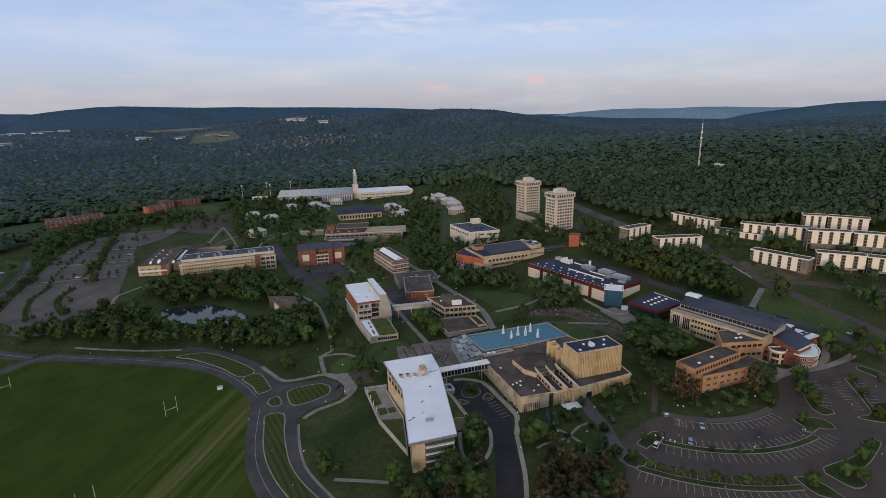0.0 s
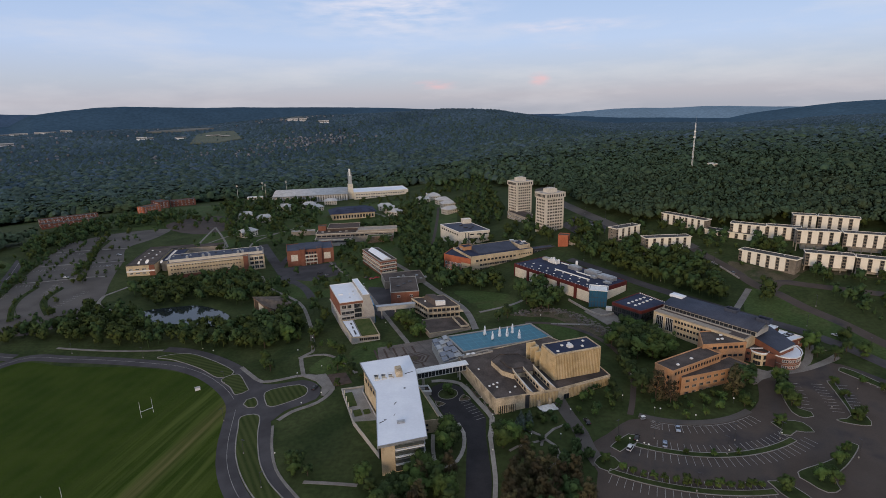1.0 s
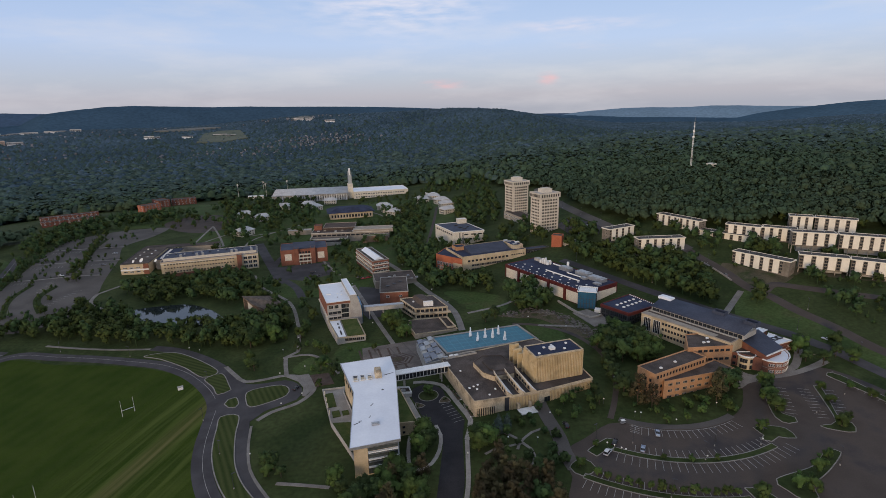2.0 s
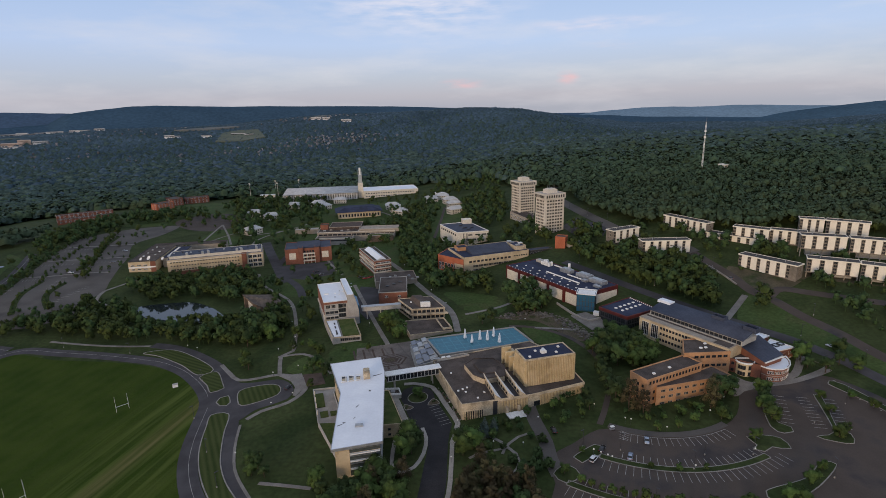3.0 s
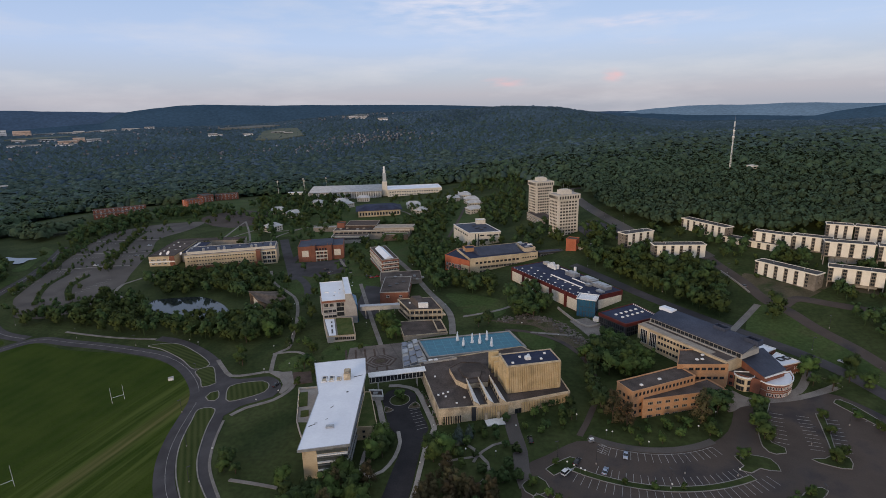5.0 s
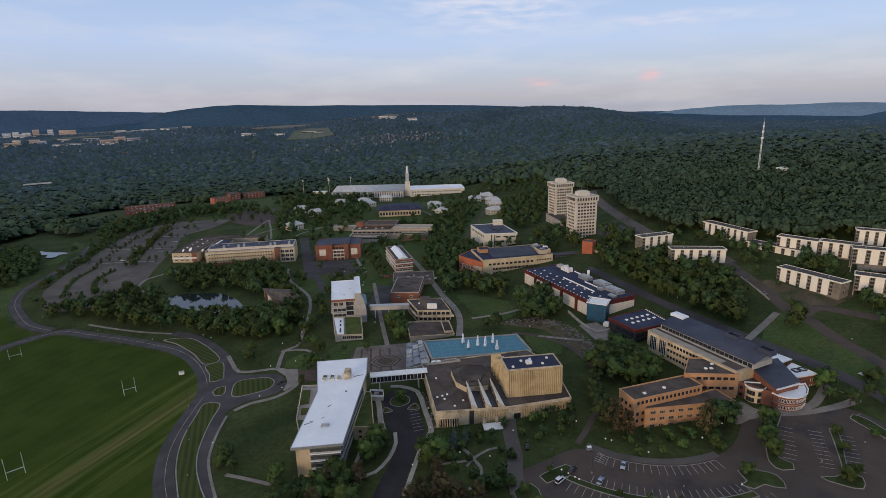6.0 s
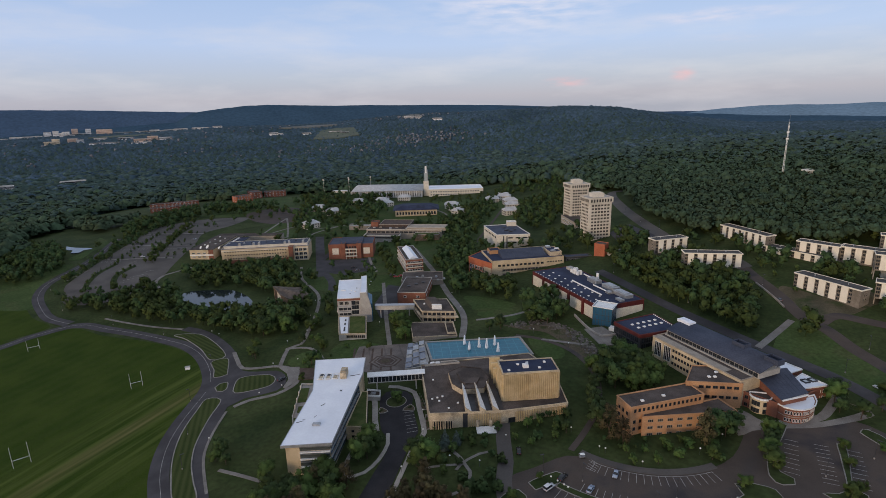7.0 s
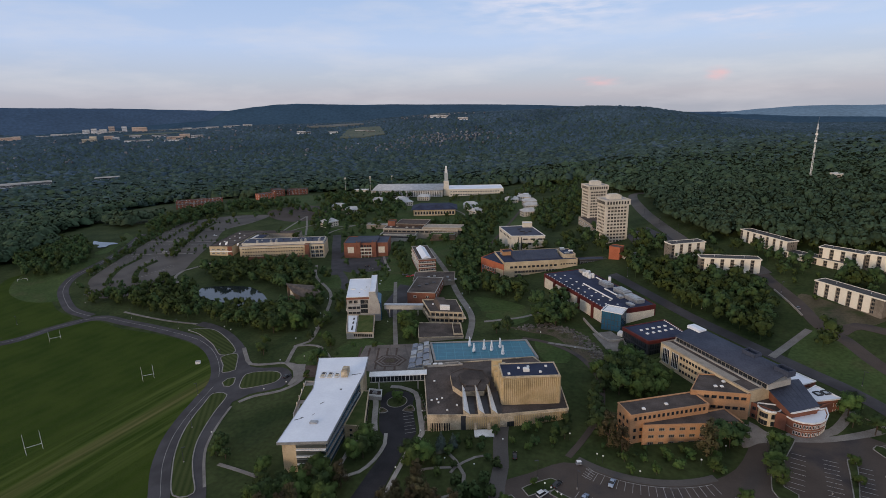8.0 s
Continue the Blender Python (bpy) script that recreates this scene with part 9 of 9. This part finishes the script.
goal(-140.2, 172.8, 53, 6.2, 3.3, 10.2)
goal(-138.6, 236.4, 46, 5.6, 3.0, 8.6)
goal(-247.8, 267.5, 52, 6.2, 2.4, 7.0)
goal(-379.0, 343.0, 40, 7, 2.4, 2.5)


# lamps and bollards
def street_lamp(x, y, h=8.0, arm=0.0):
    z = ground(x, y)
    t = thing("street_lamp", x, y, z, "dark slender lamp post with a flat head", "lamp", "street lamps", arm)
    part("pole", tube(bmesh.new(), [(0, 0, -0.3), (0, 0, h)], 0.10, 0.07, 6), DARK, t, local=True)
    part("base", tube(bmesh.new(), [(0, 0, -0.3), (0, 0, 0.7)], 0.25, 0.25, 8), CONCRETE, t, local=True)
    part("head", box(0.6, 0, h - 0.1, 1.6, 0.4, 0.18, 0, 0.04), DARK, t, local=True)


def bollard(x, y):
    z = ground(x, y)
    t = thing("path_light", x, y, z, "short post lantern with a pale globe", "lamp", "path lights")
    part("post", tube(bmesh.new(), [(0, 0, -0.2), (0, 0, 2.6)], 0.06, 0.05, 6), DARK, t, local=True)
    bm = bmesh.new()
    bmesh.ops.create_icosphere(bm, subdivisions=2, radius=0.34, matrix=Matrix.Translation((0, 0, 2.9)))
    part("globe", bm, LAMP, t, local=True, soft=True)


for x, y in ((96.3, 194.2), (127.7, 191.0), (82, 196.5), (120.5, 183), (146, 191), (100, 164), (180, 210), (200, 222), (168, 178)):
    street_lamp(x, y, 8.0, (x * 7) % 360)
for x, y in ((-96, 226), (-110, 262), (-175, 299), (-225, 308), (-77, 200), (-62, 178), (-285, 322), (-330, 352), (-300, 280), (228, 252), (214, 280), (232, 300), (206, 372), (160, 352), (120, 404), (140, 560), (150, 520), (162, 492)):
    street_lamp(x, y, 7.0, (x * 5) % 360)
for x, y in ((102.8, 211.5), (105, 210.7), (85.1, 191.4), (87.5, 189.7), (89.8, 188.1), (91.2, 187.1), (120.5, 181.9), (146.5, 191.1), (-130.8, 297.8), (-138.9, 301.5), (-61.7, 195.1), (-70, 262), (-77, 290), (-72, 306), (-82, 330), (-92, 358),
             (36, 200), (46, 197), (58, 196), (66, 213), (92, 222), (102, 240), (104, 262), (90, 296), (70, 312), (20, 345), (8, 372), (-8, 405), (-20, 440), (-28, 320), (-38, 350), (27, 226), (31, 212), (29, 188), (-52, 240), (-60, 232), (-58, 268), (140, 216), (118, 205), (150, 226), (176, 243), (198, 268)):
    bollard(x, y)

# scoreboard box by the field
sb = thing("equipment_box", -122.5, 257.0, ground(-122.5, 257), "small white equipment box by the field", "box")
part("box", box(-122.5, 257, ground(-122.5, 257), 2.6, 1.6, 1.6, 30, 0.08), WHITE, sb)
part("lid", box(-122.5, 257, ground(-122.5, 257) + 1.6, 2.8, 1.8, 0.15, 30), GREY, sb)

# tall floodlight masts near the athletics centre
for x, y in ((-300, 905), (-280, 860), (-322, 850), (-262, 915)):
    z = ground(x, y)
    t = thing("floodlight_mast", x, y, z, "tall floodlight mast beside the sports ground", "mast", "floodlight masts")
    part("pole", tube(bmesh.new(), [(0, 0, -1), (0, 0, 26)], 0.35, 0.2, 6), METAL, t, local=True)
    for k in range(3):
        part("lamp_bar", box(0, 0, 23.4 + 1.0 * k, 2.8, 0.35, 0.4), METAL, t, local=True)

# rocky bank by the pool lawn
def boulders():
    rng = random.Random(8)
    bm = bmesh.new()
    line = refine([(58, 322), (72, 326), (88, 318), (97, 304), (104, 292), (106, 284)], 1.0)
    for k in range(420):
        p = rng.choice(line)
        x, y = p[0] + rng.gauss(0, 2.0), p[1] + rng.gauss(0, 2.0)
        s = rng.uniform(0.3, 0.95)
        m = Matrix.Translation((x, y, ground(x, y) + 0.1)) @ Matrix.Rotation(rng.uniform(0, 6), 4, "Z") @ Matrix.Diagonal((s * 1.3, s, s * 0.6, 1))
        got = bmesh.ops.create_icosphere(bm, subdivisions=1, radius=1, matrix=m)
        for v in got["verts"]:
            v.co += Vector((rng.uniform(-0.16, 0.16), rng.uniform(-0.16, 0.16), rng.uniform(-0.12, 0.12))) * s
    return whole("boulders", bm, STONE, "bank of rough grey boulders beside the lawn", "rocks", "stuff")


boulders()


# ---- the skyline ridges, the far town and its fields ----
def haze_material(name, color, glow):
    """Wooded ridges behind miles of evening air: the haze is put into colour and glow."""
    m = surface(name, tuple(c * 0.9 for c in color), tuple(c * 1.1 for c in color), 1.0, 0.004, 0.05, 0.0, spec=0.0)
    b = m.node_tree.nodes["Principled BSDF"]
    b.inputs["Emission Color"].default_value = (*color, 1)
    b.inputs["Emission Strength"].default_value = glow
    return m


def ridge_line(name, label, r, profile, material, az0=-75, az1=62):
    """A long ridge at distance r whose crest height follows a profile of azimuth in degrees."""
    bm = bmesh.new()
    rows = []
    for k in range(int((az1 - az0) * 4) + 1):
        az = az0 + k / 4
        top = profile(az) + 2.0 * noise.noise((az * 0.9, r * 0.01, 0)) + 1.2 * noise.noise((az * 3.1, r * 0.01, 7))
        row = []
        for j in range(8):
            t = j / 7
            d = r - 620 + 620 * t
            q = (50 + d * math.sin(radians(az)), d * math.cos(radians(az)))
            row.append(bm.verts.new((*q, -40 + (top + 40) * (t * t * (3 - 2 * t)))))
        rows.append(row)
    for u, v in zip(rows, rows[1:]):
        for j in range(7):
            bm.faces.new((u[j], v[j], v[j + 1], u[j + 1]))
    bmesh.ops.recalc_face_normals(bm, faces=bm.faces)
    return whole(name, bm, material, label, "backdrop", "structure", True)


EL = 129.0


def skyline(r, az, el):
    """Crest heights at distance r from azimuths and elevations in degrees."""
    return lambda a: EL + r * math.tan(radians(float(np.interp(a, az, el))))


ridge_line("backdrop_plain", "plain on the far horizon in painted blue haze", 4750, skyline(4750, (-75, -55, -47, -41, -37, -30, 8, 13, 60), (1.0, 0.84, 0.66, 0.42, 0.25, 0.0, -0.7, -0.75, -0.75)), haze_material("plain_haze", (0.046, 0.074, 0.118), 0.20))
ridge_line("backdrop_ridge", "wooded ridge on the skyline in painted blue haze", 4500,
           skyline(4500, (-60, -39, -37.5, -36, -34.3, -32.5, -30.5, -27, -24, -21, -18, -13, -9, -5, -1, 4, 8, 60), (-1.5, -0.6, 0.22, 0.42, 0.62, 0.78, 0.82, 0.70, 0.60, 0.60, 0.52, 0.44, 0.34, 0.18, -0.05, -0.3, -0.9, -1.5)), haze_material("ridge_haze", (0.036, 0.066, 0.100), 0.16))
ridge_line("backdrop_ridge", "ridge beyond the valley in painted pale blue haze", 4650,
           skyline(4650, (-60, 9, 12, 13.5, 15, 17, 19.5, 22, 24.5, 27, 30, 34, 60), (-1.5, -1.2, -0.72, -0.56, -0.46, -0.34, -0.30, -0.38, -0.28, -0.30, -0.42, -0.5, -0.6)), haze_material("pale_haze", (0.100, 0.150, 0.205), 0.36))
ridge_line("backdrop_ridge", "wooded hill at the edge of the skyline in painted blue haze", 4300,
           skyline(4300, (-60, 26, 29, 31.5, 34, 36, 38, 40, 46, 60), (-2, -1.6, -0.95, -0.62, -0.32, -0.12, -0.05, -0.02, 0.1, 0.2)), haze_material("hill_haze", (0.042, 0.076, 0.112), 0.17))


def polar(r, az):
    return 50 + r * math.sin(radians(az)), r * math.cos(radians(az))


# meadows and pale fields across the valley, raised to the treetops to show from the camera
HAY = surface("hay_field", (0.135, 0.140, 0.128), (0.170, 0.172, 0.155), 0.95, 0.01, 0.3, 0.1, spec=0.1)
MEADOW = surface("far_meadow", (0.105, 0.122, 0.092), (0.135, 0.148, 0.112), 0.95, 0.01, 0.3, 0.1, spec=0.1)
for r0, r1, a0, a1, mat in ((2440, 2690, -26.0, -21.3, MEADOW), (2800, 2860, -29.5, -23.6, HAY), (2900, 3010, -17.0, -14.8, HAY), (3150, 3250, -46, -41, MEADOW)):
    line = [polar(r0, a0), polar(r0 - 20, (a0 + a1) / 2), polar(r0 + 30, a1), polar(r1, a1 - 0.6), polar(r1 + 20, (a0 + a1) / 2), polar(r1 - 30, a0 + 0.8)]
    sheet("far_field", line, mat, "pale field slab raised among the far treetops", "field", 13.0, 30.0, 40)

# the far town: pale blocks and roofs scattered through the trees
FAR_WALL = surface("far_pale_wall", (0.42, 0.42, 0.42), (0.62, 0.61, 0.60), 0.9, 0.01, 0.1, 0.0, spec=0.1, island=0.35)
FAR_HOUSE = surface("far_house_wall", (0.08, 0.09, 0.10), (0.19, 0.19, 0.20), 0.9, 0.01, 0.1, 0.0, spec=0.1, island=0.5)
FAR_BRICK = surface("far_brick_wall", (0.42, 0.31, 0.26), (0.52, 0.39, 0.33), 0.9, 0.01, 0.1, 0.0, spec=0.1, island=0.3)
FAR_WARM = surface("far_sandstone_wall", (0.58, 0.49, 0.36), (0.66, 0.56, 0.42), 0.9, 0.01, 0.1, 0.0, spec=0.1)
far_rng = random.Random(4)


def far_block(x, y, w, d, h, turn, mat):
    z = ground(x, y) + 4
    t = thing("far_building", x, y, z, "pale town building far across the valley", "building", "far town buildings", 0)
    part("wall", box(x, y, z - 8, w, d, h + 14, turn), mat, t)
    part("roof", box(x, y, z + h + 6, w * 0.94, d * 0.94, 1.0, turn), GREY, t)
    for k in range(3):
        part("window_band", box(x, y, z + 7 + (h - 2) * k / 3, w * 1.004, d * 1.004, 1.2, turn), GLASS, t)


def town_block(x, y, w, h, kind):
    far_block(x, y, w * 0.85, far_rng.uniform(12, 20), h * 0.75, math.degrees(math.atan2(-(x - 50), y)) * 0.9 + far_rng.uniform(-12, 12), (FAR_WALL, FAR_BRICK, FAR_WARM)[kind])


town_block(-2950, 2330, 70, 8, 0)
town_block(-2890, 2380, 90, 14, 0)
town_block(-2810, 2400, 110, 10, 0)
town_block(-2650, 2350, 40, 30, 0)
town_block(-2615, 2370, 30, 34, 0)
town_block(-2560, 2380, 40, 26, 0)
town_block(-2530, 2330, 26, 20, 0)
town_block(-2620, 2490, 34, 44, 1)
town_block(-2560, 2520, 30, 40, 0)
town_block(-2470, 2540, 90, 32, 1)
town_block(-2560, 2450, 120, 8, 0)
town_block(-1995, 1803, 60, 14, 2)
town_block(-1990, 1820, 28, 26, 2)
town_block(-2009, 1914, 44, 18, 1)
town_block(-1960, 1905, 30, 14, 0)
town_block(-1990, 2040, 60, 10, 0)
town_block(-1900, 2090, 70, 8, 0)
town_block(-1734, 2006, 80, 12, 1)
town_block(-1720, 2050, 50, 20, 1)
town_block(-1670, 2070, 60, 10, 0)
town_block(-2420, 2620, 110, 6, 0)
town_block(-2360, 2700, 90, 8, 0)
town_block(-2250, 2700, 100, 6, 0)
town_block(-2350, 2780, 60, 14, 0)
town_block(-2300, 2850, 80, 8, 0)
town_block(-2160, 2770, 90, 10, 0)
town_block(-2060, 2820, 110, 8, 0)
town_block(-1990, 2880, 60, 10, 0)
town_block(-2700, 1960, 60, 16, 1)
town_block(-2660, 1980, 40, 20, 1)
town_block(-1830, 1900, 130, 4, 0)
town_block(-1700, 1960, 90, 4, 0)
for az, r, w, h in ((-29.9, 2610, 40, 7), (-29.2, 2600, 22, 5), (-26.7, 2600, 44, 4), (-54.6, 1660, 70, 7), (-53.1, 1680, 110, 7), (-47.1, 1730, 60, 5), (-23.8, 2600, 60, 5), (-22.8, 2560, 40, 5), (-16.2, 2830, 50, 9), (-15.2, 2790, 40, 9), (-13.2, 2660, 50, 7)):
    far_block(*polar(r, az), w, 20, h, -az, WHITE if az in (-29.9, -29.2, -26.7) else FAR_WALL)
bm = bmesh.new()
for k in range(330):
    group = far_rng.random()
    if group < 0.40:
        az, r = far_rng.gauss(-14.5, 2.6), far_rng.gauss(2280, 60)
    elif group < 0.55:
        az, r = far_rng.gauss(-23, 4.0), far_rng.uniform(2050, 2250)
    elif group < 0.62:
        az, r = far_rng.gauss(-16, 3.0), far_rng.gauss(2930, 40)
    else:
        az, r = far_rng.uniform(-60, -28), far_rng.uniform(2000, 3000)
    x, y = polar(r, az)
    w, d, h, turn = far_rng.uniform(5, 10), far_rng.uniform(5, 7), far_rng.uniform(1, 3), far_rng.uniform(0, 180)
    z = ground(x, y) + 6
    bmesh.ops.create_cube(bm, size=1, matrix=pose(x, y, z + 2, 0, 0, turn) @ Matrix.Diagonal((w, d, h + 6, 1)))
    c = pose(x, y, z + 2 + (h + 6) / 2, 0, 0, turn)
    v = [bm.verts.new(c @ Vector(q)) for q in ((-w / 2, -d / 2, 0), (w / 2, -d / 2, 0), (w / 2, d / 2, 0), (-w / 2, d / 2, 0), (-w / 2, 0, 3), (w / 2, 0, 3))]
    for f in ((0, 1, 5, 4), (2, 3, 4, 5), (1, 2, 5), (3, 0, 4)):
        bm.faces.new([v[i] for i in f])
whole("far_houses", bm, FAR_HOUSE, "small pale houses scattered through the far woods", "houses", "stuff")
